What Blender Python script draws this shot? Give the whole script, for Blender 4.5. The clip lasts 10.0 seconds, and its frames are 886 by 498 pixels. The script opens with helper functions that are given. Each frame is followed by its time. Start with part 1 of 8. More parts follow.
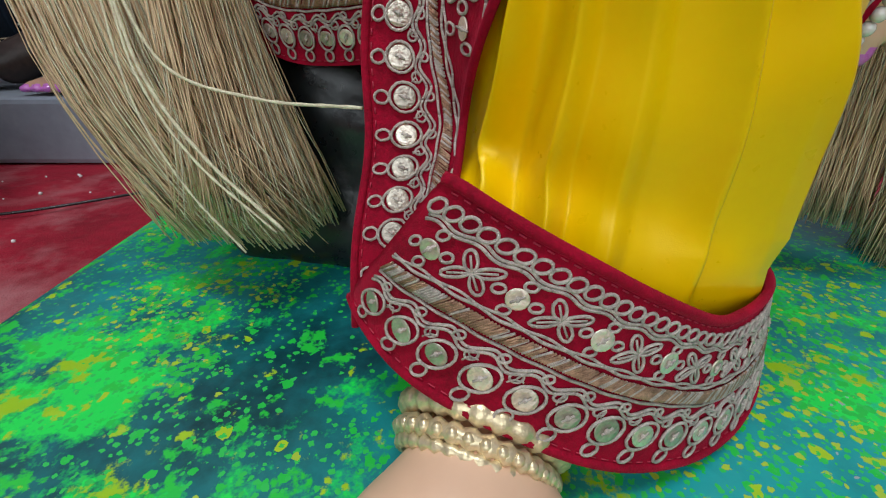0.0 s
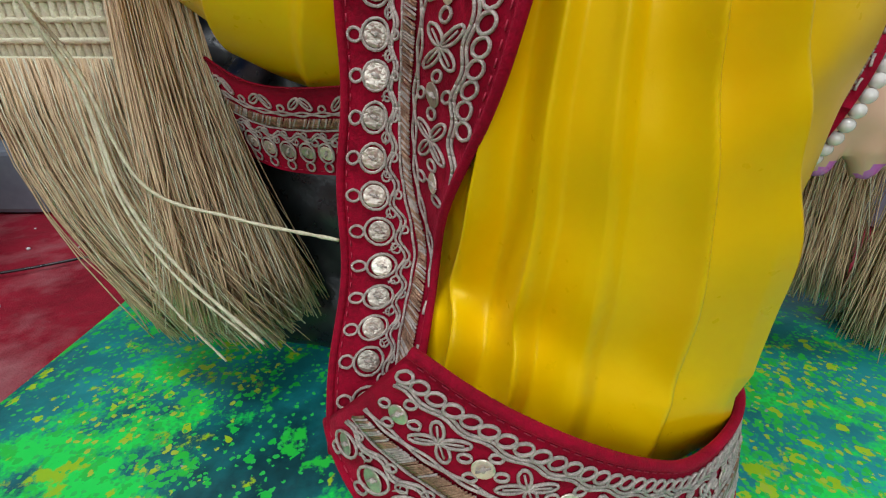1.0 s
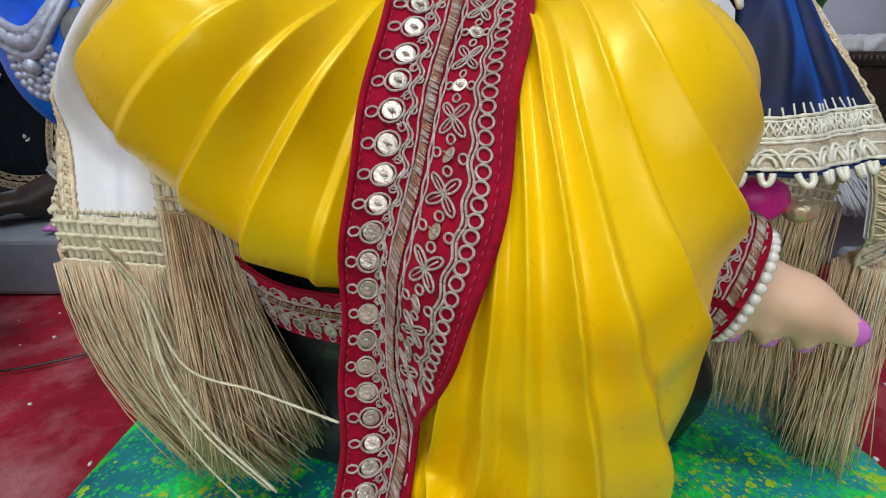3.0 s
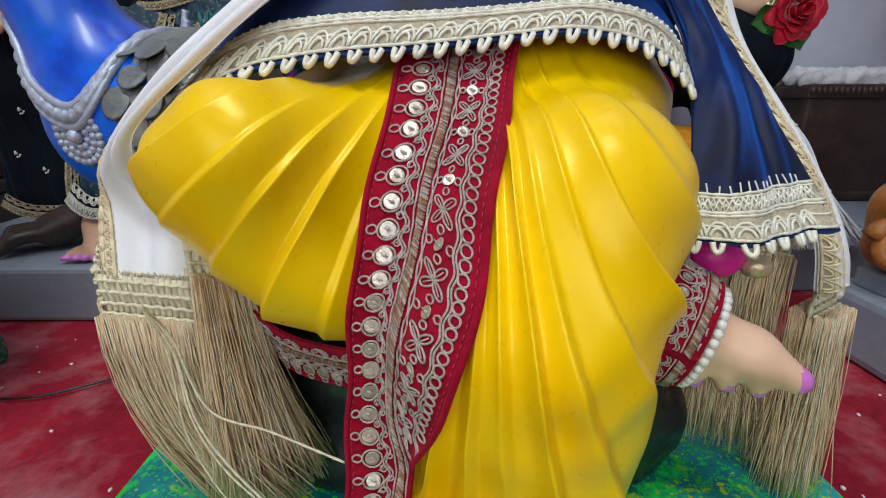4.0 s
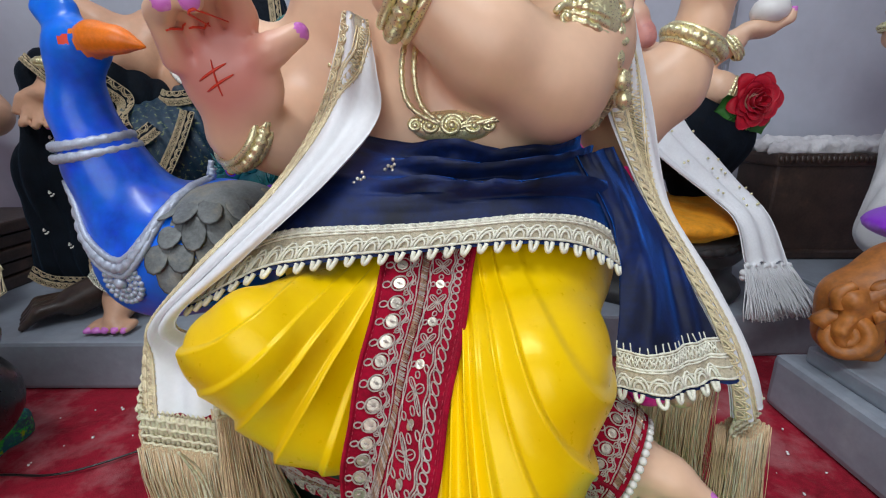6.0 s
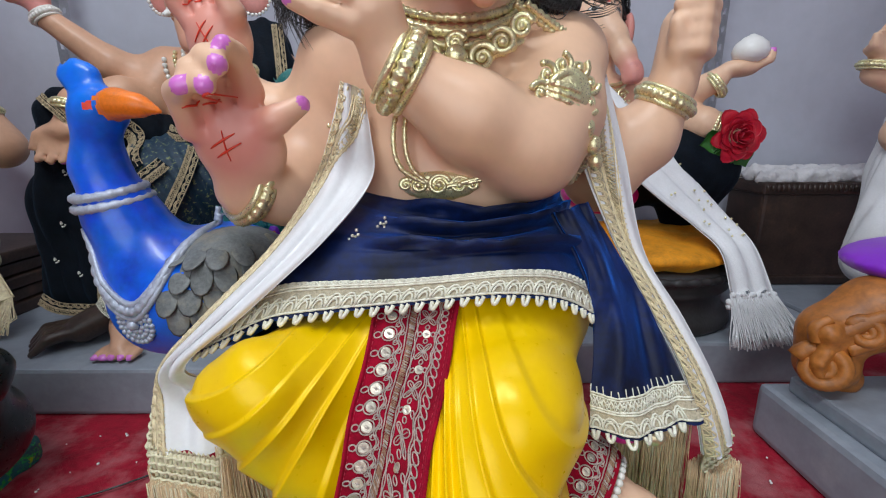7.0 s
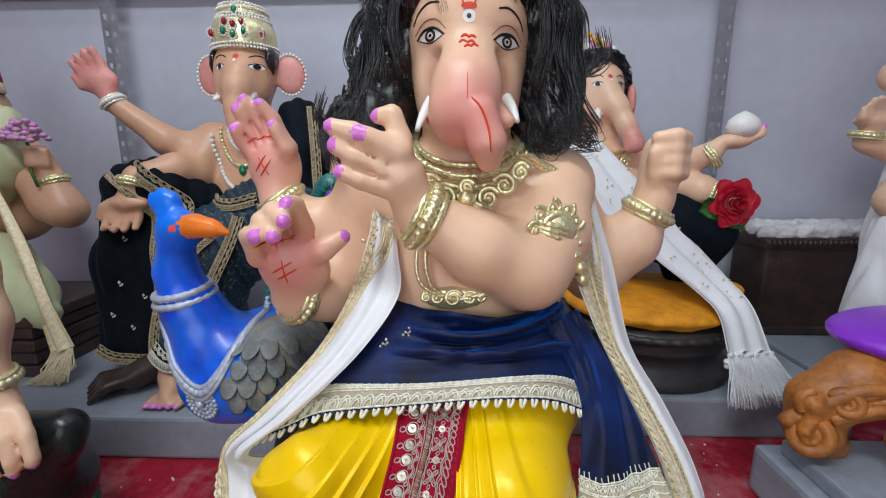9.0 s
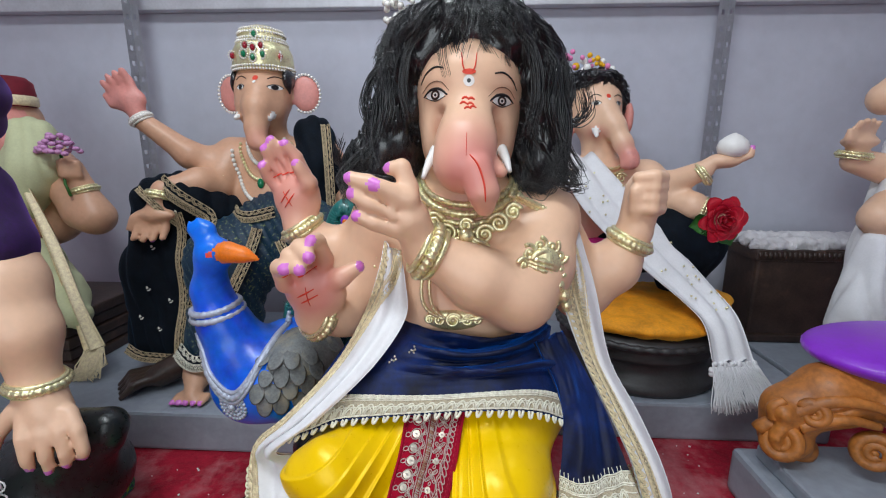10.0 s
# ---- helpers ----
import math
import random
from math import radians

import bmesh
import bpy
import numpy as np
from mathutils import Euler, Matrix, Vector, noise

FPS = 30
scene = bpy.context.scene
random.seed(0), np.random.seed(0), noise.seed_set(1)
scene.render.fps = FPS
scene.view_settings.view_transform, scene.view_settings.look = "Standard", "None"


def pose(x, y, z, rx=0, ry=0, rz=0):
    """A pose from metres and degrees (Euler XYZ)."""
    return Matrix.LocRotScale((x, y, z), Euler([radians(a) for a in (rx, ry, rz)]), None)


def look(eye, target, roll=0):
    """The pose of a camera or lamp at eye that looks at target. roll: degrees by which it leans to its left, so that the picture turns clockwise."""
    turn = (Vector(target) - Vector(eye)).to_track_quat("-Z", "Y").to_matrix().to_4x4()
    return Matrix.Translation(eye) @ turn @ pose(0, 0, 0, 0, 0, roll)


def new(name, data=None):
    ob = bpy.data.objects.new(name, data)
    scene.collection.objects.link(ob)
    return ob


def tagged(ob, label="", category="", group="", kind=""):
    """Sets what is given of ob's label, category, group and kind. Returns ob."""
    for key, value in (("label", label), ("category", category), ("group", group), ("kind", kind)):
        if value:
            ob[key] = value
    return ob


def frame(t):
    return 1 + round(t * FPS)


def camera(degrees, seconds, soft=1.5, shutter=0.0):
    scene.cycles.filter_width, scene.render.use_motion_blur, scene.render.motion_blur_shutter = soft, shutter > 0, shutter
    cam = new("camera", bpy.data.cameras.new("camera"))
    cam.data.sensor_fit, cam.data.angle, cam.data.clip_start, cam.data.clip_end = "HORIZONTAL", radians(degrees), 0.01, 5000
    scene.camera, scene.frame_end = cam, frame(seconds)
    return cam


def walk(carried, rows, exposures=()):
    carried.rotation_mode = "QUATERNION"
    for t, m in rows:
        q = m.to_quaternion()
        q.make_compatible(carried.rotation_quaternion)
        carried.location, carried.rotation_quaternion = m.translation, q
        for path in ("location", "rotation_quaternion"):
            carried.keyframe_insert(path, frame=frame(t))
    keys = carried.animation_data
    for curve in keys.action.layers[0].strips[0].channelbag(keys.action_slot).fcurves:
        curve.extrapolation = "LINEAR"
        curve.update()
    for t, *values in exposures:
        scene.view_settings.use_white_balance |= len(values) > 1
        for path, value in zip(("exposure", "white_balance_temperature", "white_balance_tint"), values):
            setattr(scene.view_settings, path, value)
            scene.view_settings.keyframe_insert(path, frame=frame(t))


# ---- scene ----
cam = camera(90.0, 10.0, soft=1.1)
METRES, EYE, TILT, LEAN, TURN = 0.6, 0.2, -27.0, 0.0, 0.0
ROWS = [
    (0.0, 0.0, 0.0, 0.0, 0.0, 0.0, -0.0),
    (0.5, 0.0014, -0.0005, 0.0327, -0.44, 1.31, 0.26),
    (1.0, 0.0141, -0.0083, 0.0737, -0.64, 2.48, 0.34),
    (1.5, 0.0111, -0.024, 0.1267, -0.63, 3.85, 0.36),
    (2.0, 0.0164, -0.046, 0.1597, -0.61, 5.08, 0.37),
    (2.5, 0.0295, -0.0742, 0.1802, -0.51, 5.91, 0.49),
    (4.0, 0.0429, -0.1742, 0.238, -0.31, 8.42, 0.35),
    (4.5, 0.0639, -0.2053, 0.2672, -0.35, 8.87, 0.21),
    (5.0, 0.0751, -0.2454, 0.296, -0.4, 9.39, 0.11),
    (5.5, 0.0734, -0.2901, 0.3516, -0.28, 10.23, 0.26),
    (7.0, 0.0966, -0.3915, 0.4292, -0.05, 12.99, 0.15),
    (7.5, 0.1091, -0.4404, 0.4645, 0.65, 14.03, 0.15),
    (8.0, 0.0938, -0.4934, 0.4988, 1.18, 14.83, -0.09),
    (8.5, 0.1007, -0.5332, 0.5291, 1.57, 15.3, -0.29),
    (9.0, 0.1023, -0.5778, 0.5438, 1.96, 15.61, -0.67),
    (9.5, 0.0973, -0.6417, 0.5704, 2.34, 15.51, -1.12),
    (10.0, 0.1161, -0.7157, 0.5842, 2.6, 14.76, -1.51),
]
walk(cam, [(t, pose(0, 0, EYE, TILT, LEAN, TURN) @ pose(METRES * x, METRES * y, METRES * z, 90 + pitch, roll, yaw)) for t, x, y, z, yaw, pitch, roll in ROWS])

# ---- light: added lamps out of view, a front fill and two overhead ----
world = bpy.data.worlds.new("world")
scene.world = world
world.use_nodes = True
world.node_tree.nodes["Background"].inputs[0].default_value = (0.75, 0.82, 1.0, 1)
world.node_tree.nodes["Background"].inputs[1].default_value = 0.06
scene.view_settings.exposure = 0.0


def area_lamp(name, m, sx, sy, watts, colour):
    data = bpy.data.lights.new(name, "AREA")
    data.shape, data.size, data.size_y, data.energy, data.color = "RECTANGLE", sx, sy, watts, colour
    ob = new(name, data)
    ob.matrix_world = m
    return ob


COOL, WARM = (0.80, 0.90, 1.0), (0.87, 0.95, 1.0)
# unseen lamps: fill added for the front, overhead pair assumed under the ceiling
area_lamp("front_fill_lamp", look((-0.25, -1.58, 0.95), (0.05, 0.4, 0.40)), 1.8, 1.2, 19, WARM)
area_lamp("overhead_key_lamp", look((-0.28, -0.35, 2.2), (0.05, 0.42, 0.3)), 1.3, 0.16, 25.5, WARM)
area_lamp("overhead_back_lamp", look((-0.1, 0.75, 2.3), (-0.1, 0.9, 0.0)), 2.2, 0.25, 6.5, COOL)


# ---- materials ----
def mat(name, colour, rough=0.5, metal=0.0, var=0.15, scale=20.0, bump=0.0, bscale=200.0, sheen=0.0, sheen_tint=None,
        second=None, cover=0.5, sharp=0.1, coat=0.0, stretch=(1, 1, 1), spec=0.5, random_var=0.0, sss=0.0, spec_tint=None):
    """A surface of one colour that varies at two scales, with fine relief; second: stains and other patches of another
    colour.
    """
    m = bpy.data.materials.new(name)
    m.use_nodes = True
    nt = m.node_tree
    b = nt.nodes["Principled BSDF"]
    tc = nt.nodes.new("ShaderNodeTexCoord")
    mp = nt.nodes.new("ShaderNodeMapping")
    mp.inputs["Scale"].default_value = stretch
    nt.links.new(tc.outputs["Object"], mp.inputs[0])

    def noise_node(sc, detail=4.0, rough_=0.55):
        n = nt.nodes.new("ShaderNodeTexNoise")
        n.inputs["Scale"].default_value, n.inputs["Detail"].default_value, n.inputs["Roughness"].default_value = sc, detail, rough_
        nt.links.new(mp.outputs[0], n.inputs["Vector"])
        return n

    def mix(fac, a, c):
        x = nt.nodes.new("ShaderNodeMix")
        x.data_type = "RGBA"
        for sock, value in ((x.inputs[0], fac), (x.inputs[6], a), (x.inputs[7], c)):
            if isinstance(value, bpy.types.NodeSocket):
                nt.links.new(value, sock)
            else:
                sock.default_value = value
        return x.outputs[2]

    def ramp(src, lo, hi):
        r = nt.nodes.new("ShaderNodeMapRange")
        r.inputs[1].default_value, r.inputs[2].default_value = lo, hi
        nt.links.new(src, r.inputs[0])
        return r.outputs[0]

    dark = tuple(max(c * (1 - var), 0) for c in colour) + (1,)
    light = tuple(min(c * (1 + var * 0.8), 1) for c in colour) + (1,)
    big, small = noise_node(scale), noise_node(scale * 9, 3.0)
    half = nt.nodes.new("ShaderNodeMath")
    half.operation = "MULTIPLY_ADD"
    nt.links.new(big.outputs[0], half.inputs[0])
    half.inputs[1].default_value = 0.6
    sm = nt.nodes.new("ShaderNodeMath")
    sm.operation = "MULTIPLY"
    sm.inputs[1].default_value = 0.4
    nt.links.new(small.outputs[0], sm.inputs[0])
    nt.links.new(sm.outputs[0], half.inputs[2])
    col = mix(ramp(half.outputs[0], 0.33, 0.67), dark, light)
    if second:
        st = noise_node(scale * 0.7 if sharp > 0.06 else scale, 8.0, 0.65)
        col = mix(ramp(st.outputs[0], cover - sharp, cover + sharp), col, (*second, 1))
    if random_var:
        oi = nt.nodes.new("ShaderNodeObjectInfo")
        hsv = nt.nodes.new("ShaderNodeHueSaturation")
        rr = nt.nodes.new("ShaderNodeMapRange")
        rr.inputs[3].default_value, rr.inputs[4].default_value = 1 - random_var, 1 + random_var
        nt.links.new(oi.outputs["Random"], rr.inputs[0])
        nt.links.new(rr.outputs[0], hsv.inputs["Value"])
        nt.links.new(col, hsv.inputs["Color"])
        col = hsv.outputs[0]
    nt.links.new(col, b.inputs["Base Color"])
    rg = nt.nodes.new("ShaderNodeMapRange")
    rg.inputs[3].default_value, rg.inputs[4].default_value = max(rough - 0.1, 0.03), min(rough + 0.1, 1)
    nt.links.new(small.outputs[0], rg.inputs[0])
    nt.links.new(rg.outputs[0], b.inputs["Roughness"])
    b.inputs["Metallic"].default_value = metal
    b.inputs["Specular IOR Level"].default_value = spec
    if spec_tint:
        b.inputs["Specular Tint"].default_value = (*spec_tint, 1)
    if sheen:
        b.inputs["Sheen Weight"].default_value = sheen
        b.inputs["Sheen Roughness"].default_value = 0.35
        b.inputs["Sheen Tint"].default_value = (*(sheen_tint or colour), 1)
    if sss:
        b.inputs["Subsurface Weight"].default_value = sss
        b.inputs["Subsurface Radius"].default_value = (1.0, 0.5, 0.05)
        b.inputs["Subsurface Scale"].default_value = 0.006
    if coat:
        b.inputs["Coat Weight"].default_value, b.inputs["Coat Roughness"].default_value = coat, 0.12
    if bump:
        bn = nt.nodes.new("ShaderNodeBump")
        bn.inputs["Strength"].default_value, bn.inputs["Distance"].default_value = bump, 0.002
        nt.links.new(noise_node(bscale, 3.0).outputs[0], bn.inputs["Height"])
        nt.links.new(bn.outputs[0], b.inputs["Normal"])
    return m


SATIN = mat("yellow_satin", (1.0, 0.62, 0.0), 0.31, var=0.05, scale=14, bump=0.05, bscale=1800, spec=0.8, spec_tint=(1, 0.86, 0.35))
RED = mat("red_velvet", (0.34, 0.001, 0.022), 0.85, var=0.45, scale=60, bump=0.4, bscale=1400, sheen=0.45, sheen_tint=(0.9, 0.05, 0.12), spec=0.2)
THREAD = mat("silver_thread", (0.66, 0.57, 0.51), 0.45, metal=0.25, var=0.45, scale=300, bump=0.6, bscale=2500)
COPPER = mat("copper_thread", (0.55, 0.33, 0.22), 0.35, metal=0.7, var=0.5, scale=300, bump=0.5, bscale=2000)
SEQUIN = mat("sequin_foil", (0.80, 0.72, 0.60), 0.36, metal=0.7, var=0.25, scale=120, bump=0.4, bscale=500, random_var=0.4)
LACE = mat("gold_silver_lace", (0.92, 0.86, 0.70), 0.42, metal=0.05, var=0.25, scale=160, bump=0.3, bscale=1600, spec=0.9)
GOLD_CLOTH = mat("gold_woven_lace", (0.90, 0.71, 0.45), 0.42, metal=0.15, var=0.3, scale=130, bump=0.35, bscale=1500, spec=0.9)
DULLGOLD = mat("dull_gold_thread", (0.62, 0.50, 0.32), 0.45, metal=0.5, var=0.5, scale=160, bump=0.8, bscale=1500)
JUTE = mat("jute_fibre", (0.90, 0.58, 0.35), 0.6, var=0.4, scale=90, stretch=(6, 6, 0.5), bump=0.2, bscale=900, random_var=0.1)
JUTE_TOP = mat("jute_cord", (0.96, 0.79, 0.56), 0.65, var=0.3, scale=200, bump=0.6, bscale=1500)
WHITE = mat("white_cotton", (0.84, 0.84, 0.86), 0.75, var=0.06, scale=25, bump=0.3, bscale=1500, sheen=0.2, sheen_tint=(1, 1, 1))
VELVET = mat("navy_velvet", (0.002, 0.016, 0.105), 0.55, var=0.6, scale=22, bump=0.2, bscale=1800, sheen=1.0, sheen_tint=(0.02, 0.22, 1.0), spec=0.35, second=(0.0004, 0.002, 0.014), cover=0.50, sharp=0.14)
SKIN = mat("painted_plaster_skin", (0.84, 0.535, 0.36), 0.40, var=0.06, scale=10)


def airbrushed(m):
    """Adds the airbrushed pink and brown paint, and crease shade put in brown, that the mesh keeps as two amounts a
    point.
    """
    nt = m.node_tree
    b = nt.nodes["Principled BSDF"]
    src = b.inputs["Base Color"].links[0].from_socket
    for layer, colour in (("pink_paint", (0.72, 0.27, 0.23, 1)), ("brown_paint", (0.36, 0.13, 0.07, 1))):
        at = nt.nodes.new("ShaderNodeAttribute")
        at.attribute_name = layer
        x = nt.nodes.new("ShaderNodeMix")
        x.data_type = "RGBA"
        nt.links.new(at.outputs["Fac"], x.inputs[0])
        nt.links.new(src, x.inputs[6])
        x.inputs[7].default_value = colour
        src = x.outputs[2]
    nt.links.new(src, b.inputs["Base Color"])


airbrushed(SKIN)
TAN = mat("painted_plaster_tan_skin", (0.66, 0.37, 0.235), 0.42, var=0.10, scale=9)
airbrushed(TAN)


def airbrush(ob, pink, brown, base):
    """Stores the amounts: lists of (centre, radius, strength)."""
    me = ob.data
    co = np.zeros(len(me.vertices) * 3)
    me.vertices.foreach_get("co", co)
    p = co.reshape(-1, 3) + np.array(base)
    for layer, spots in (("pink_paint", pink), ("brown_paint", brown)):
        w = np.zeros(len(p))
        for c, r, k in spots:
            d = np.linalg.norm((p - np.array(c)) / np.broadcast_to(np.array(r, float), (3,)), axis=1)
            w = np.maximum(w, k * np.clip(1.5 - 1.0 * d, 0, 1) ** 1.3)
        at = me.attributes.new(layer, "FLOAT", "POINT")
        at.data.foreach_set("value", np.clip(w, 0, 1).astype(np.float32))


PINK = mat("painted_pink_plaster", (0.72, 0.29, 0.25), 0.42, var=0.14, scale=16)
NAIL = mat("pink_nail_paint", (0.72, 0.20, 0.66), 0.3, var=0.05, coat=0.3)
PAINT_RED = mat("red_paint_mark", (0.74, 0.05, 0.02), 0.45, var=0.1)
PAINT_BLACK = mat("black_paint", (0.012, 0.010, 0.010), 0.3, var=0.2)
EYE_BROWN = mat("brown_paint", (0.20, 0.10, 0.06), 0.3, var=0.1)
IVORY = mat("white_paint", (0.85, 0.83, 0.80), 0.35, var=0.04)
GOLD = mat("gold_paint", (1.0, 0.80, 0.48), 0.30, metal=0.72, var=0.3, scale=70, bump=0.35, bscale=260)
PEARL = mat("pearl", (0.85, 0.82, 0.76), 0.22, var=0.05, coat=0.6)
HAIR = mat("black_hair_fibre", (0.005, 0.005, 0.007), 0.28, var=0.4, scale=120, spec=0.9)
ROCK = mat("dark_painted_rock", (0.013, 0.016, 0.017), 0.30, var=0.6, scale=14, bump=0.35, bscale=60, second=(0.06, 0.07, 0.075), cover=0.70, sharp=0.08)
CARPET = mat("red_carpet", (0.33, 0.012, 0.03), 0.9, var=0.4, scale=9, bump=0.7, bscale=500, second=(0.50, 0.20, 0.21), cover=0.60, sharp=0.12, sheen=0.25, sheen_tint=(0.8, 0.2, 0.2), spec=0.15)
GREY = mat("grey_painted_plinth", (0.28, 0.31, 0.36), 0.55, var=0.18, scale=6, bump=0.25, bscale=60, second=(0.42, 0.44, 0.47), cover=0.7, sharp=0.12)
WALL = mat("grey_wall_cloth", (0.53, 0.54, 0.62), 0.85, var=0.07, scale=3.0, bump=0.2, bscale=14)
STEEL = mat("painted_steel", (0.56, 0.56, 0.60), 0.5, metal=0.3, var=0.15, scale=12)
# the cyan patches put highlights into the lacquer's colour
BLUE = mat("blue_lacquer", (0.001, 0.055, 0.66), 0.34, var=0.4, scale=9, coat=0.15, second=(0.0, 0.26, 0.92), cover=0.56, sharp=0.2)
SILVER = mat("silver_paint", (0.46, 0.50, 0.60), 0.5, metal=0.4, var=0.25, scale=60, bump=0.4, bscale=250)
ORANGE = mat("orange_paint", (0.86, 0.20, 0.01), 0.4, var=0.2, scale=40)
WING = mat("grey_wing_paint", (0.15, 0.16, 0.16), 0.45, var=0.5, scale=30, second=(0.30, 0.26, 0.18), cover=0.60, bump=0.3, bscale=150)
TERRA = mat("orange_brown_wood_paint", (0.46, 0.16, 0.03), 0.45, var=0.5, scale=12, bump=0.3, bscale=60, second=(0.16, 0.05, 0.015), cover=0.62, sharp=0.15)
PURPLE = mat("purple_satin", (0.26, 0.03, 0.62), 0.35, var=0.15, scale=10, sheen=0.4, sheen_tint=(0.6, 0.3, 1))
CUSHION = mat("orange_velvet", (0.78, 0.30, 0.008), 0.75, var=0.3, scale=22, bump=0.5, bscale=600, sheen=0.6, sheen_tint=(1, 0.6, 0.1))
WOOD = mat("dark_brown_lacquer", (0.045, 0.026, 0.020), 0.42, var=0.5, scale=16, bump=0.4, bscale=70, second=(0.11, 0.06, 0.04), cover=0.66)
BLACKWOOD = mat("black_brown_paint", (0.035, 0.033, 0.034), 0.45, var=0.4, scale=16, bump=0.3, bscale=80)
TEAL = mat("teal_brocade", (0.003, 0.026, 0.055), 0.55, var=0.5, scale=110, bump=0.3, bscale=700, second=(0.17, 0.20, 0.08), cover=0.60, sharp=0.03, sheen=0.3, sheen_tint=(0.1, 0.3, 0.5))
BLACKCLOTH = mat("black_velvet", (0.003, 0.006, 0.011), 0.8, var=0.5, scale=30, bump=0.6, bscale=150, spec=0.15, sheen=0.22, sheen_tint=(0.01, 0.10, 0.22))
PLUM = mat("plum_velvet", (0.030, 0.006, 0.075), 0.7, var=0.5, scale=25, sheen=0.6, sheen_tint=(0.25, 0.1, 0.6))
CREAM = mat("pale_green_cloth", (0.58, 0.60, 0.36), 0.7, var=0.1, scale=20, bump=0.3, bscale=400)
FLUFF = mat("white_fleece", (0.66, 0.64, 0.66), 0.95, var=0.1, scale=60, bump=1.0, bscale=160)
ROSE = mat("red_rose_petal", (0.50, 0.004, 0.02), 0.5, var=0.3, scale=40, sheen=0.4, sheen_tint=(1, 0.1, 0.2))
LEAF = mat("green_leaf", (0.03, 0.14, 0.02), 0.5, var=0.3, scale=60)
LILAC = mat("lilac_flower", (0.62, 0.30, 0.55), 0.6, var=0.3, scale=100)
FPINK = mat("pink_flower", (0.85, 0.25, 0.5), 0.6, var=0.2, scale=100)
FYEL = mat("yellow_flower", (0.90, 0.48, 0.01), 0.6, var=0.2, scale=100)
MAGENTA = mat("magenta_satin", (0.75, 0.02, 0.30), 0.4, var=0.2, scale=30)
EMERALD = mat("green_glass_gem", (0.0, 0.18, 0.07), 0.12, var=0.2, coat=0.8)
RUBY = mat("red_glass_gem", (0.30, 0.0, 0.015), 0.12, var=0.2, coat=0.8)
CEIL = mat("tent_ceiling_cloth", (0.6, 0.6, 0.64), 0.9, var=0.05, scale=3)


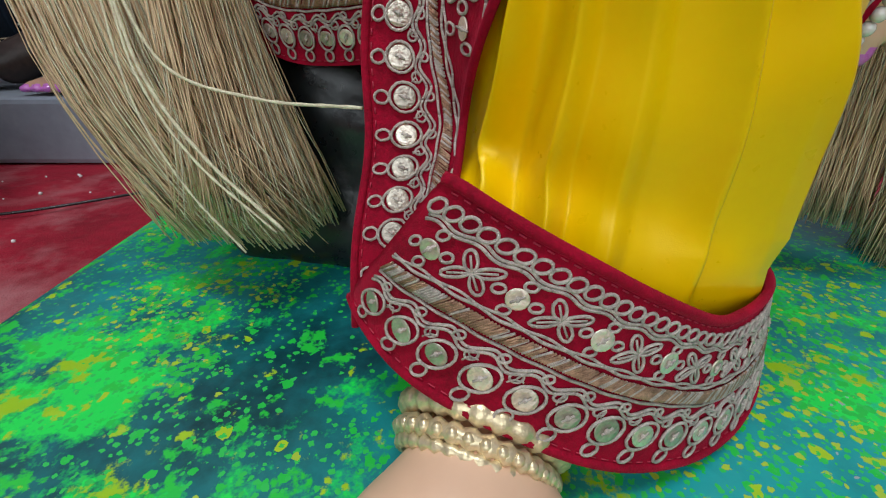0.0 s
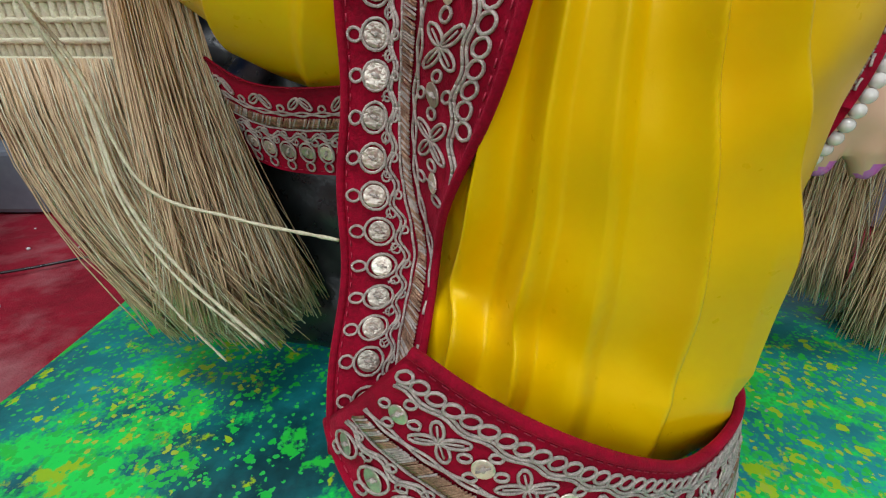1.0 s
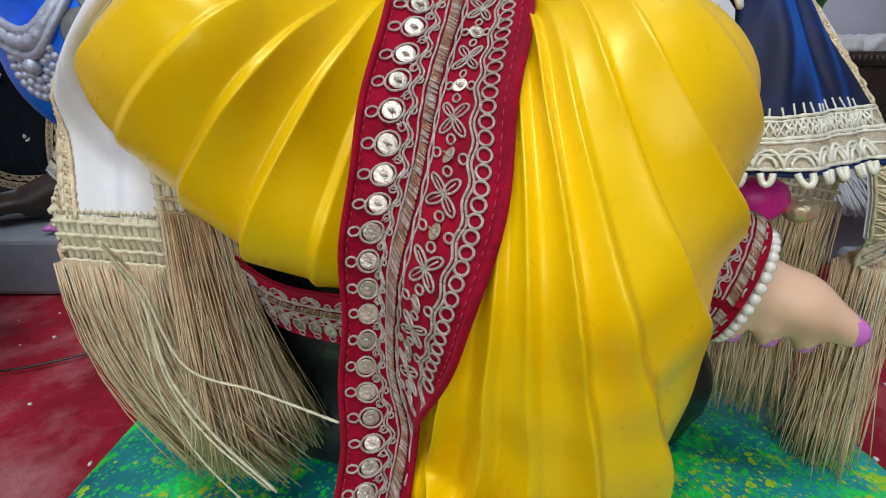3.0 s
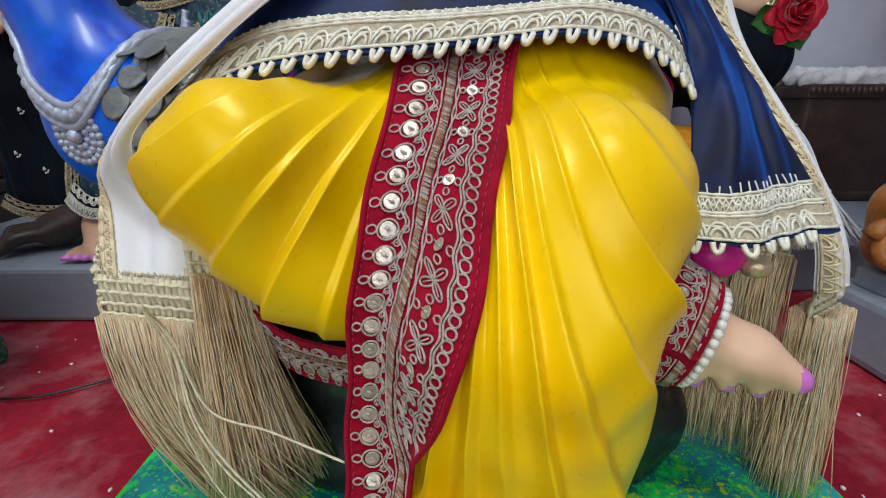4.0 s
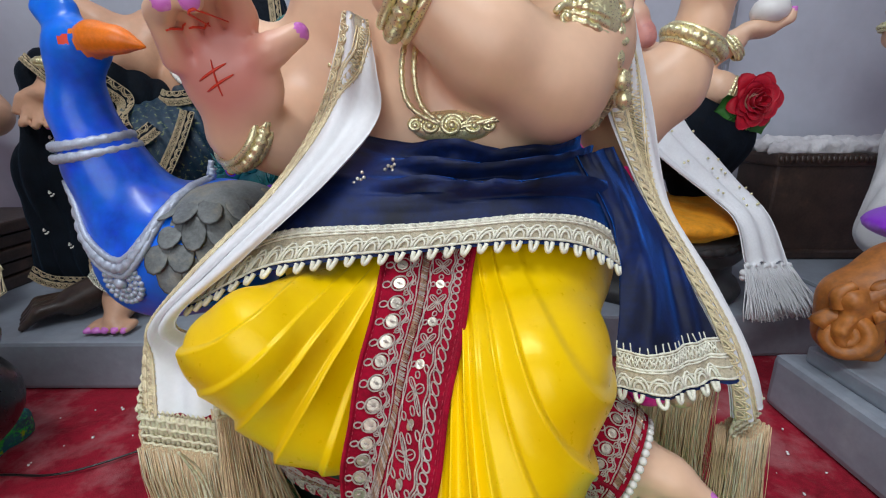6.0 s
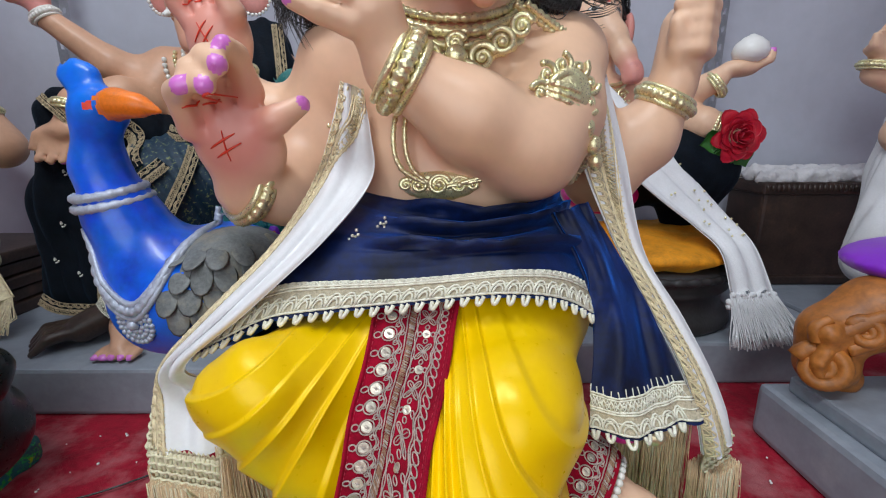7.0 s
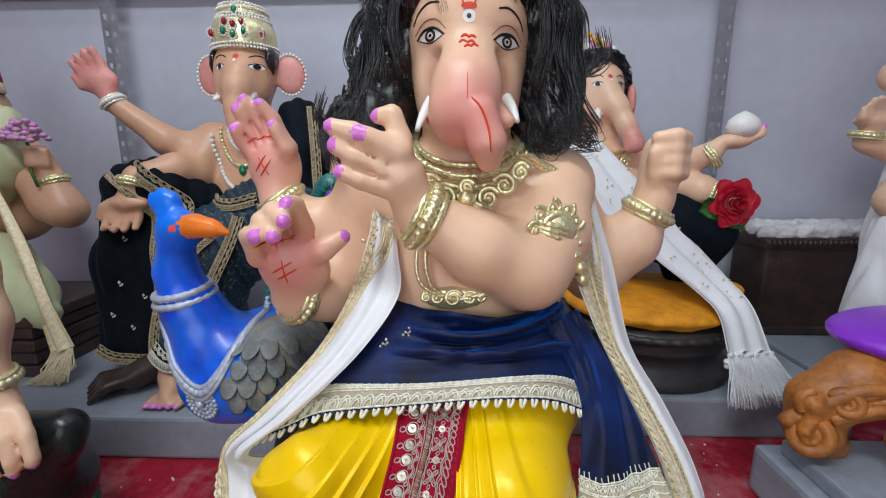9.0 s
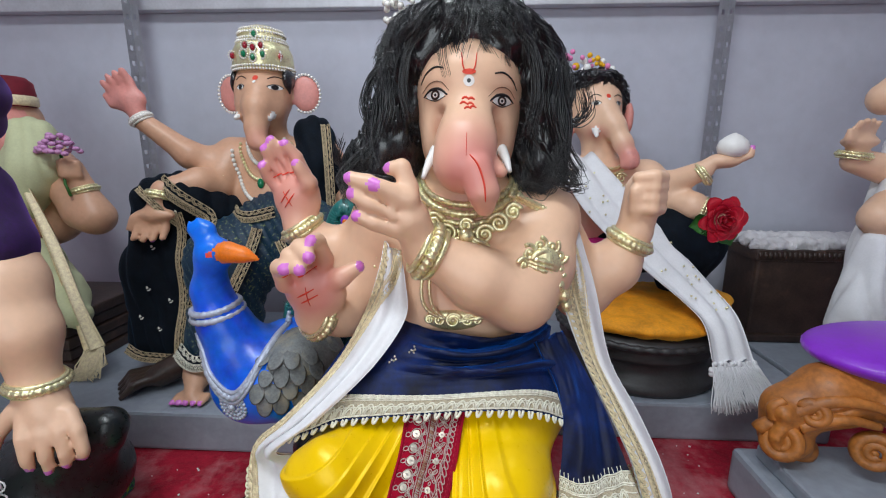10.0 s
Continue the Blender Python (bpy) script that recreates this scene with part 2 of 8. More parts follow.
def splatter():
    """Teal ground with bright green and yellow-green flicked paint."""
    m = mat("splattered_green_paint", (0.003, 0.10, 0.12), 0.40, var=0.7, scale=7, second=(0.012, 0.40, 0.40), cover=0.51, sharp=0.12, bump=0.25, bscale=90, coat=0.15)
    nt = m.node_tree
    b = nt.nodes["Principled BSDF"]
    src = b.inputs["Base Color"].links[0].from_socket
    tc = nt.nodes.new("ShaderNodeTexCoord")
    layers = (((0.010, 0.82, 0.10), 13, 0.528, 0.03, 0.72), ((0.02, 0.62, 0.06), 60, 0.585, 0.02, 0.62), ((0.36, 0.62, 0.01), 24, 0.605, 0.015, 0.68), ((0.40, 0.66, 0.02), 80, 0.635, 0.015, 0.58),
              ((0.30, 0.36, 0.36), 210, 0.74, 0.02, 0.5))
    for k, (colour, sc, cut, soft_, rough_) in enumerate(layers):
        n = nt.nodes.new("ShaderNodeTexNoise")
        n.noise_dimensions = "4D"
        n.inputs["W"].default_value = 3.1 * k + 0.7
        n.inputs["Scale"].default_value, n.inputs["Detail"].default_value, n.inputs["Roughness"].default_value = sc, 7, rough_
        nt.links.new(tc.outputs["Object"], n.inputs["Vector"])
        r = nt.nodes.new("ShaderNodeMapRange")
        r.inputs[1].default_value, r.inputs[2].default_value = cut - soft_, cut + soft_
        nt.links.new(n.outputs[0], r.inputs[0])
        x = nt.nodes.new("ShaderNodeMix")
        x.data_type = "RGBA"
        nt.links.new(r.outputs[0], x.inputs[0])
        nt.links.new(src, x.inputs[6])
        x.inputs[7].default_value = (*colour, 1)
        src = x.outputs[2]
    big = nt.nodes.new("ShaderNodeTexNoise")
    big.inputs["Scale"].default_value = 11
    nt.links.new(tc.outputs["Object"], big.inputs["Vector"])
    for k, (colour, sc, size, part_) in enumerate((((0.015, 0.60, 0.07), 130, 0.33, 0.56), ((0.42, 0.66, 0.02), 75, 0.30, 0.66), ((0.03, 0.60, 0.10), 260, 0.36, 0.50), ((0.45, 0.62, 0.05), 190, 0.32, 0.66), ((0.35, 0.42, 0.42), 160, 0.14, 0.75))):
        vo = nt.nodes.new("ShaderNodeTexVoronoi")
        vo.inputs["Scale"].default_value = sc
        wob = nt.nodes.new("ShaderNodeTexNoise")
        wob.inputs["Scale"].default_value, wob.inputs["Detail"].default_value = sc * 1.7, 3
        nt.links.new(tc.outputs["Object"], wob.inputs["Vector"])
        add = nt.nodes.new("ShaderNodeVectorMath")
        add.operation = "MULTIPLY_ADD"
        nt.links.new(wob.outputs["Color"], add.inputs[0])
        add.inputs[1].default_value = (0.8 / sc,) * 3
        nt.links.new(tc.outputs["Object"], add.inputs[2])
        nt.links.new(add.outputs[0], vo.inputs["Vector"])
        near = nt.nodes.new("ShaderNodeMath")
        near.operation, near.inputs[1].default_value = "LESS_THAN", size
        nt.links.new(vo.outputs["Distance"], near.inputs[0])
        sep = nt.nodes.new("ShaderNodeSeparateColor")
        nt.links.new(vo.outputs["Color"], sep.inputs[0])
        mixr = nt.nodes.new("ShaderNodeMath")
        mixr.operation, mixr.inputs[1].default_value = "MULTIPLY_ADD", 0.35
        nt.links.new(sep.outputs[0], mixr.inputs[0])
        nt.links.new(big.outputs[0], mixr.inputs[2])
        pick = nt.nodes.new("ShaderNodeMath")
        pick.operation, pick.inputs[1].default_value = "GREATER_THAN", part_ + 0.17
        nt.links.new(mixr.outputs[0], pick.inputs[0])
        both = nt.nodes.new("ShaderNodeMath")
        both.operation = "MULTIPLY"
        nt.links.new(near.outputs[0], both.inputs[0])
        nt.links.new(pick.outputs[0], both.inputs[1])
        x = nt.nodes.new("ShaderNodeMix")
        x.data_type = "RGBA"
        nt.links.new(both.outputs[0], x.inputs[0])
        nt.links.new(src, x.inputs[6])
        x.inputs[7].default_value = (*colour, 1)
        src = x.outputs[2]
    nt.links.new(src, b.inputs["Base Color"])
    return m


SPLAT = splatter()


# ---- mesh tools ----
def spot(parent):
    """World place of a thing or part whose parents are only shifted."""
    p = Vector((0, 0, 0))
    while parent:
        p += parent.location
        parent = parent.parent
    return p


def thing(name, at, label, category, group="", kind=""):
    ob = new(name)
    ob.location = at
    ob.empty_display_size = 0.02
    return tagged(ob, label, category, group, kind)


def mesh_ob(name, verts, faces, mats, parent=None, label="", index=None, smooth=True, base=None):
    """One mesh from world coordinates; without a parent its origin goes to base or to the middle of its underside."""
    v = np.asarray(verts, dtype=float).reshape(-1, 3)
    if parent is None:
        o = np.array(base) if base is not None else np.array([(v[:, 0].min() + v[:, 0].max()) / 2, (v[:, 1].min() + v[:, 1].max()) / 2, v[:, 2].min()])
    else:
        o = np.array(spot(parent)) if base is None else np.array(base)
    me = bpy.data.meshes.new(name)
    me.from_pydata((v - o).tolist(), [], [list(map(int, f)) for f in faces])
    for m in mats if isinstance(mats, (list, tuple)) else [mats]:
        me.materials.append(m)
    if index is not None:
        me.polygons.foreach_set("material_index", np.asarray(index, dtype=np.int32))
    if smooth:
        me.polygons.foreach_set("use_smooth", np.ones(len(me.polygons), dtype=bool))
    me.update()
    ob = new(name, me)
    if parent is None:
        ob.location = o
    else:
        ob.parent = parent
        ob.location = Vector(o) - spot(parent)
    if label:
        ob["label"] = label
    return ob


class Soup:
    """Collects vertices and faces of several pieces for one mesh."""

    def __init__(self):
        self.v, self.f, self.i, self.n = [], [], [], 0

    def add(self, verts, faces, index=0):
        verts = np.asarray(verts, dtype=float).reshape(-1, 3)
        self.v.append(verts)
        for f in faces:
            self.f.append([int(a) + self.n for a in f])
        self.i += [index] * len(faces)
        self.n += len(verts)
        return self

    def ob(self, name, mats, parent=None, label="", smooth=True, base=None):
        return mesh_ob(name, np.concatenate(self.v), self.f, mats, parent, label, self.i, smooth, base)


def frames_along(pts):
    pts = np.asarray(pts, dtype=float)
    tan = np.gradient(pts, axis=0)
    tan /= np.linalg.norm(tan, axis=1, keepdims=True) + 1e-12
    up = np.array([0, 0, 1.0]) if abs(tan[0][2]) < 0.8 else np.array([0, 1.0, 0])
    ns = []
    n = up - tan[0] * up.dot(tan[0])
    for t in tan:
        n = n - t * n.dot(t)
        n /= np.linalg.norm(n) + 1e-12
        ns.append(n.copy())
    ns = np.array(ns)
    return pts, tan, ns, np.cross(tan, ns)


def tube(pts, r, sides=6, closed=False, flat=1.0):
    """A round or flattened tube along points, with a radius or radii."""
    pts, tan, n, b = frames_along(pts)
    r = np.broadcast_to(np.asarray(r, dtype=float), (len(pts),))
    a = np.linspace(0, 2 * np.pi, sides, endpoint=False)
    v = pts[:, None] + r[:, None, None] * (np.cos(a)[None, :, None] * n[:, None] + flat * np.sin(a)[None, :, None] * b[:, None])
    m = len(pts)
    f = []
    for i in range(m if closed else m - 1):
        j = (i + 1) % m
        for k in range(sides):
            l = (k + 1) % sides
            f.append((i * sides + k, i * sides + l, j * sides + l, j * sides + k))
    if not closed:
        f.append(tuple(range(sides - 1, -1, -1)))
        f.append(tuple((m - 1) * sides + k for k in range(sides)))
    return v.reshape(-1, 3), f


def smooth_path(pts, n):
    """n points on a Catmull-Rom curve through pts."""
    p = np.asarray(pts, dtype=float)
    p = np.vstack([2 * p[0] - p[1], p, 2 * p[-1] - p[-2]])
    out = []
    for u in np.linspace(0, len(p) - 3 - 1e-9, n):
        i = int(u)
        t = u - i
        a, b, c, d = p[i:i + 4]
        out.append(0.5 * (2 * b + (c - a) * t + (2 * a - 5 * b + 4 * c - d) * t * t + (3 * b - a - 3 * c + d) * t ** 3))
    return np.array(out)


def grid_faces(nu, nv, wrap=False):
    f = []
    for i in range(nu - 1):
        for j in range(nv if wrap else nv - 1):
            k = (j + 1) % nv
            f.append((i * nv + j, i * nv + k, (i + 1) * nv + k, (i + 1) * nv + j))
    return f


def sheet(p, thick=0.002):
    """A cloth with thickness from a grid of points (nu, nv, 3)."""
    nu, nv = p.shape[:2]
    du, dv = np.gradient(p, axis=0), np.gradient(p, axis=1)
    n = np.cross(du, dv)
    n /= np.linalg.norm(n, axis=2, keepdims=True) + 1e-12
    a, b = p + n * thick / 2, p - n * thick / 2
    v = np.concatenate([a.reshape(-1, 3), b.reshape(-1, 3)])
    m = nu * nv
    f = grid_faces(nu, nv)
    f += [tuple(m + i for i in reversed(q)) for q in grid_faces(nu, nv)]
    rim = [(i, 0) for i in range(nu)] + [(nu - 1, j) for j in range(1, nv)] + [(i, nv - 1) for i in range(nu - 2, -1, -1)] + [(0, j) for j in range(nv - 2, 0, -1)]
    ids = [i * nv + j for i, j in rim]
    for s in range(len(ids)):
        a0, b0 = ids[s], ids[(s + 1) % len(ids)]
        f.append((b0, a0, a0 + m, b0 + m))
    return v, f


def lathe(profile, centre, sides=32, axis=(0, 0, 1), sx=1.0, sy=1.0):
    """A turned body: profile of (radius, height)."""
    a = np.linspace(0, 2 * np.pi, sides, endpoint=False)
    v = np.array([[(r * np.cos(t) * sx, r * np.sin(t) * sy, h) for t in a] for r, h in profile]).reshape(-1, 3)
    q = np.array(Vector((0, 0, 1)).rotation_difference(Vector(axis)).to_matrix())
    f = grid_faces(len(profile), sides, True)
    f.append(tuple(range(sides - 1, -1, -1)))
    f.append(tuple((len(profile) - 1) * sides + k for k in range(sides)))
    return v @ q.T + np.array(centre), f


def box(lo, hi, bevel=0.004, wobble=0.0):
    """A box with chamfered edges."""
    bm = bmesh.new()
    bmesh.ops.create_cube(bm, size=1)
    lo, hi = np.array(lo, float), np.array(hi, float)
    for w in bm.verts:
        w.co = Vector((lo + hi) / 2 + (hi - lo) * np.array(w.co))
    bmesh.ops.bevel(bm, geom=bm.edges[:], offset=bevel, segments=2, affect="EDGES", profile=0.6)
    bm.verts.ensure_lookup_table()
    v = np.array([w.co for w in bm.verts])
    f = [[w.index for w in q.verts] for q in bm.faces]
    bm.free()
    return v, f


def ball(c, r, rings=8, sides=12):
    r = np.broadcast_to(np.asarray(r, float), (3,))
    t = np.linspace(0, np.pi, rings)
    a = np.linspace(0, 2 * np.pi, sides, endpoint=False)
    v = np.array([[(np.sin(x) * np.cos(y), np.sin(x) * np.sin(y), -np.cos(x)) for y in a] for x in t]).reshape(-1, 3)
    return v * r + np.array(c), grid_faces(rings, sides, True)


class Field:
    """A solid blended from rounded bones, turned into one smooth mesh."""

    def __init__(self, lo, hi, h):
        self.lo, self.h = np.array(lo, float), h
        self.n = np.ceil((np.array(hi) - self.lo) / h).astype(int) + 1
        self.d = np.full(self.n, 0.2, dtype=np.float32)
        self.lab = np.zeros(self.n, dtype=np.int8)

    def _blend(self, lo, hi, fn, label, k):
        pad = k + 3 * self.h + 0.01
        a = np.clip(np.floor((np.array(lo) - pad - self.lo) / self.h).astype(int), 0, self.n)
        b = np.clip(np.ceil((np.array(hi) + pad - self.lo) / self.h).astype(int) + 1, 0, self.n)
        if (b <= a).any():
            return self
        g = np.meshgrid(*[self.lo[i] + self.h * np.arange(a[i], b[i]) for i in range(3)], indexing="ij")
        new_d = fn(np.stack(g, -1)).astype(np.float32)
        s = tuple(slice(a[i], b[i]) for i in range(3))
        old = self.d[s]
        e = np.maximum(k - np.abs(old - new_d), 0) / max(k, 1e-6)
        self.lab[s] = np.where(new_d < old, label, self.lab[s])
        self.d[s] = np.minimum(old, new_d) - e * e * k / 4
        return self

    def bone(self, p, q, r, r2=None, label=0, k=0.015):
        p, q = np.array(p, float), np.array(q, float)
        r2 = r if r2 is None else r2
        ax = q - p
        L = ax.dot(ax) + 1e-12

        def fn(x):
            t = np.clip(((x - p) @ ax) / L, 0, 1)
            return np.linalg.norm(x - p - t[..., None] * ax, axis=-1) - (r + (r2 - r) * t)
        m = max(r, r2)
        return self._blend(np.minimum(p, q) - m, np.maximum(p, q) + m, fn, label, k)

    def chain(self, pts, rs, label=0, k=0.012):
        for i in range(len(pts) - 1):
            self.bone(pts[i], pts[i + 1], rs[i], rs[i + 1], label, k)
        return self

    def egg(self, c, r, label=0, k=0.02, turn=(0, 0, 0)):
        c, r = np.array(c, float), np.array(r, float)
        m = np.array(Euler([radians(a) for a in turn]).to_matrix())

        def fn(x):
            y = (x - c) @ m
            k0 = np.linalg.norm(y / r, axis=-1)
            k1 = np.linalg.norm(y / (r * r), axis=-1)
            return k0 * (k0 - 1) / (k1 + 1e-9)
        return self._blend(c - r.max(), c + r.max(), fn, label, k)

    def dent(self, p, q, r, k=0.006):
        """Carves a groove."""
        keep = self.lab.copy()
        self.d = -self.d
        self.bone(p, q, r, r, 0, k)
        self.d, self.lab = -self.d, keep
        return self

    def front(self, x, z, back=False):
        """y of the surface that faces -y, at x and z (arrays)."""
        x, z = np.atleast_1d(np.asarray(x, float)), np.atleast_1d(np.asarray(z, float))
        i = np.clip((x - self.lo[0]) / self.h, 0, self.n[0] - 1.001)
        k = np.clip((z - self.lo[2]) / self.h, 0, self.n[2] - 1.001)
        i0, k0 = i.astype(int), k.astype(int)
        fi, fk = (i - i0)[:, None], (k - k0)[:, None]
        col = (self.d[i0, :, k0] * (1 - fi) * (1 - fk) + self.d[i0 + 1, :, k0] * fi * (1 - fk) + self.d[i0, :, k0 + 1] * (1 - fi) * fk + self.d[i0 + 1, :, k0 + 1] * fi * fk)
        inside = col < 0
        has = inside.any(1)
        j = np.maximum(inside.argmax(1), 1)
        rr = np.arange(len(j))
        d0, d1 = col[rr, j - 1], col[rr, j]
        y = self.lo[1] + self.h * (j - 1 + d0 / (d0 - d1 + 1e-9))
        near = self.lo[1] + self.h * col.argmin(1)
        return np.where(has, y, near)

    def surface(self):
        d, n = self.d, self.n
        s = d < 0
        cnt = np.zeros(n - 1, dtype=np.int8)
        for a in (0, 1):
            for b in (0, 1):
                for c in (0, 1):
                    cnt += s[a:n[0] - 1 + a, b:n[1] - 1 + b, c:n[2] - 1 + c]
        act = (cnt > 0) & (cnt < 8)
        ix = np.argwhere(act)
        idx = np.full(n - 1, -1, dtype=np.int64)
        idx[act] = np.arange(len(ix))
        acc, w = np.zeros((len(ix), 3)), np.zeros(len(ix))
        for ax in range(3):
            o1, o2 = [i for i in range(3) if i != ax]
            for u in (0, 1):
                for v in (0, 1):
                    p = ix.copy()
                    p[:, o1] += u
                    p[:, o2] += v
                    q = p.copy()
                    q[:, ax] += 1
                    d0, d1 = d[tuple(p.T)], d[tuple(q.T)]
                    hit = (d0 < 0) != (d1 < 0)
                    t = np.where(hit, d0 / np.where(hit, d0 - d1, 1), 0)
                    pos = p.astype(float)
                    pos[:, ax] += t
                    acc += np.where(hit[:, None], pos, 0)
                    w += hit
        verts = self.lo + self.h * acc / w[:, None]
        faces = []
        for ax in range(3):
            o1, o2 = (ax + 1) % 3, (ax + 2) % 3
            a = [slice(None)] * 3
            b = [slice(None)] * 3
            a[ax], b[ax] = slice(0, -1), slice(1, None)
            s0, s1 = s[tuple(a)], s[tuple(b)]
            e = np.argwhere(s0 != s1)
            e = e[(e[:, o1] > 0) & (e[:, o2] > 0) & (e[:, o1] < n[o1] - 1) & (e[:, o2] < n[o2] - 1)]
            inside = s0[tuple(e.T)]
            quad = []
            for u, v in ((0, 0), (-1, 0), (-1, -1), (0, -1)):
                c = e.copy()
                c[:, o1] += u
                c[:, o2] += v
                quad.append(idx[tuple(c.T)])
            quad = np.stack(quad, 1)
            quad[~inside] = quad[~inside][:, ::-1]
            faces.append(quad)
        faces = np.concatenate(faces)
        return verts, faces

    def labels_at(self, p):
        i = np.clip(np.round((p - self.lo) / self.h).astype(int), 0, self.n - 1)
        return self.lab[tuple(i.T)]


def relax(v, f, times=1):
    """Evens out a quad mesh a little."""
    e = np.concatenate([f[:, [0, 1]], f[:, [1, 2]], f[:, [2, 3]], f[:, [3, 0]]])
    for _ in range(times):
        s, c = np.zeros_like(v), np.zeros(len(v))
        np.add.at(s, e[:, 0], v[e[:, 1]])
        np.add.at(c, e[:, 0], 1)
        v = v * 0.4 + 0.6 * s / np.maximum(c, 1)[:, None]
    return v


def subdivide(v, f):
    """Each quad becomes four."""
    e = np.concatenate([f[:, [0, 1]], f[:, [1, 2]], f[:, [2, 3]], f[:, [3, 0]]])
    key, inv = np.unique(np.sort(e, axis=1), axis=0, return_inverse=True)
    inv = inv.reshape(4, len(f))
    n, m = len(v), len(key)
    out = np.concatenate([v, v[key].mean(1), v[f].mean(1)])
    c = n + m + np.arange(len(f))
    a = [n + inv[k] for k in range(4)]
    quads = [np.stack([f[:, k], a[k], c, a[(k + 3) % 4]], 1) for k in range(4)]
    return out, np.concatenate(quads)


def normals_of(v, f):
    n = np.cross(v[f[:, 2]] - v[f[:, 0]], v[f[:, 3]] - v[f[:, 1]])
    out = np.zeros_like(v)
    for k in range(4):
        np.add.at(out, f[:, k], n)
    return out / (np.linalg.norm(out, axis=1, keepdims=True) + 1e-12)


def field_ob(name, field, mats, parent=None, label="", shape=None, paint=None, smooth_times=2):
    v, f = field.surface()
    v = relax(v, f, smooth_times)
    if shape:
        v = shape(v, normals_of(v, f))
    mid = v[f].mean(1)
    index = field.labels_at(mid)
    if paint:
        index = paint(mid, index)
    return mesh_ob(name, v, f, mats, parent, label, index)


# ---- the tent: floor, walls, ceiling, posts ----
def structure(name, v, f, m, label, category):
    return tagged(mesh_ob(name, v, f, m, smooth=False), label, category, kind="structure")


def rumpled_floor():
    xs, ys = np.linspace(-2.2, 2.2, 150), np.linspace(-1.6, 1.6, 110)
    gx, gy = np.meshgrid(xs, ys, indexing="ij")
    z = np.array([[0.004 * noise.fractal(Vector((x * 2.2, y * 2.2, 0.3)), 1.0, 2.0, 4) for y in ys] for x in xs])
    ridge = gy - (0.42 + 0.75 * (gx + 0.75))
    z += 0.010 * np.exp(-(ridge / 0.022) ** 2) * np.exp(-((gx + 0.62) / 0.16) ** 2)
    z += 0.007 * np.exp(-((ridge + 0.09) / 0.016) ** 2) * np.exp(-((gx + 0.60) / 0.14) ** 2)
    p = np.stack([gx, gy, z - 0.004], -1)
    v, f = sheet(p[::-1], 0.006)
    return tagged(mesh_ob("floor", v, f, CARPET), "dusty crimson carpet spread over the floor, rumpled", "carpet", kind="structure")


rumpled_floor()
structure("wall_north", *box((-2.26, 1.45, -0.02), (2.26, 1.49, 2.4), 0.002), WALL, "pale grey cloth tent wall, lightly creased", "wall")
# unseen south side; its gap is made up to hold the front fill
for side, (x0, x1) in enumerate(((-2.26, -1.25), (1.45, 2.26))):
    structure("wall_south_%d" % (side + 1), *box((x0, -1.64, -0.02), (x1, -1.60, 2.4), 0.002), WALL, "pale grey cloth tent wall beside the open front", "wall")
structure("wall_south_3", *box((-1.25, -1.64, 1.95), (1.45, -1.60, 2.4), 0.002), WALL, "pale grey cloth valance over the open front", "wall")
structure("wall_west", *box((-2.26, -1.6, -0.02), (-2.22, 1.45, 2.4), 0.002), WALL, "pale grey cloth tent wall", "wall")
structure("wall_east", *box((2.22, -1.6, -0.02), (2.26, 1.45, 2.4), 0.002), WALL, "pale grey cloth tent wall", "wall")
structure("ceiling", *box((-2.26, -1.64, 2.4), (2.26, 1.49, 2.44), 0.002), CEIL, "white cloth tent ceiling", "ceiling")


def slotted_post(x, y, flip):
    """An angle-iron post with two rows of slots."""
    t = thing("slotted_post", (x, y, 0), "grey perforated steel angle post against the tent wall", "post", "slotted posts")
    for leg in (0, 1):
        bm = bmesh.new()
        nz, hole = 48, 0.05
        cols = [0, 0.012, 0.026, 0.040]
        rows = []
        for k in range(nz):
            rows += [k * hole, k * hole + 0.016]
        rows.append(nz * hole)
        g = {}
        for i, c in enumerate(cols):
            for j, z in enumerate(rows):
                g[i, j] = bm.verts.new((flip * c * (0.94 if leg == 0 else -0.1) + 0, -c * (0.35 if leg == 0 else 0.8), z))
        for i in range(3):
            for j in range(len(rows) - 1):
                if not (i == 1 and j % 2 == 0):
                    bm.faces.new((g[i, j], g[i + 1, j], g[i + 1, j + 1], g[i, j + 1]))
        bmesh.ops.solidify(bm, geom=bm.faces[:], thickness=0.003)
        me = bpy.data.meshes.new("flange")
        bm.to_mesh(me)
        bm.free()
        me.materials.append(STEEL)
        ob = new("flange", me)
        ob.parent = t
    return t


slotted_post(-1.085, 1.37, 1)
slotted_post(0.915, 1.40, -1)


def top_rail():
    v, f = box((-2.2, 1.40, 1.19), (2.2, 1.44, 1.235), 0.004)
    t = mesh_ob("shelf_rail", v, f, STEEL, smooth=False)
    return tagged(t, "grey steel rail running along the tent wall", "rail")


top_rail()


def plinth(name, lo, hi, step, m, label):
    s = Soup().add(*box(lo, (hi[0], hi[1], hi[2] - step), 0.012)).add(*box((lo[0] + step, lo[1] + step, hi[2] - step), (hi[0] - step, hi[1] - step, hi[2]), 0.006)) if step else Soup().add(*box(lo, hi, 0.008))
    return tagged(s.ob(name, [m], smooth=False), label, "plinth")


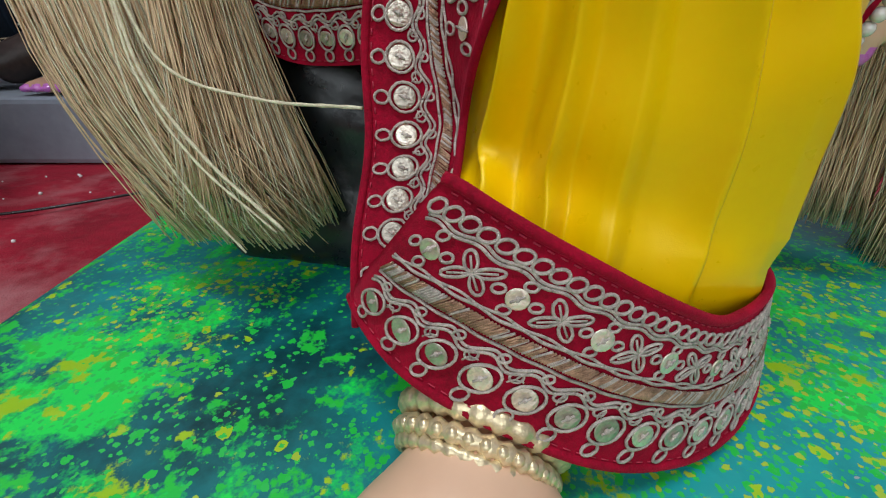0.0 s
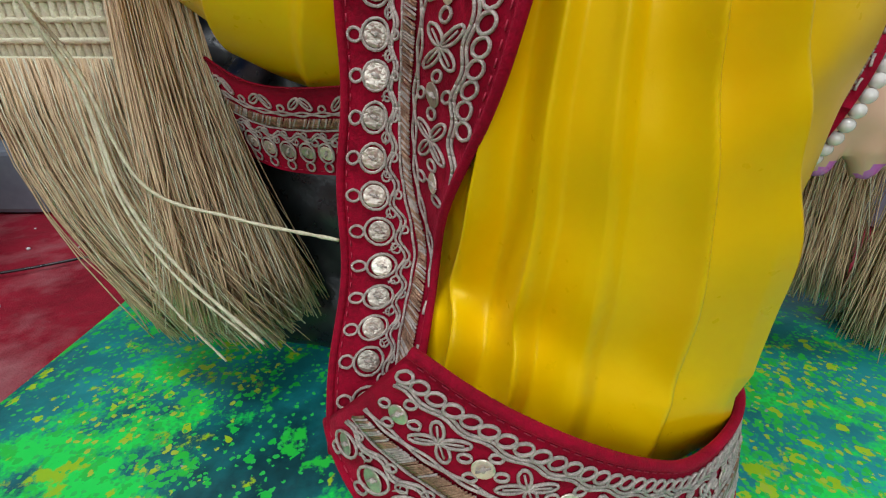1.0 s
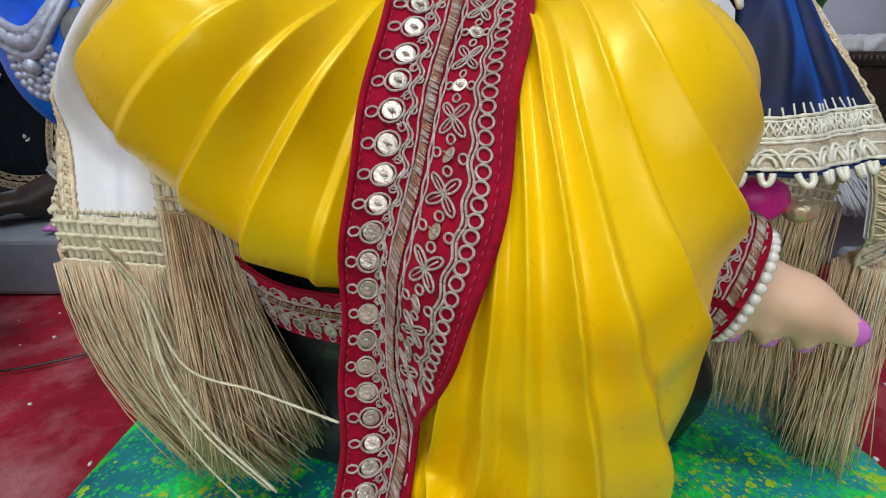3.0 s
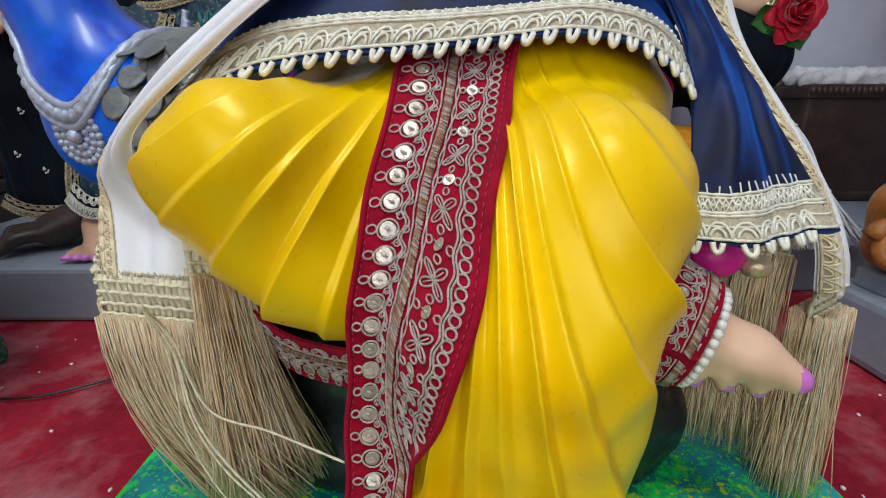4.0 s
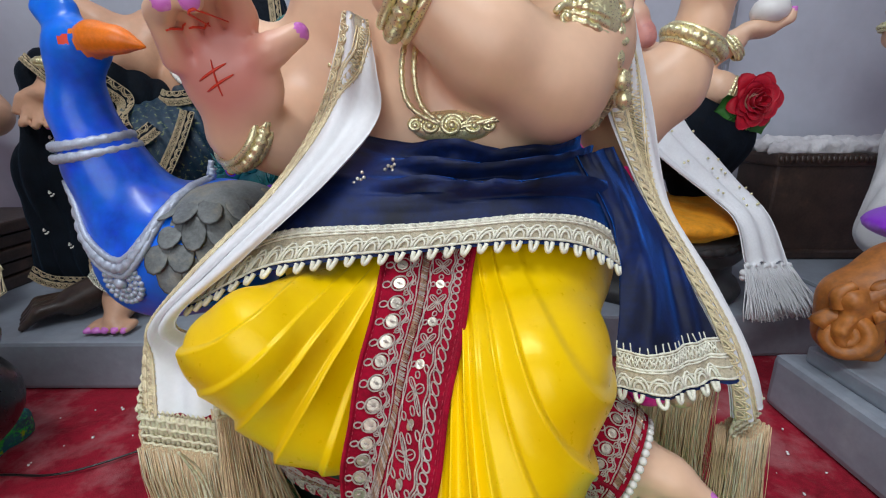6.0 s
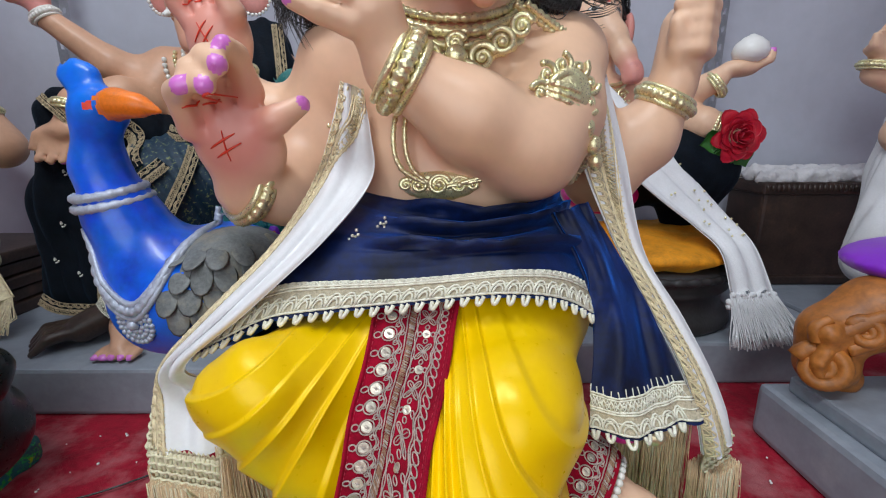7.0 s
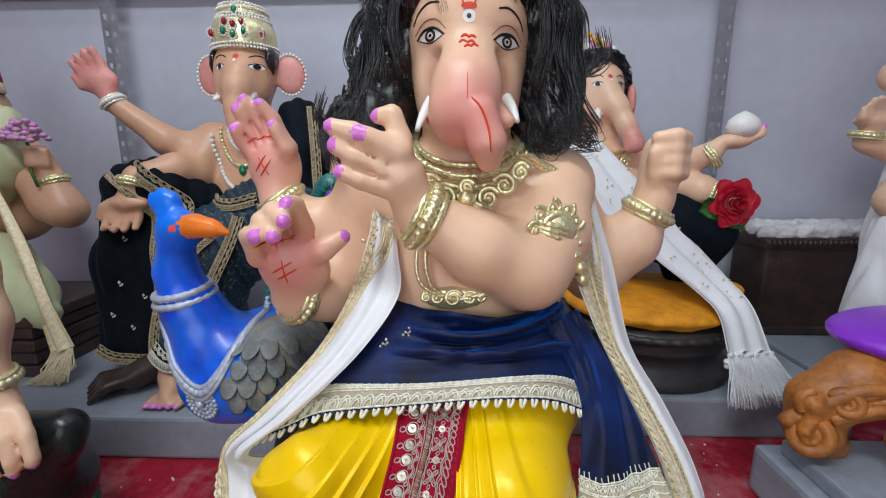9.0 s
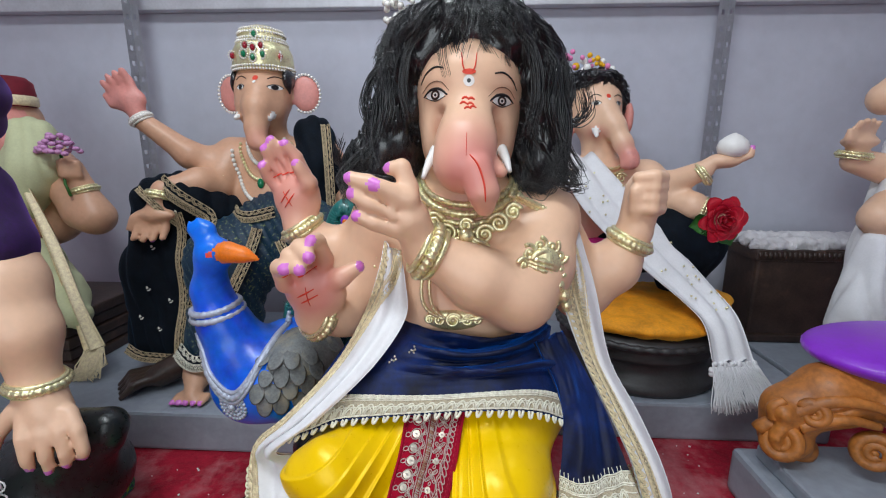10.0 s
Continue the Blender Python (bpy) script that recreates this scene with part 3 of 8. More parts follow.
plinth("plinth", (-1.45, 0.69, 0), (-0.05, 1.38, 0.10), 0, GREY, "long grey painted plinth with chipped edges")
plinth("plinth", (0.28, 0.80, 0), (0.98, 1.36, 0.10), 0, GREY, "grey painted plinth below a round stool")
plinth("plinth", (1.00, 0.95, 0), (1.7, 1.38, 0.10), 0, GREY, "grey painted plinth below a dark wooden seat")
plinth("plinth", (0.64, 0.0, 0), (1.4, 0.64, 0.13), 0.03, GREY, "stepped pale grey plinth below a carved bench")


# ---- the main statue: base, seat, body ----
def slab(lo, hi, label):
    v, f = box(lo, hi, 0.014)
    t = mesh_ob("statue_base", v, f, SPLAT, smooth=False)
    return tagged(t, label, "statue base")


slab((-0.268, -0.10, 0), (0.385, 0.56, 0.043), "green statue base splattered with bright paint")
slab((-1.15, 0.10, 0), (-0.63, 0.57, 0.05), "green splattered base of a neighbouring statue")


def seat_rock():
    fd = Field((-0.26, 0.16, 0.035), (0.30, 0.60, 0.34), 0.006)
    # side lobes stand in for the shade under the knee and behind the foot
    fd.egg((0.04, 0.41, 0.10), (0.15, 0.13, 0.17), k=0.03).egg((-0.03, 0.36, 0.06), (0.10, 0.09, 0.06), k=0.03).egg((0.17, 0.37, 0.09), (0.10, 0.10, 0.11), k=0.03)
    fd.egg((-0.075, 0.34, 0.15), (0.075, 0.06, 0.11), k=0.03).egg((-0.16, 0.44, 0.17), (0.06, 0.08, 0.13), k=0.03).egg((-0.10, 0.36, 0.07), (0.09, 0.08, 0.05), k=0.03)

    def rough(v, n):
        w = np.array([noise.fractal(Vector(p) * 14, 1.0, 2.0, 3) for p in v])
        return v + n * (0.008 * w)[:, None]
    ob = field_ob("rock_seat", fd, [ROCK], shape=rough)
    return tagged(ob, "dark grey painted rock under the seated statue, widened in place of shade", "rock")


seat_rock()


def hand_open(fd, wrist, palm, tips, thumb, r=0.010, label=0, nail=1, knuckle=None):
    """A hand: palm, four bent fingers with nails, and a thumb."""
    wrist, palm = np.array(wrist, float), np.array(palm, float)
    fd.bone(wrist, palm, r * 2.0, r * 2.3, label, 0.012)
    for base, mid, tip in tips:
        fd.chain([palm + 0.45 * (np.array(base) - palm), base, mid, tip], [r * 1.2, r * 1.12, r * 1.0, r * 0.8], label, 0.003)
    for (b0, m0, t0), (b1, m1, t1) in zip(tips[:-1], tips[1:]):
        g = [(np.array(p) + np.array(q)) / 2 + np.array((0, -0.55 * r, 0)) for p, q in ((b0, b1), (m0, m1))]
        fd.dent(g[0] * 0.8 + palm * 0.2 + np.array((0, -0.3 * r, 0)), g[1], 0.0022, 0.004)
    fd.chain([palm, *thumb], [r * 1.5, r * 1.2, r * 0.85], label, 0.004)


def main_statue():
    fd = Field((-0.24, 0.0, 0.035), (0.40, 0.54, 0.90), 0.0034)
    # torso, belly, shoulders, neck
    fd.egg((0.065, 0.425, 0.53), (0.118, 0.088, 0.12), k=0.03).egg((0.062, 0.415, 0.485), (0.118, 0.088, 0.07), k=0.03)
    fd.egg((0.065, 0.42, 0.61), (0.125, 0.066, 0.06), k=0.04)
    fd.bone((-0.045, 0.425, 0.615), (0.18, 0.425, 0.615), 0.045, 0.047, k=0.03)
    fd.bone((0.07, 0.42, 0.62), (0.07, 0.415, 0.70), 0.055, 0.05, k=0.02)
    # head and trunk
    fd.egg((0.071, 0.415, 0.775), (0.074, 0.078, 0.084), k=0.02).egg((0.071, 0.388, 0.715), (0.050, 0.050, 0.055), k=0.03)
    fd.egg((0.071, 0.375, 0.80), (0.056, 0.05, 0.045), k=0.03)
    fd.chain([(0.071, 0.362, 0.785), (0.071, 0.345, 0.75), (0.069, 0.324, 0.720), (0.066, 0.312, 0.696)], [0.025, 0.029, 0.035, 0.037], 0, 0.016)
    fd.chain([(0.080, 0.290, 0.690), (0.089, 0.284, 0.664), (0.091, 0.290, 0.648)], [0.020, 0.019, 0.013], 0, 0.003)
    fd.bone((0.104, 0.312, 0.690), (0.110, 0.305, 0.686), 0.012, 0.008, 0, 0.008)
    fd.egg((0.030, 0.376, 0.725), (0.014, 0.028, 0.030), k=0.02).egg((0.112, 0.376, 0.725), (0.014, 0.028, 0.030), k=0.02)
    # crossing arm and its hand
    fd.chain([(0.185, 0.41, 0.615), (0.165, 0.360, 0.560), (0.140, 0.334, 0.526)], [0.045, 0.046, 0.045], 0, 0.02)
    fd.chain([(0.140, 0.334, 0.526), (0.085, 0.315, 0.553), (0.020, 0.303, 0.592)], [0.042, 0.038, 0.026], 0, 0.02)
    a = [((0.004, 0.284, 0.668), (-0.004, 0.286, 0.691), (-0.018, 0.286, 0.690)), ((-0.010, 0.276, 0.652), (-0.040, 0.270, 0.674), (-0.060, 0.270, 0.680)),
         ((-0.012, 0.276, 0.638), (-0.038, 0.270, 0.652), (-0.058, 0.270, 0.662)), ((-0.010, 0.278, 0.622), (-0.034, 0.272, 0.630), (-0.053, 0.270, 0.637))]
    hand_open(fd, (0.018, 0.300, 0.595), (0.004, 0.288, 0.632), a, [(0.004, 0.276, 0.656), (-0.027, 0.266, 0.672)], 0.0105)
    # lower hand with its palm to the front
    fd.chain([(-0.05, 0.425, 0.61), (-0.080, 0.425, 0.535), (-0.105, 0.380, 0.485), (-0.136, 0.348, 0.488)], [0.044, 0.040, 0.036, 0.028], 0, 0.02)
    fd.egg((-0.126, 0.324, 0.530), (0.040, 0.020, 0.044), 0, 0.012, (20, -18, 0))
    b = [((-0.158, 0.306, 0.545), (-0.154, 0.282, 0.572), (-0.140, 0.264, 0.575)), ((-0.143, 0.306, 0.562), (-0.138, 0.278, 0.588), (-0.121, 0.262, 0.575)),
         ((-0.127, 0.308, 0.572), (-0.126, 0.280, 0.598), (-0.110, 0.263, 0.590)), ((-0.108, 0.312, 0.575), (-0.110, 0.294, 0.602), (-0.110, 0.276, 0.606))]
    hand_open(fd, (-0.136, 0.346, 0.492), (-0.127, 0.324, 0.532), b, [(-0.088, 0.312, 0.552), (-0.067, 0.318, 0.565)], 0.0108, 0)
    # raised hand with its palm to the front
    fd.chain([(-0.04, 0.44, 0.63), (-0.105, 0.455, 0.555), (-0.152, 0.442, 0.562), (-0.181, 0.434, 0.597)], [0.042, 0.038, 0.032, 0.026], 0, 0.02)
    fd.egg((-0.184, 0.432, 0.642), (0.036, 0.018, 0.044), 0, 0.012, (0, -8, 0))
    c = [((-0.211, 0.430, 0.658), (-0.221, 0.424, 0.674), (-0.225, 0.414, 0.688)), ((-0.200, 0.431, 0.670), (-0.213, 0.426, 0.694), (-0.220, 0.415, 0.712)),
         ((-0.187, 0.431, 0.676), (-0.200, 0.427, 0.703), (-0.211, 0.417, 0.724)), ((-0.171, 0.431, 0.674), (-0.181, 0.428, 0.701), (-0.192, 0.419, 0.719))]
    hand_open(fd, (-0.182, 0.434, 0.602), (-0.184, 0.432, 0.645), c, [(-0.160, 0.418, 0.664), (-0.172, 0.407, 0.691)], 0.0104, 0)
    # arm with the closed fist
    fd.chain([(0.19, 0.45, 0.61), (0.245, 0.47, 0.52), (0.255, 0.468, 0.49), (0.300, 0.458, 0.535), (0.322, 0.452, 0.585)], [0.044, 0.042, 0.040, 0.036, 0.026], 0, 0.02)
    fd.bone((0.325, 0.45, 0.60), (0.332, 0.448, 0.655), 0.026, 0.027, 0, 0.01)
    for k, z in enumerate((0.676, 0.661, 0.646, 0.631)):
        fd.chain([(0.352, 0.436, z - 0.002), (0.334, 0.420, z), (0.314, 0.428, z - 0.002)], [0.010, 0.0105, 0.009], 0, 0.003)
    fd.bone((0.318, 0.432, 0.62), (0.310, 0.424, 0.655), 0.011, 0.009, 0, 0.004)
    # standing foot and the sideways foot
    fd.chain([(0.062, 0.215, 0.12), (0.030, 0.158, 0.070), (0.004, 0.088, 0.056)], [0.028, 0.023, 0.019], 0, 0.015)
    fd.egg((0.005, 0.075, 0.055), (0.042, 0.035, 0.016), k=0.02)
    for k in range(5):
        x = -0.027 + 0.016 * k
        fd.bone((x, 0.052, 0.056), (x * 1.15 - 0.002, 0.030 - 0.003 * k, 0.053), 0.0085 if k else 0.011, 0.007 if k else 0.009, 0, 0.003)
    fd.chain([(0.14, 0.285, 0.235), (0.198, 0.255, 0.221), (0.236, 0.235, 0.210), (0.262, 0.221, 0.198)], [0.034, 0.026, 0.017, 0.010], 0, 0.012)
    for k in range(4):
        fd.chain([(0.226 - 0.018 * k, 0.240 + 0.006 * k, 0.206), (0.240 - 0.019 * k, 0.227 + 0.006 * k, 0.197), (0.243 - 0.019 * k, 0.228 + 0.006 * k, 0.186)], [0.010, 0.0090, 0.0070], 0, 0.0025)
    for x0, x1 in ((0.039, 0.034), (0.103, 0.108)):
        fd.dent((x0, 0.338, 0.752), (x1, 0.322, 0.705), 0.007, 0.010)
    # creases of the trunk, mouth and belly
    for z in (0.746, 0.738, 0.730, 0.722, 0.714):
        fd.dent((0.050, 0.300 + (z - 0.70) * 0.62, z + 0.004), (0.092, 0.300 + (z - 0.70) * 0.62, z + 0.004), 0.0020, 0.003)

    tips = [(-0.023, 0.281, 0.692), (-0.064, 0.263, 0.682), (-0.062, 0.263, 0.664), (-0.057, 0.263, 0.640), (-0.032, 0.259, 0.674),
            (-0.139, 0.257, 0.576), (-0.119, 0.255, 0.574), (-0.108, 0.256, 0.590), (-0.110, 0.269, 0.610), (-0.061, 0.315, 0.569),
            (-0.226, 0.409, 0.693), (-0.221, 0.409, 0.718), (-0.213, 0.411, 0.730), (0.268, 0.214, 0.199), (-0.193, 0.413, 0.725), (-0.175, 0.402, 0.697), (0.246, 0.224, 0.182), (0.227, 0.231, 0.183), (0.208, 0.238, 0.183), (0.190, 0.244, 0.184)]

    def paint(mid, index):
        for n, p in enumerate(tips):
            near = np.linalg.norm((mid - np.array(p)) / np.array((0.0075, 0.009, 0.0085)), axis=1) < (1.5 if n == 13 else 1.0)
            index = np.where(near, 2, index)
        return index

    v, f = fd.surface()
    v = relax(v, f, 2)
    mid = v[f].mean(1)
    s = Soup()
    s.add(v, f.tolist())
    s.i = [int(k) for k in paint(mid, fd.labels_at(mid))]

    for pts in ([(0.032, 0.348, 0.712), (0.024, 0.325, 0.696), (0.018, 0.308, 0.678)], [(0.112, 0.348, 0.712), (0.117, 0.325, 0.700), (0.121, 0.312, 0.686)]):
        s.add(*tube(smooth_path(pts, 12), np.linspace(0.0080, 0.0025, 12), 12), 3)

    def mark(pts, width, index, lift=0.0004, n=14):
        """A painted stroke on the surface that faces the front, from points (x, z)."""
        p = smooth_path([(x, 0, z) for x, z in pts], n)
        p[:, 1] = fd.front(p[:, 0], p[:, 2]) - lift
        w = np.array([width * (0.35 + 0.65 * math.sin(math.pi * (0.12 + 0.8 * i / (n - 1)))) for i in range(n)])
        s.add(*tube(p, w, 6, flat=0.6), index)

    def dot(x, z, rx, rz, index, lift=0.0005):
        a = np.linspace(0, 2 * np.pi, 20, endpoint=False)
        ring = [(x + rx * k * np.cos(a), z + rz * k * np.sin(a)) for k in (0.02, 0.35, 0.7, 1.0)]
        pts = np.array([np.stack([px, fd.front(px, pz) - lift, pz], 1) for px, pz in ring])
        s.add(pts.reshape(-1, 3), grid_faces(4, 20, True), index)

    for ex, ez, side in ((0.0305, 0.776, -1), (0.1115, 0.769, 1)):
        dot(ex, ez, 0.0118, 0.0055, 3)
        dot(ex, ez, 0.0058, 0.0056, 5, 0.0010)
        dot(ex, ez, 0.0038, 0.0038, 6, 0.0014)
        dot(ex, ez, 0.0030, 0.0030, 3, 0.0016)
        dot(ex, ez, 0.0017, 0.0017, 5, 0.0020)
        mark([(ex - 0.015, ez - 0.001), (ex - 0.006, ez + 0.006), (ex + 0.006, ez + 0.0062), (ex + 0.015, ez - 0.001)], 0.0018, 5)
        mark([(ex - 0.013, ez - 0.002), (ex, ez - 0.0066), (ex + 0.013, ez - 0.002)], 0.0007, 5)
        mark([(ex - 0.017, ez + 0.004), (ex - 0.006, ez + 0.014), (ex + 0.007, ez + 0.0142), (ex + 0.017, ez + 0.004)], 0.0006, 6)
        mark([(ex - side * 0.010, ez + 0.030), (ex + side * 0.001, ez + 0.0315), (ex + side * 0.012, ez + 0.025), (ex + side * 0.019, ez + 0.014)], 0.0013, 5)
    for side in (-1, 1):
        mark([(0.071 + side * 0.009, 0.822), (0.071 + side * 0.007, 0.806), (0.071 + side * 0.003, 0.799)], 0.0014, 4)
    dot(0.071, 0.790, 0.0065, 0.0065, 3)
    dot(0.071, 0.800, 0.008, 0.0032, 4, 0.0009)
    dot(0.071, 0.790, 0.0024, 0.0024, 5, 0.0009)
    for k, (dx, dz) in enumerate(((-0.003, 0.006), (0.004, 0.005), (-0.005, 0.0), (0.003, -0.001), (0.0, -0.006), (0.006, -0.005))):
        mark([(0.070 + dx - 0.004, 0.764 + dz - 0.001), (0.070 + dx, 0.764 + dz + 0.0012), (0.070 + dx + 0.004, 0.764 + dz - 0.001)], 0.0017, 4, n=6)
    mark([(0.073, 0.706), (0.082, 0.695), (0.089, 0.675), (0.091, 0.655)], 0.0013, 4)
    mark([(0.069, 0.73), (0.069, 0.705)], 0.0006, 4, n=6)
    mark([(0.024, 0.702), (0.026, 0.690)], 0.0030, 4, n=6)
    for cx, cz, t in ((-0.128, 0.530, 0.5), (-0.190, 0.642, 0.9)):
        for sgn, off in ((1, -0.004), (1, 0.005), (-1, 0.0)):
            ca, sa = math.cos(t if sgn > 0 else t + 1.2), math.sin(t if sgn > 0 else t + 1.2)
            mark([(cx + ca * k - sa * off, cz + sa * k + ca * off) for k in (-0.013, 0, 0.013)], 0.0011, 4, n=6)
        for k in range(3):
            mark([(cx - 0.022 + 0.012 * k, cz + 0.030 + 0.003 * k), (cx - 0.010 + 0.012 * k, cz + 0.036 + 0.002 * k)], 0.0011, 4, n=5)
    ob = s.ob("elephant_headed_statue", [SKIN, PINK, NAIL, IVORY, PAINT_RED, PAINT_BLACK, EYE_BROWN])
    # brown: paint at eyes and trunk; crease shade coloured in at arm, fingers, toes
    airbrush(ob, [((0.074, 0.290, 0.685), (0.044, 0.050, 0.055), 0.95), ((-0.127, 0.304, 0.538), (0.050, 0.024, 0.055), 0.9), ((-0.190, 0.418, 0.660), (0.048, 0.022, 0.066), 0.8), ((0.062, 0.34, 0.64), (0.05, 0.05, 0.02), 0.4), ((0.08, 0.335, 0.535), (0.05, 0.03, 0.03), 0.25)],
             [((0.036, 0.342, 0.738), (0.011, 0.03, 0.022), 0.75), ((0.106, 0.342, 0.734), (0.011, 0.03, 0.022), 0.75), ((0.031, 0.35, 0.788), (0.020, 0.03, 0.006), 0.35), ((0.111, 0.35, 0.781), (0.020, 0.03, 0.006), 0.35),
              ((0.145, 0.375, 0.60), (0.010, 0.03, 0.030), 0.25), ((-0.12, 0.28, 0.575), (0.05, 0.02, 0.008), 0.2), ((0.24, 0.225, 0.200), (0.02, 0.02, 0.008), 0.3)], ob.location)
    return tagged(ob, "seated elephant-headed plaster statue in painted skin tones, draped in cloth", "statue")


main_statue()


# ---- yellow draped skirt with embroidered borders ----
def dhoti_field():
    fd = Field((-0.24, 0.07, 0.05), (0.28, 0.56, 0.50), 0.0032)
    fd.egg((0.0536, 0.4069, 0.3575), (0.1792, 0.1295, 0.0725), k=0.03)
    fd.bone((0.018, 0.3368, 0.312), (-0.0808, 0.2209, 0.3443), 0.0769, 0.0418, k=0.04)
    fd.bone((-0.0795, 0.2712, 0.3196), (-0.1201, 0.2228, 0.3345), 0.0445, 0.0209, k=0.03)
    fd.egg((-0.0571, 0.2754, 0.2775), (0.0822, 0.082, 0.0494), k=0.04, turn=(0, 34, 0))
    fd.bone((0.097, 0.3476, 0.3483), (0.1163, 0.2723, 0.3105), 0.1006, 0.0692, k=0.05)
    fd.bone((0.1017, 0.2171, 0.3175), (0.0687, 0.2273, 0.2297), 0.0597, 0.0639, k=0.04)
    fd.bone((0.0754, 0.191, 0.2511), (0.0743, 0.2004, 0.1345), 0.0677, 0.0617, k=0.04)
    fd.bone((0.0677, 0.2102, 0.1314), (0.0608, 0.2036, 0.1125), 0.0632, 0.0745, k=0.01)
    fd.bone((0.0823, 0.1941, 0.197), (0.0881, 0.2118, 0.1051), 0.0537, 0.058, k=0.03)
    fd.bone((0.0083, 0.273, 0.3502), (0.0203, 0.2404, 0.13), 0.0322, 0.0295, k=0.03)
    return fd


DHOTI = dhoti_field()


def saw(u, rise):
    """A soft knife pleat: a long slope up to a rounded fold and a shorter return."""
    s = u - np.floor(u)
    up = s < rise
    h = np.where(up, s / rise, (1 - s) / (1 - rise))
    return np.where(up, h ** 1.8, h * h * (3 - 2 * h)) - 0.36


def wobble(x, y, z):
    """A slow wander without a period that shows."""
    return 0.55 * np.sin(13 * x + 11 * z + 1.2 * np.sin(14 * z)) + 0.3 * np.sin(24 * z - 17 * x + 1.7) + 0.15 * np.sin(47 * x + 33 * y)


def pleat_height(x, y, z):
    """Folds that hang from the waist: tight beside the border, wide across the shin, fanned over the other knee."""
    w = wobble(x, y, z)
    edge = np.interp(z, [0.08, 0.15, 0.2, 0.275, 0.337, 0.395], [-0.004, 0.004, 0.013, 0.036, 0.050, 0.068])
    low = 0.02 + 0.5 * (0.350 - z + np.sqrt((0.350 - z) ** 2 + 0.0036))
    fan = np.arctan2(x - 0.056, low) + 0.045 * w
    reach = np.hypot(x - 0.056, low)
    g = np.interp(fan, [-0.34, -0.18, -0.03, 0.22, 0.50, 0.80, 1.15, 1.6], [0, 2.7, 4.6, 6.7, 8.2, 9.4, 10.5, 11.4]) + 0.15 * w
    deep = np.clip(0.78 + 0.42 * np.sin(g * 1.9 + 0.6 + 9 * z), 0.35, 1.2)
    rise = np.interp(fan, [-0.3, 0.0, 0.5], [0.62, 0.70, 0.78])
    right = np.interp(fan, [-0.3, 0.0, 0.4, 0.9, 1.3], [0.0074, 0.0088, 0.0092, 0.0076, 0.0030]) * deep * np.clip(reach / 0.12, 0.3, 1) * (1 + 0.35 * np.clip((0.25 - z) / 0.10, 0, 1)) * saw(g, rise) * np.clip((x - edge + 0.004) / 0.008, 0, 1)
    phi = np.arctan2(0.035 - x, np.maximum(0.425 - z, 0.01)) + 0.06 * w
    r = np.hypot(0.035 - x, 0.425 - z)
    g2 = 5.8 * (phi + 0.35 * np.clip(r - 0.08, 0, 1))
    left = 0.0044 * (0.85 + 0.35 * np.sin(g2 * 1.7 + 5 * r)) * np.clip(r / 0.13, 0.2, 1) * saw(g2, 0.84)
    hem_ = np.interp(z, [0.085, 0.15, 0.20, 0.275, 0.30, 0.337, 0.395], [-0.038, -0.031, -0.028, -0.022, -0.018, -0.010, 0.002])
    left = left * np.clip((hem_ + 0.012 - x) / 0.012, 0, 1) * np.clip((0.30 - y) / 0.06, 0.35, 1)
    ease = np.clip((0.34 - y) / 0.06, 0.1, 1) * np.clip((z - 0.09) / 0.04, 0.6, 1)
    return np.where(x > edge - 0.002, right, left) * ease + 0.0026 * w + 0.0012 * np.sin(38 * x + 52 * z + 3 * w) * np.sin(44 * z - 21 * x + 2 * w) + 0.0005 * np.sin(130 * x + 60 * z + 5 * w) + 0.0006 * np.sin(90 * z - 40 * x + 6 * w) * np.sin(31 * x + 22 * z)


def pleated_cloth():
    fd = DHOTI
    v, f = fd.surface()
    v = relax(v, f, 4)
    keep = (v[f][:, :, 1].min(1) < 0.36)
    f = f[keep]
    used = np.unique(f)
    back = np.full(len(v), -1)
    back[used] = np.arange(len(used))
    v, f = v[used], back[f]
    for _ in range(2):
        v, f = subdivide(v, f)
        v = relax(v, f, 2)
    v = v + normals_of(v, f) * pleat_height(*v.T)[:, None]
    return v, f


dhoti = thing("draped_skirt", (0.05, 0.3, 0.08), "pleated glossy yellow satin skirt draped over the statue's knees", "skirt")
mesh_ob("cloth", *pleated_cloth(), [SATIN], dhoti)


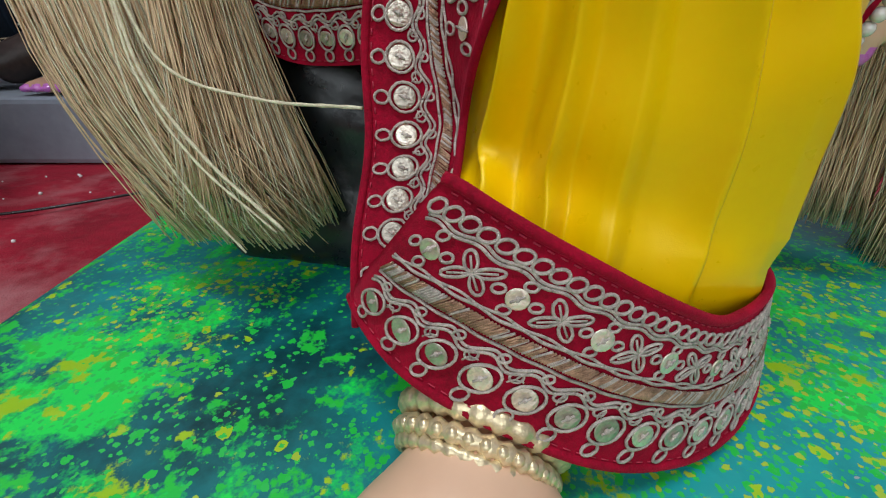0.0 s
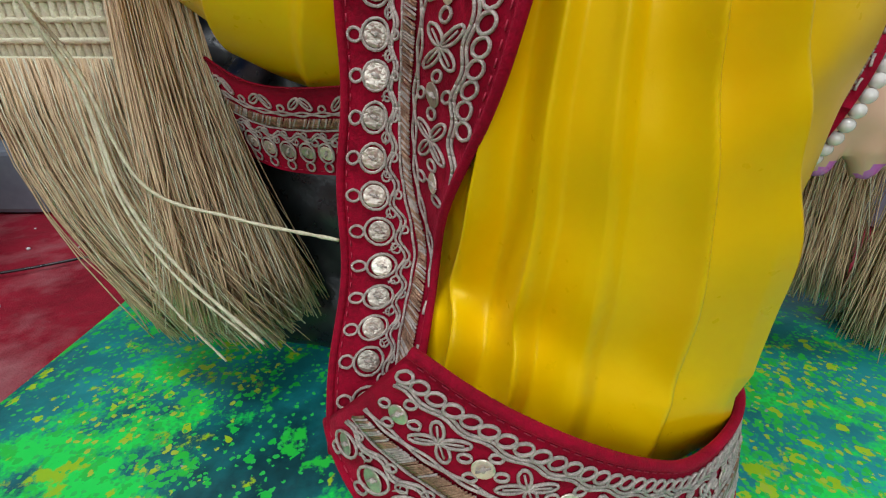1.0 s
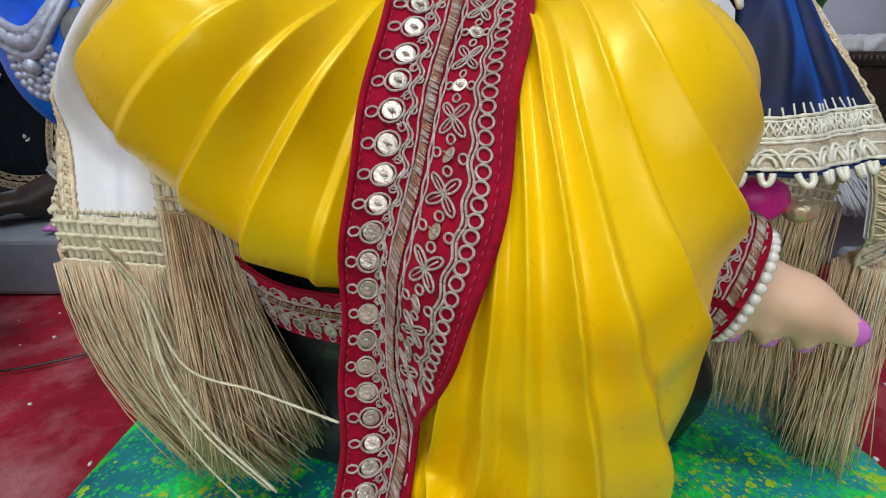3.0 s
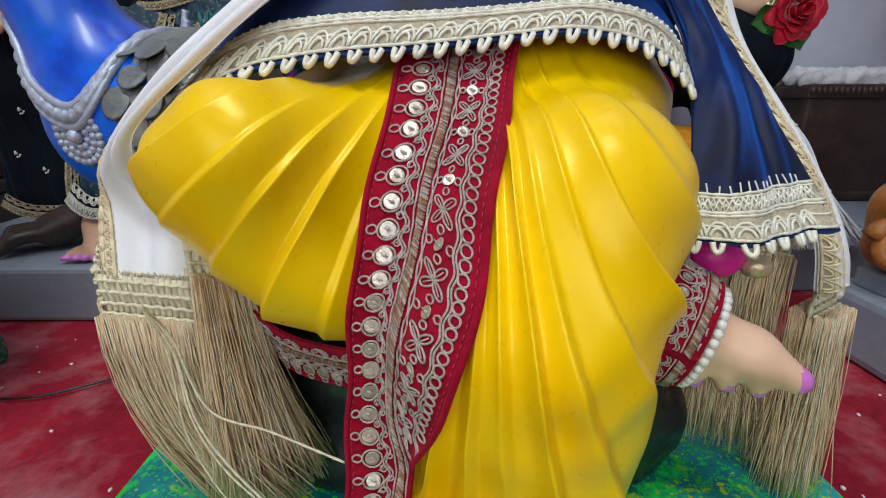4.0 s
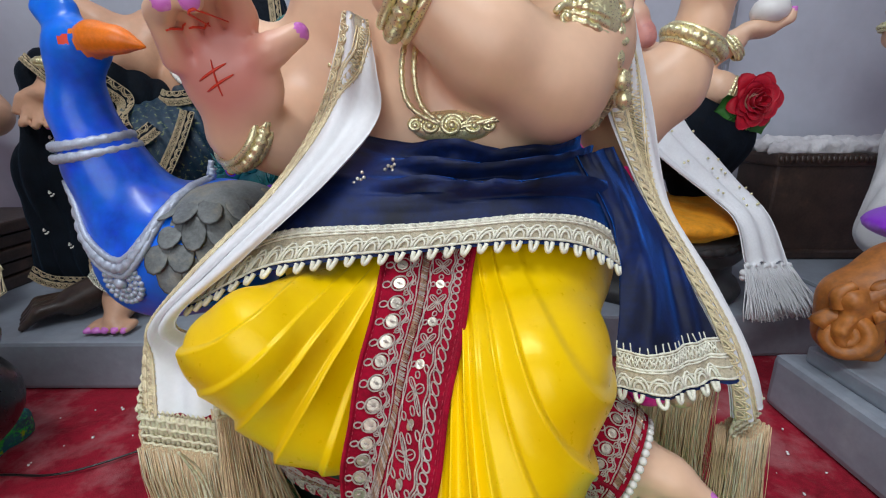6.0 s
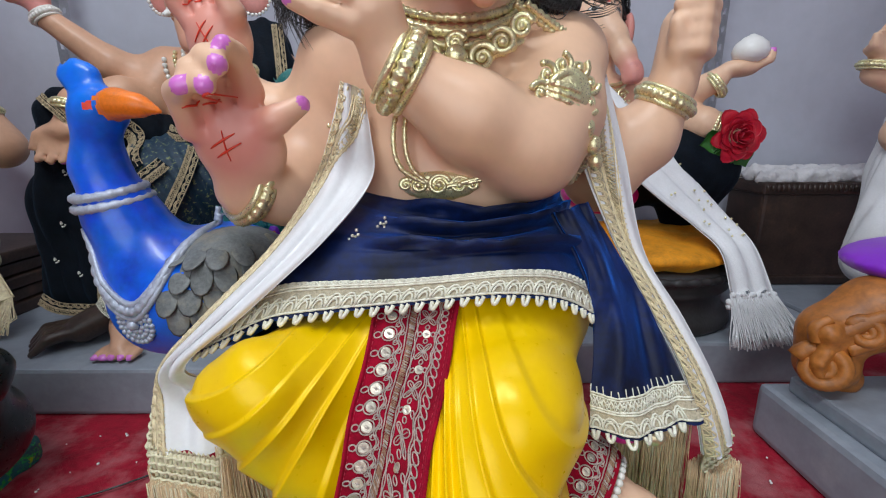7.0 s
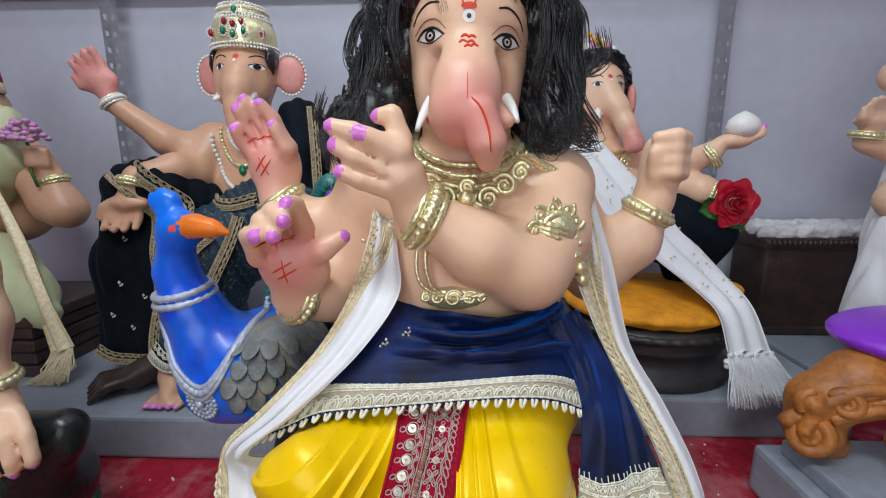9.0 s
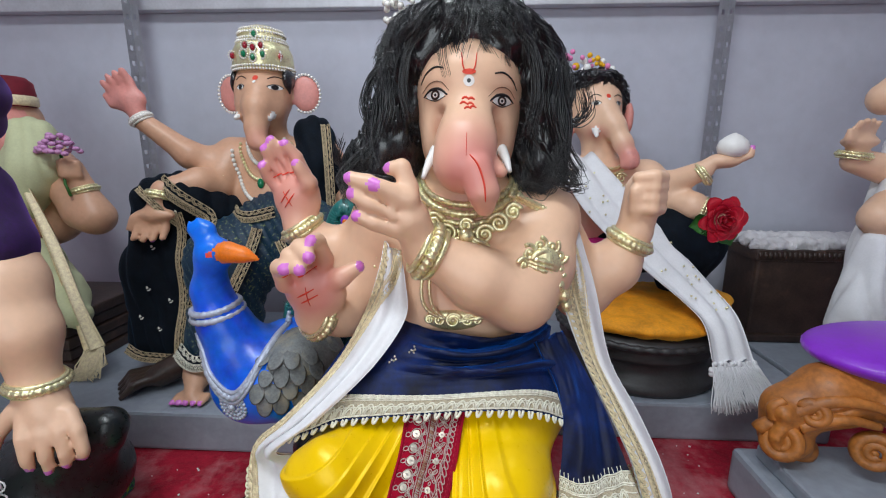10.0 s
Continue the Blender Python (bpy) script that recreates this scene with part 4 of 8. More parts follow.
class Ribbon:
    """A band given as a grid of points: along it (metres) and across it (0 to width)."""

    def __init__(self, p, width):
        self.p, self.width = p, width
        du, dv = np.gradient(p, axis=0), np.gradient(p, axis=1)
        n = np.cross(du, dv)
        self.n = n / (np.linalg.norm(n, axis=2, keepdims=True) + 1e-12)
        mid = p[:, p.shape[1] // 2]
        self.s = np.concatenate([[0], np.cumsum(np.linalg.norm(np.diff(mid, axis=0), axis=1))])
        self.length = self.s[-1]

    def at(self, l, w, lift=0.0):
        l, w = np.atleast_1d(np.asarray(l, float)), np.atleast_1d(np.asarray(w, float))
        l, w = np.broadcast_arrays(l, w)
        u = np.clip(np.interp(l, self.s, np.arange(len(self.s))), 0, self.p.shape[0] - 1.001)
        c = np.clip(w / self.width * (self.p.shape[1] - 1), 0, self.p.shape[1] - 1.001)
        i, j = u.astype(int), c.astype(int)
        fu, fc = (u - i)[:, None], (c - j)[:, None]

        def lerp(a):
            return a[i, j] * (1 - fu) * (1 - fc) + a[i + 1, j] * fu * (1 - fc) + a[i, j + 1] * (1 - fu) * fc + a[i + 1, j + 1] * fu * fc
        return lerp(self.p) + lerp(self.n) * lift

    def axes(self, l, w):
        o = self.at(l, w)[0]
        a = self.at(l + 0.001, w)[0] - self.at(l - 0.001, w)[0]
        b = self.at(l, w + 0.001)[0] - self.at(l, w - 0.001)[0]
        a, b = Vector(a).normalized(), Vector(b).normalized()
        c = a.cross(b).normalized()
        return Vector(o), a, c.cross(a), c


def disc_mesh(name, r, m):
    v, f = lathe([(0.0007, 0.0002), (r * 0.45, 0.0004), (r * 0.92, 0.0008), (r, 0.0006), (r * 0.92, 0.0001)], (0, 0, 0), 16)
    me = bpy.data.meshes.new(name)
    me.from_pydata(v.tolist(), [], [tuple(x) for x in f])
    me.materials.append(m)
    me.polygons.foreach_set("use_smooth", np.ones(len(me.polygons), dtype=bool))
    return me


SEQ_BIG, SEQ_SMALL = disc_mesh("sequin", 0.0045, SEQUIN), disc_mesh("sequin", 0.0036, SEQUIN)


def put(name, me, parent, at, x, y, z, scale=(1, 1, 1)):
    ob = new(name, me)
    ob.parent = parent
    m = Matrix((x, y, z)).transposed().to_4x4()
    ob.matrix_basis = Matrix.Translation(Vector(at) - spot(parent)) @ m @ Matrix.Diagonal((*scale, 1))
    return ob


rnd = random.Random(7)


def embroider(rb, parent, w_of=None, start=0.004, stop=None, w_to=0.066, squeeze=1.0):
    """Silver couching, loops, rings, flowers and sequins along a border; w_of(l) is how much of its width shows."""
    s = Soup()
    rb = Ribbon(rb.p + rb.n * 0.0008, rb.width)
    stop = stop or rb.length
    show = w_of or (lambda l: w_to)

    def cord(ls, ws, r=0.00055, index=0, lift=0.0007, sides=5, closed=False):
        ls, ws = np.asarray(ls, float), np.asarray(ws, float)
        ls = ls + np.array([rnd.uniform(-1, 1) for _ in ls]) * 0.00012
        if np.any(ls < start - 0.004) or np.any(ls > stop) or np.any(ws > np.array([show(x) for x in ls]) - 0.003):
            return
        s.add(*tube(rb.at(ls, ws, lift), r, sides, closed), index)

    def loop(l, w, rl, rw, turn=0.0, r=0.0005, n=16, lift=0.0008):
        a = np.linspace(0, 2 * np.pi, n, endpoint=False) + rnd.uniform(0, 1)
        x, y = rl * np.cos(a), rw * np.sin(a)
        cord(l + x * math.cos(turn) - y * math.sin(turn), w + x * math.sin(turn) + y * math.cos(turn), r, closed=True, lift=lift)

    def sequin(l, w, me, grow=1.0):
        if l > stop or l < start or w > show(l) - 0.005:
            return
        o, a, b, c = rb.axes(l, w)
        c = (c + 0.10 * Vector((rnd.uniform(-1, 1), rnd.uniform(-1, 1), rnd.uniform(-1, 1)))).normalized()
        b = c.cross(a).normalized()
        put("sequin", me, parent, o + c * 0.0006, b.cross(c), b, c, (grow, grow, 1))
        s.add(*tube(rb.at([l - 0.0008, l, l + 0.0008], [w - 0.002, w, w + 0.002], 0.0016), 0.0005, 4))
        s.add(*ball(rb.at(l, w, 0.0014)[0], 0.0010, 5, 6))

    pitch = 0.0148 * squeeze
    n = int(stop / pitch) + 1
    for k in range(n):
        l = start + pitch * (k + 0.5) + rnd.uniform(-0.0004, 0.0004)
        sequin(l, 0.0150, SEQ_BIG, rnd.uniform(0.92, 1.05) * min(1, squeeze * 1.05))
        loop(l, 0.0150, 0.0056 * min(squeeze, 1), 0.0060, r=0.00062, lift=0.0012)
        loop(l + rnd.uniform(-0.0005, 0.0005), 0.0058, 0.0024, 0.0029, r=0.0006)
        # chain of small loops between the sequins
        loop(l + pitch / 2, 0.0210, 0.0019, 0.0019)
        loop(l, 0.0252, 0.0017, 0.0017)
        for q in range(3):
            aa = rnd.uniform(0, 6.28)
            cord([l + pitch / 2, l + pitch / 2 + 0.0026 * math.cos(aa)], [0.0205, 0.0205 + 0.0026 * math.sin(aa)], 0.0003, lift=0.0012)
    ls = np.arange(start, stop, 0.0011)
    wave = 0.0017 * np.sin(2 * np.pi * (ls - start) / pitch)
    for base, amp, r in ((0.0228, 1.0, 0.00062), (0.0246, 1.05, 0.0006), (0.0283, 0.12, 0.0006), (0.0366, 0.25, 0.0006), (0.0378, -0.25, 0.0005), (0.0532, 0.45, 0.0006), (0.0547, 0.5, 0.0006)):
        for i in range(0, len(ls) - 6, 5):
            cord(ls[i:i + 6], base + amp * wave[i:i + 6], r)
    # twisted wire rope
    k, l = 0, start
    while l < stop - 0.003:
        lean = 0.0026 + rnd.uniform(-0.0005, 0.0005)
        cord([l, l + lean * 0.3, l + lean * 0.7, l + lean], [0.0299, 0.0314, 0.0334, 0.0350], 0.00052, 1 if rnd.random() < 0.62 else 0, lift=0.0013, sides=4)
        l += 0.00105
        k += 1
    # flowers and small sequins by turns
    period = 0.0300 * squeeze
    for k in range(int(stop / period) + 1):
        l = start + period * (k + 0.3)
        sequin(l, 0.0455, SEQ_SMALL, rnd.uniform(0.95, 1.15))
        for dl, dw in ((0.0062, 0), (-0.0062, 0), (0, 0.0055), (0, -0.0055)):
            loop(l + dl * squeeze, 0.0455 + dw, 0.0019, 0.0017, r=0.00055)
        m = l + period / 2
        for t in (0.75, 2.35, 3.9, 5.5):
            t += rnd.uniform(-0.12, 0.12)
            loop(m + 0.0048 * math.cos(t), 0.0455 + 0.0042 * math.sin(t), 0.0040, 0.0018, t, r=0.00058)
            cord([m, m + 0.007 * math.cos(t)], [0.0455, 0.0455 + 0.0062 * math.sin(t)], 0.0004, lift=0.001)
    # chain of rings along the edge
    l = start
    while l < stop:
        loop(l, 0.0582, 0.0027, 0.0025, r=0.0006)
        l += 0.0060 * squeeze
    # running stitches in the margins
    l = start
    while l < stop - 0.004:
        cord([l, l + 0.0025], [0.0028, 0.0028], 0.00028, 2, 0.0003, 4)
        if show(l) > 0.064:
            s.add(*tube(rb.at([l, l + 0.0025], [0.0632, 0.0632], 0.0003), 0.00028, 4), 2)
        l += 0.0047
    if s.v:
        tagged(s.ob("embroidery", [THREAD, COPPER, STITCH], parent, "silver and copper thread couching"), kind="stuff")


STITCH = mat("crimson_thread", (0.52, 0.03, 0.07), 0.7, var=0.2, scale=100)


def border_part(name, rb, label, w_of=None):
    v, f = sheet(rb.p, 0.0016)
    ob = mesh_ob(name, v, f, [RED], dhoti, label)
    return ob


def front_strip():
    z_ = [0.085, 0.105, 0.15, 0.20, 0.275, 0.30, 0.337, 0.395, 0.425]
    xl = [-0.038, -0.036, -0.031, -0.028, -0.022, -0.018, -0.010, 0.002, 0.010]
    xr = [-0.006, 0.000, 0.005, 0.014, 0.037, 0.043, 0.052, 0.070, 0.080]
    yy = [0.146, 0.152, 0.178, 0.186, 0.186, 0.190, 0.206, 0.260, 0.300]
    zs = np.linspace(0.412, 0.088, 110)
    a, b, y0 = np.interp(zs, z_, xl), np.interp(zs, z_, xr), np.interp(zs, z_, yy)
    ker = np.ones(13) / 13

    def soft(q):
        return np.convolve(np.pad(q, 6, mode="edge"), ker, mode="valid")
    a, b, y0 = soft(a), soft(b), soft(y0)
    t = np.linspace(0, 1, 15)
    p = np.zeros((len(zs), 15, 3))
    for j, tt in enumerate(t):
        x = a + (b - a) * tt
        y = np.minimum(y0 + 0.006 * tt ** 2, DHOTI.front(x, zs) - 0.0105)
        p[:, j] = np.stack([x + 0.0010 * np.sin(zs * 90), soft(y), zs], 1)
    wide = soft(np.linalg.norm(p[:, -1] - p[:, 0], axis=1))
    rb = Ribbon(p, 0.066)
    # the pattern keeps its size; where the band folds under, its far columns do not show
    q = np.zeros((len(zs), 31, 3))
    full = np.linspace(0, 0.066, 31)
    for i in range(len(zs)):
        for c in range(3):
            q[i, :, c] = np.interp(full / max(wide[i], 0.030) if wide[i] < 0.066 else full / 0.066, t, p[i, :, c])
    rb2 = Ribbon(q, 0.066)
    ob = border_part("border", Ribbon(p, 0.066), "crimson velvet border with sequins and silver embroidery")
    for e in (0, -1):
        v, f = tube(p[:, e] + rb.n[:, e] * 0.0006, 0.0017, 8)
        mesh_ob("piping", v, f, RED, ob)
    embroider(rb2, ob, lambda l: float(np.interp(l, rb.s, wide)) * 1.03 + 0.001 + (0.01 if np.interp(l, rb.s, wide) > 0.063 else 0))


front_strip()


def cuff():
    n, m = 120, 15
    p = np.zeros((n, m, 3))
    for j in range(m):
        w = j / (m - 1)
        ang = np.radians(np.linspace(200 + 32 * w, 385, n))
        k = 1.09 - 0.10 * w
        x = 0.058 + 0.094 * k * np.cos(ang)
        y = 0.196 + 0.086 * k * np.sin(ang) + 0.20 * (x - 0.058) * np.clip(-np.sin(ang), 0, 1)
        zb = np.interp(x, [-0.04, 0.0, 0.042, 0.095, 0.16], [0.098, 0.090, 0.072, 0.050, 0.047])
        zt = np.interp(x, [-0.04, 0.0, 0.042, 0.095, 0.16], [0.168, 0.163, 0.140, 0.108, 0.098])
        p[:, j] = np.stack([x, y, zb + (zt - zb) * w + 0.0012 * np.sin(ang * 9) * (1 - w)], 1)
    ker = np.ones(9) / 9
    for j in range(m):
        p[:, j, 2] = np.convolve(np.pad(p[:, j, 2], 4, mode="edge"), ker, mode="valid")
    rb = Ribbon(p, 0.066)
    ob = border_part("cuff", rb, "crimson velvet cuff with sequins and silver embroidery")
    for e in (0, -1):
        v, f = tube(p[:, e] + rb.n[:, e] * 0.0006, 0.0020, 8)
        mesh_ob("piping", v, f, RED, ob)
    embroider(rb, ob, start=0.006)


cuff()


def knee_hem():
    n, m = 50, 9
    top = smooth_path([(-0.139, 0.288, 0.268), (-0.116, 0.258, 0.246), (-0.081, 0.238, 0.227), (-0.038, 0.218, 0.226), (-0.015, 0.208, 0.232)], n)
    low = smooth_path([(-0.136, 0.300, 0.232), (-0.116, 0.275, 0.200), (-0.082, 0.258, 0.182), (-0.038, 0.238, 0.182), (-0.015, 0.226, 0.186)], n)
    t = np.linspace(0, 1, m)[None, :, None]
    p = low[:, None] * (1 - t) + top[:, None] * t
    rb = Ribbon(p, 0.050)
    ob = border_part("hem", rb, "crimson velvet hem with dull silver embroidery")
    embroider(rb, ob, w_to=0.050, squeeze=0.8)


knee_hem()


def foot_cuff():
    c, ax = np.array([0.206, 0.250, 0.217]), np.array([0.86, -0.42, -0.28])
    ax /= np.linalg.norm(ax)
    u = np.cross(ax, (0, 0, 1.0))
    u /= np.linalg.norm(u)
    w = np.cross(u, ax)
    a = np.linspace(0, 2 * np.pi, 60)
    p = np.zeros((60, 7, 3))
    for j in range(7):
        t = j / 6
        r = 0.039 + 0.006 * (1 - t)
        p[:, j] = c - ax * 0.040 * (1 - t) + r * (np.cos(a)[:, None] * u + 1.05 * np.sin(a)[:, None] * w)
    rb = Ribbon(p[::-1], 0.040)
    ob = border_part("ankle_cuff", rb, "crimson velvet ankle cuff with silver embroidery")
    embroider(rb, ob, w_to=0.040, squeeze=0.85)
    t = thing("pearl_anklet", c, "string of cream beads round the sideways foot", "anklet")
    for k in range(34):
        q = 2 * np.pi * k / 34
        o = c + ax * 0.004 + 0.036 * (math.cos(q) * u + math.sin(q) * w)
        mesh_ob("bead", *ball(o, 0.0034, 7, 10), PEARL, t, base=o)


foot_cuff()


def gold_anklet():
    """A wide moulded ring in three tiers."""
    c, ax = np.array([0.014, 0.118, 0.060]), np.array([0.30, 0.70, 0.42])
    ax /= np.linalg.norm(ax)
    u = np.cross(ax, (0, 0, 1.0))
    u /= np.linalg.norm(u)
    w = np.cross(u, ax)
    t = thing("gold_anklet", c, "wide moulded pale gold anklet below the red cuff", "anklet")
    a = np.linspace(0, 2 * np.pi, 96, endpoint=False)
    for k, (h, r, rr) in enumerate(((0.010, 0.0275, 0.0036), (0.002, 0.0290, 0.0046), (-0.007, 0.0285, 0.0034), (-0.012, 0.0270, 0.0024))):
        path = c + ax * h + r * (np.cos(a)[:, None] * u + np.sin(a)[:, None] * w)
        v, f = tube(path, rr + 0.0008 * np.cos(a * (22 + 4 * k)), 10, True)
        mesh_ob("ring", v, f, PALEGOLD, t)
    for k in range(34):
        q = 2 * np.pi * k / 34
        o = c - ax * 0.0075 + 0.0305 * (math.cos(q) * u + math.sin(q) * w)
        mesh_ob("stud", *ball(o, 0.0024, 6, 8), PALEGOLD, t, base=o)


PALEGOLD = mat("pale_gold_paint", (0.78, 0.64, 0.40), 0.36, metal=0.6, var=0.3, scale=70, bump=0.3, bscale=260)
gold_anklet()


# ---- navy waist sash with metallic lace ----
def lace(rb, parent, tabs=True, w0=0.0, w1=0.034, name="lace", m=None, label="silver and gold braided lace", tight=1.0, net=None):
    """Braid on a net: cords, lattice, scallops and, along one edge, hanging loops."""
    s = Soup()
    m = m or LACE
    L = rb.length
    k = w1 - w0
    n = max(int(L / 0.004), 6)
    ls = np.linspace(0, L, n)
    ws = np.linspace(w0 + 0.08 * k, w0 + 0.92 * k, 5)
    p = np.array([rb.at(ls, w, 0.0012) for w in ws]).transpose(1, 0, 2)
    v, f = sheet(p, 0.0012)
    s.add(v, f, 1)
    fine = np.linspace(0, L, max(int(L / 0.0028), 10))
    for t, r in ((0.94, 0.0010), (0.88, 0.0008), (0.60, 0.0012), (0.54, 0.0009), (0.34, 0.0008), (0.10, 0.0011)):
        s.add(*tube(rb.at(fine, w0 + t * k, 0.0022), r + 0.0003 * np.sin(fine * 2900), 5))
    l = 0.0
    step = 0.0062 * tight
    while l < L - step:
        s.add(*tube(rb.at([l, l + step * 0.5, l + step], [w0 + 0.62 * k, w0 + 0.86 * k, w0 + 0.62 * k], 0.0024), 0.0008, 5))
        s.add(*tube(rb.at([l, l + step * 0.5, l + step], [w0 + 0.86 * k, w0 + 0.62 * k, w0 + 0.86 * k], 0.0026), 0.0008, 5))
        s.add(*ball(rb.at(l + step * 0.5, w0 + 0.74 * k, 0.0026)[0], 0.0013, 5, 6))
        e = rnd.uniform(-0.0006, 0.0006)
        s.add(*tube(rb.at([l, l + e, l + 2 * e], [w0 + 0.92 * k, w0 + 1.02 * k, w0 + (1.08 + rnd.uniform(0, 0.08)) * k], 0.0018), 0.0006, 4))
        l += step
    l = 0.0
    step = 0.0122 * tight
    while l < L - step:
        a = np.linspace(0, np.pi, 8)
        for rr in (1.0, 0.62):
            s.add(*tube(rb.at(l + step / 2 - 0.5 * step * rr * np.cos(a), w0 + 0.12 * k + 0.30 * k * rr * np.sin(a), 0.0026), 0.0010, 5))
        if tabs:
            a = np.linspace(0, np.pi, 9)
            q = rb.at(l + step / 2 - 0.0024 * np.cos(a), np.full(9, w0 + 0.03 * k), 0.0024)
            down = rb.at(l + step / 2, w0, 0.0024)[0] - rb.at(l + step / 2, w0 + 0.006, 0.0024)[0]
            down = down / (np.linalg.norm(down) + 1e-9)
            s.add(*tube(q + np.sin(a)[:, None] * down * (0.0072 + rnd.uniform(-0.0008, 0.0008)), 0.0018, 6))
        l += step
    return s.ob(name, [m, net or BACKING], parent, label)


BACKING = mat("lace_net", (0.52, 0.45, 0.32), 0.6, metal=0.0, var=0.4, scale=400, bump=0.5, bscale=1200)

sash = thing("waist_sash", (0.06, 0.3, 0.30), "navy blue velvet sash with silver lace round the statue's waist", "sash")


def sash_front():
    nu, nv = 120, 46
    x0 = np.linspace(-0.158, 0.200, nu)
    xs_ = [-0.16, -0.12, -0.088, -0.036, 0.015, 0.065, 0.105, 0.148, 0.181, 0.20]
    zb = np.interp(x0, xs_, [0.350, 0.375, 0.392, 0.400, 0.404, 0.409, 0.413, 0.407, 0.391, 0.372])
    yb = np.interp(x0, xs_, [0.264, 0.245, 0.249, 0.248, 0.251, 0.252, 0.250, 0.261, 0.277, 0.292])
    ker = np.ones(11) / 11
    zb, yb = [np.convolve(np.pad(q, 5, mode="edge"), ker, mode="valid") for q in (zb, yb)]
    bot = np.stack([x0, yb - 0.002, zb - 0.002], 1)
    a = np.linspace(-1.45, 1.35, nu)
    top = np.stack([0.070 + 0.118 * np.sin(a), 0.424 - 0.102 * np.cos(a), 0.488 - 0.02 * np.cos(a) ** 2 - 0.012 * np.sin(a)], 1)
    p = np.zeros((nu, nv, 3))
    for j in range(nv):
        t = j / (nv - 1)
        q = bot * (1 - t) + top * t
        bulge = 0.012 * math.sin(math.pi * min(t * 1.15, 1))
        fold = np.array([abs(noise.noise(Vector((2.6 * x, t * 7.5 - 7.0 * (x - 0.16) * t, 2.2)))) * 1.2 - 0.15 + 0.10 * noise.noise(Vector((34 * x, t * 9, 5.0))) for x in x0]) * 0.052 * min(1, max(0, (t - 0.28) / 0.2)) * (1 - 0.4 * t)
        crease = np.array([(1 - abs(math.sin(math.pi * (3.1 * t + 1.1 * math.sin(6.5 * x + 1.0) * t + 0.35 * noise.noise(Vector((8 * x, 3 * t, 1.0))))))) ** 1.6 for x in x0])
        fold = (fold * 0.6 + 0.018 * crease * min(1, max(0, (t - 0.30) / 0.15))) * np.clip((x0 + 0.05) / 0.06, 0.1, 1)
        q[:, 1] -= bulge * 0.7 + fold
        q[:, 2] += bulge * 0.8 + fold * 0.7
        p[:, j] = q
    v, f = sheet(p, 0.003)
    mesh_ob("wrap", v, f, VELVET, sash)
    wide = np.linalg.norm(np.diff(p[nu // 2], axis=0), axis=1).sum()
    cols = max(int(0.040 / wide * nv) + 1, 6)
    sub = p[:, :cols]
    rb = Ribbon(sub, np.linalg.norm(np.diff(sub[nu // 2], axis=0), axis=1).sum())
    lace(rb, sash, True)
    # small bead sprigs on the velvet
    for l, w in ((0.31, 0.55), (0.36, 0.70)):
        i, j = int(l * nu), int(w * nv)
        s = Soup()
        for k in range(9):
            t = k * 0.7
            s.add(*ball(p[i, j] + np.array([0.006 * math.cos(t) * (k % 3) / 2, -0.003, 0.006 * math.sin(t) * (k % 3) / 2]), 0.0016, 5, 6))
        s.ob("bead_sprig", [SEQUIN], sash)


sash_front()


def sash_tail():
    nu, nv = 60, 40
    left = smooth_path([(0.160, 0.312, 0.468), (0.186, 0.292, 0.420), (0.196, 0.278, 0.37), (0.188, 0.243, 0.285)], nv)
    right = smooth_path([(0.200, 0.342, 0.475), (0.230, 0.330, 0.425), (0.256, 0.306, 0.375), (0.288, 0.254, 0.292)], nv)
    p = np.zeros((nu, nv, 3))
    for i in range(nu):
        t = i / (nu - 1)
        q = left * (1 - t) + right * t
        s = np.linspace(0, 1, nv)
        fold = 0.008 * np.sin(t * 9 + 1.0 + s * 0.8) * (0.4 + 0.6 * s) * (1 - 0.5 * t)
        fold = fold + np.array([0.006 * noise.noise(Vector((t * 4, k * 6.0 + t * 3, 3.0))) for k in s])
        q[:, 1] += fold - 0.010 * math.sin(math.pi * t) * s
        p[i] = q[::-1]
    v, f = sheet(p, 0.003)
    mesh_ob("tail", v, f, VELVET, sash)
    wide = np.linalg.norm(np.diff(p[nu // 2], axis=0), axis=1).sum()
    cols = max(int(0.040 / wide * nv) + 1, 6)
    rb = Ribbon(p[:, :cols], np.linalg.norm(np.diff(p[nu // 2, :cols], axis=0), axis=1).sum())
    lace(rb, sash, True, w1=0.036)
    s = Soup()
    for k in range(12):
        t = k * 0.8
        s.add(*ball((0.238 + 0.006 * math.cos(t) * (k % 3) / 2, 0.303 - 0.0135, 0.346 + 0.006 * math.sin(t) * (k % 3) / 2), 0.0016, 5, 6))
    s.ob("bead_sprig", [SEQUIN], sash)


sash_tail()


# ---- white shawl with gold lace and long jute fringe ----
shawl = thing("shawl", (0.05, 0.35, 0.2), "white cotton shawl with gold lace edges and long jute fringes", "shawl")


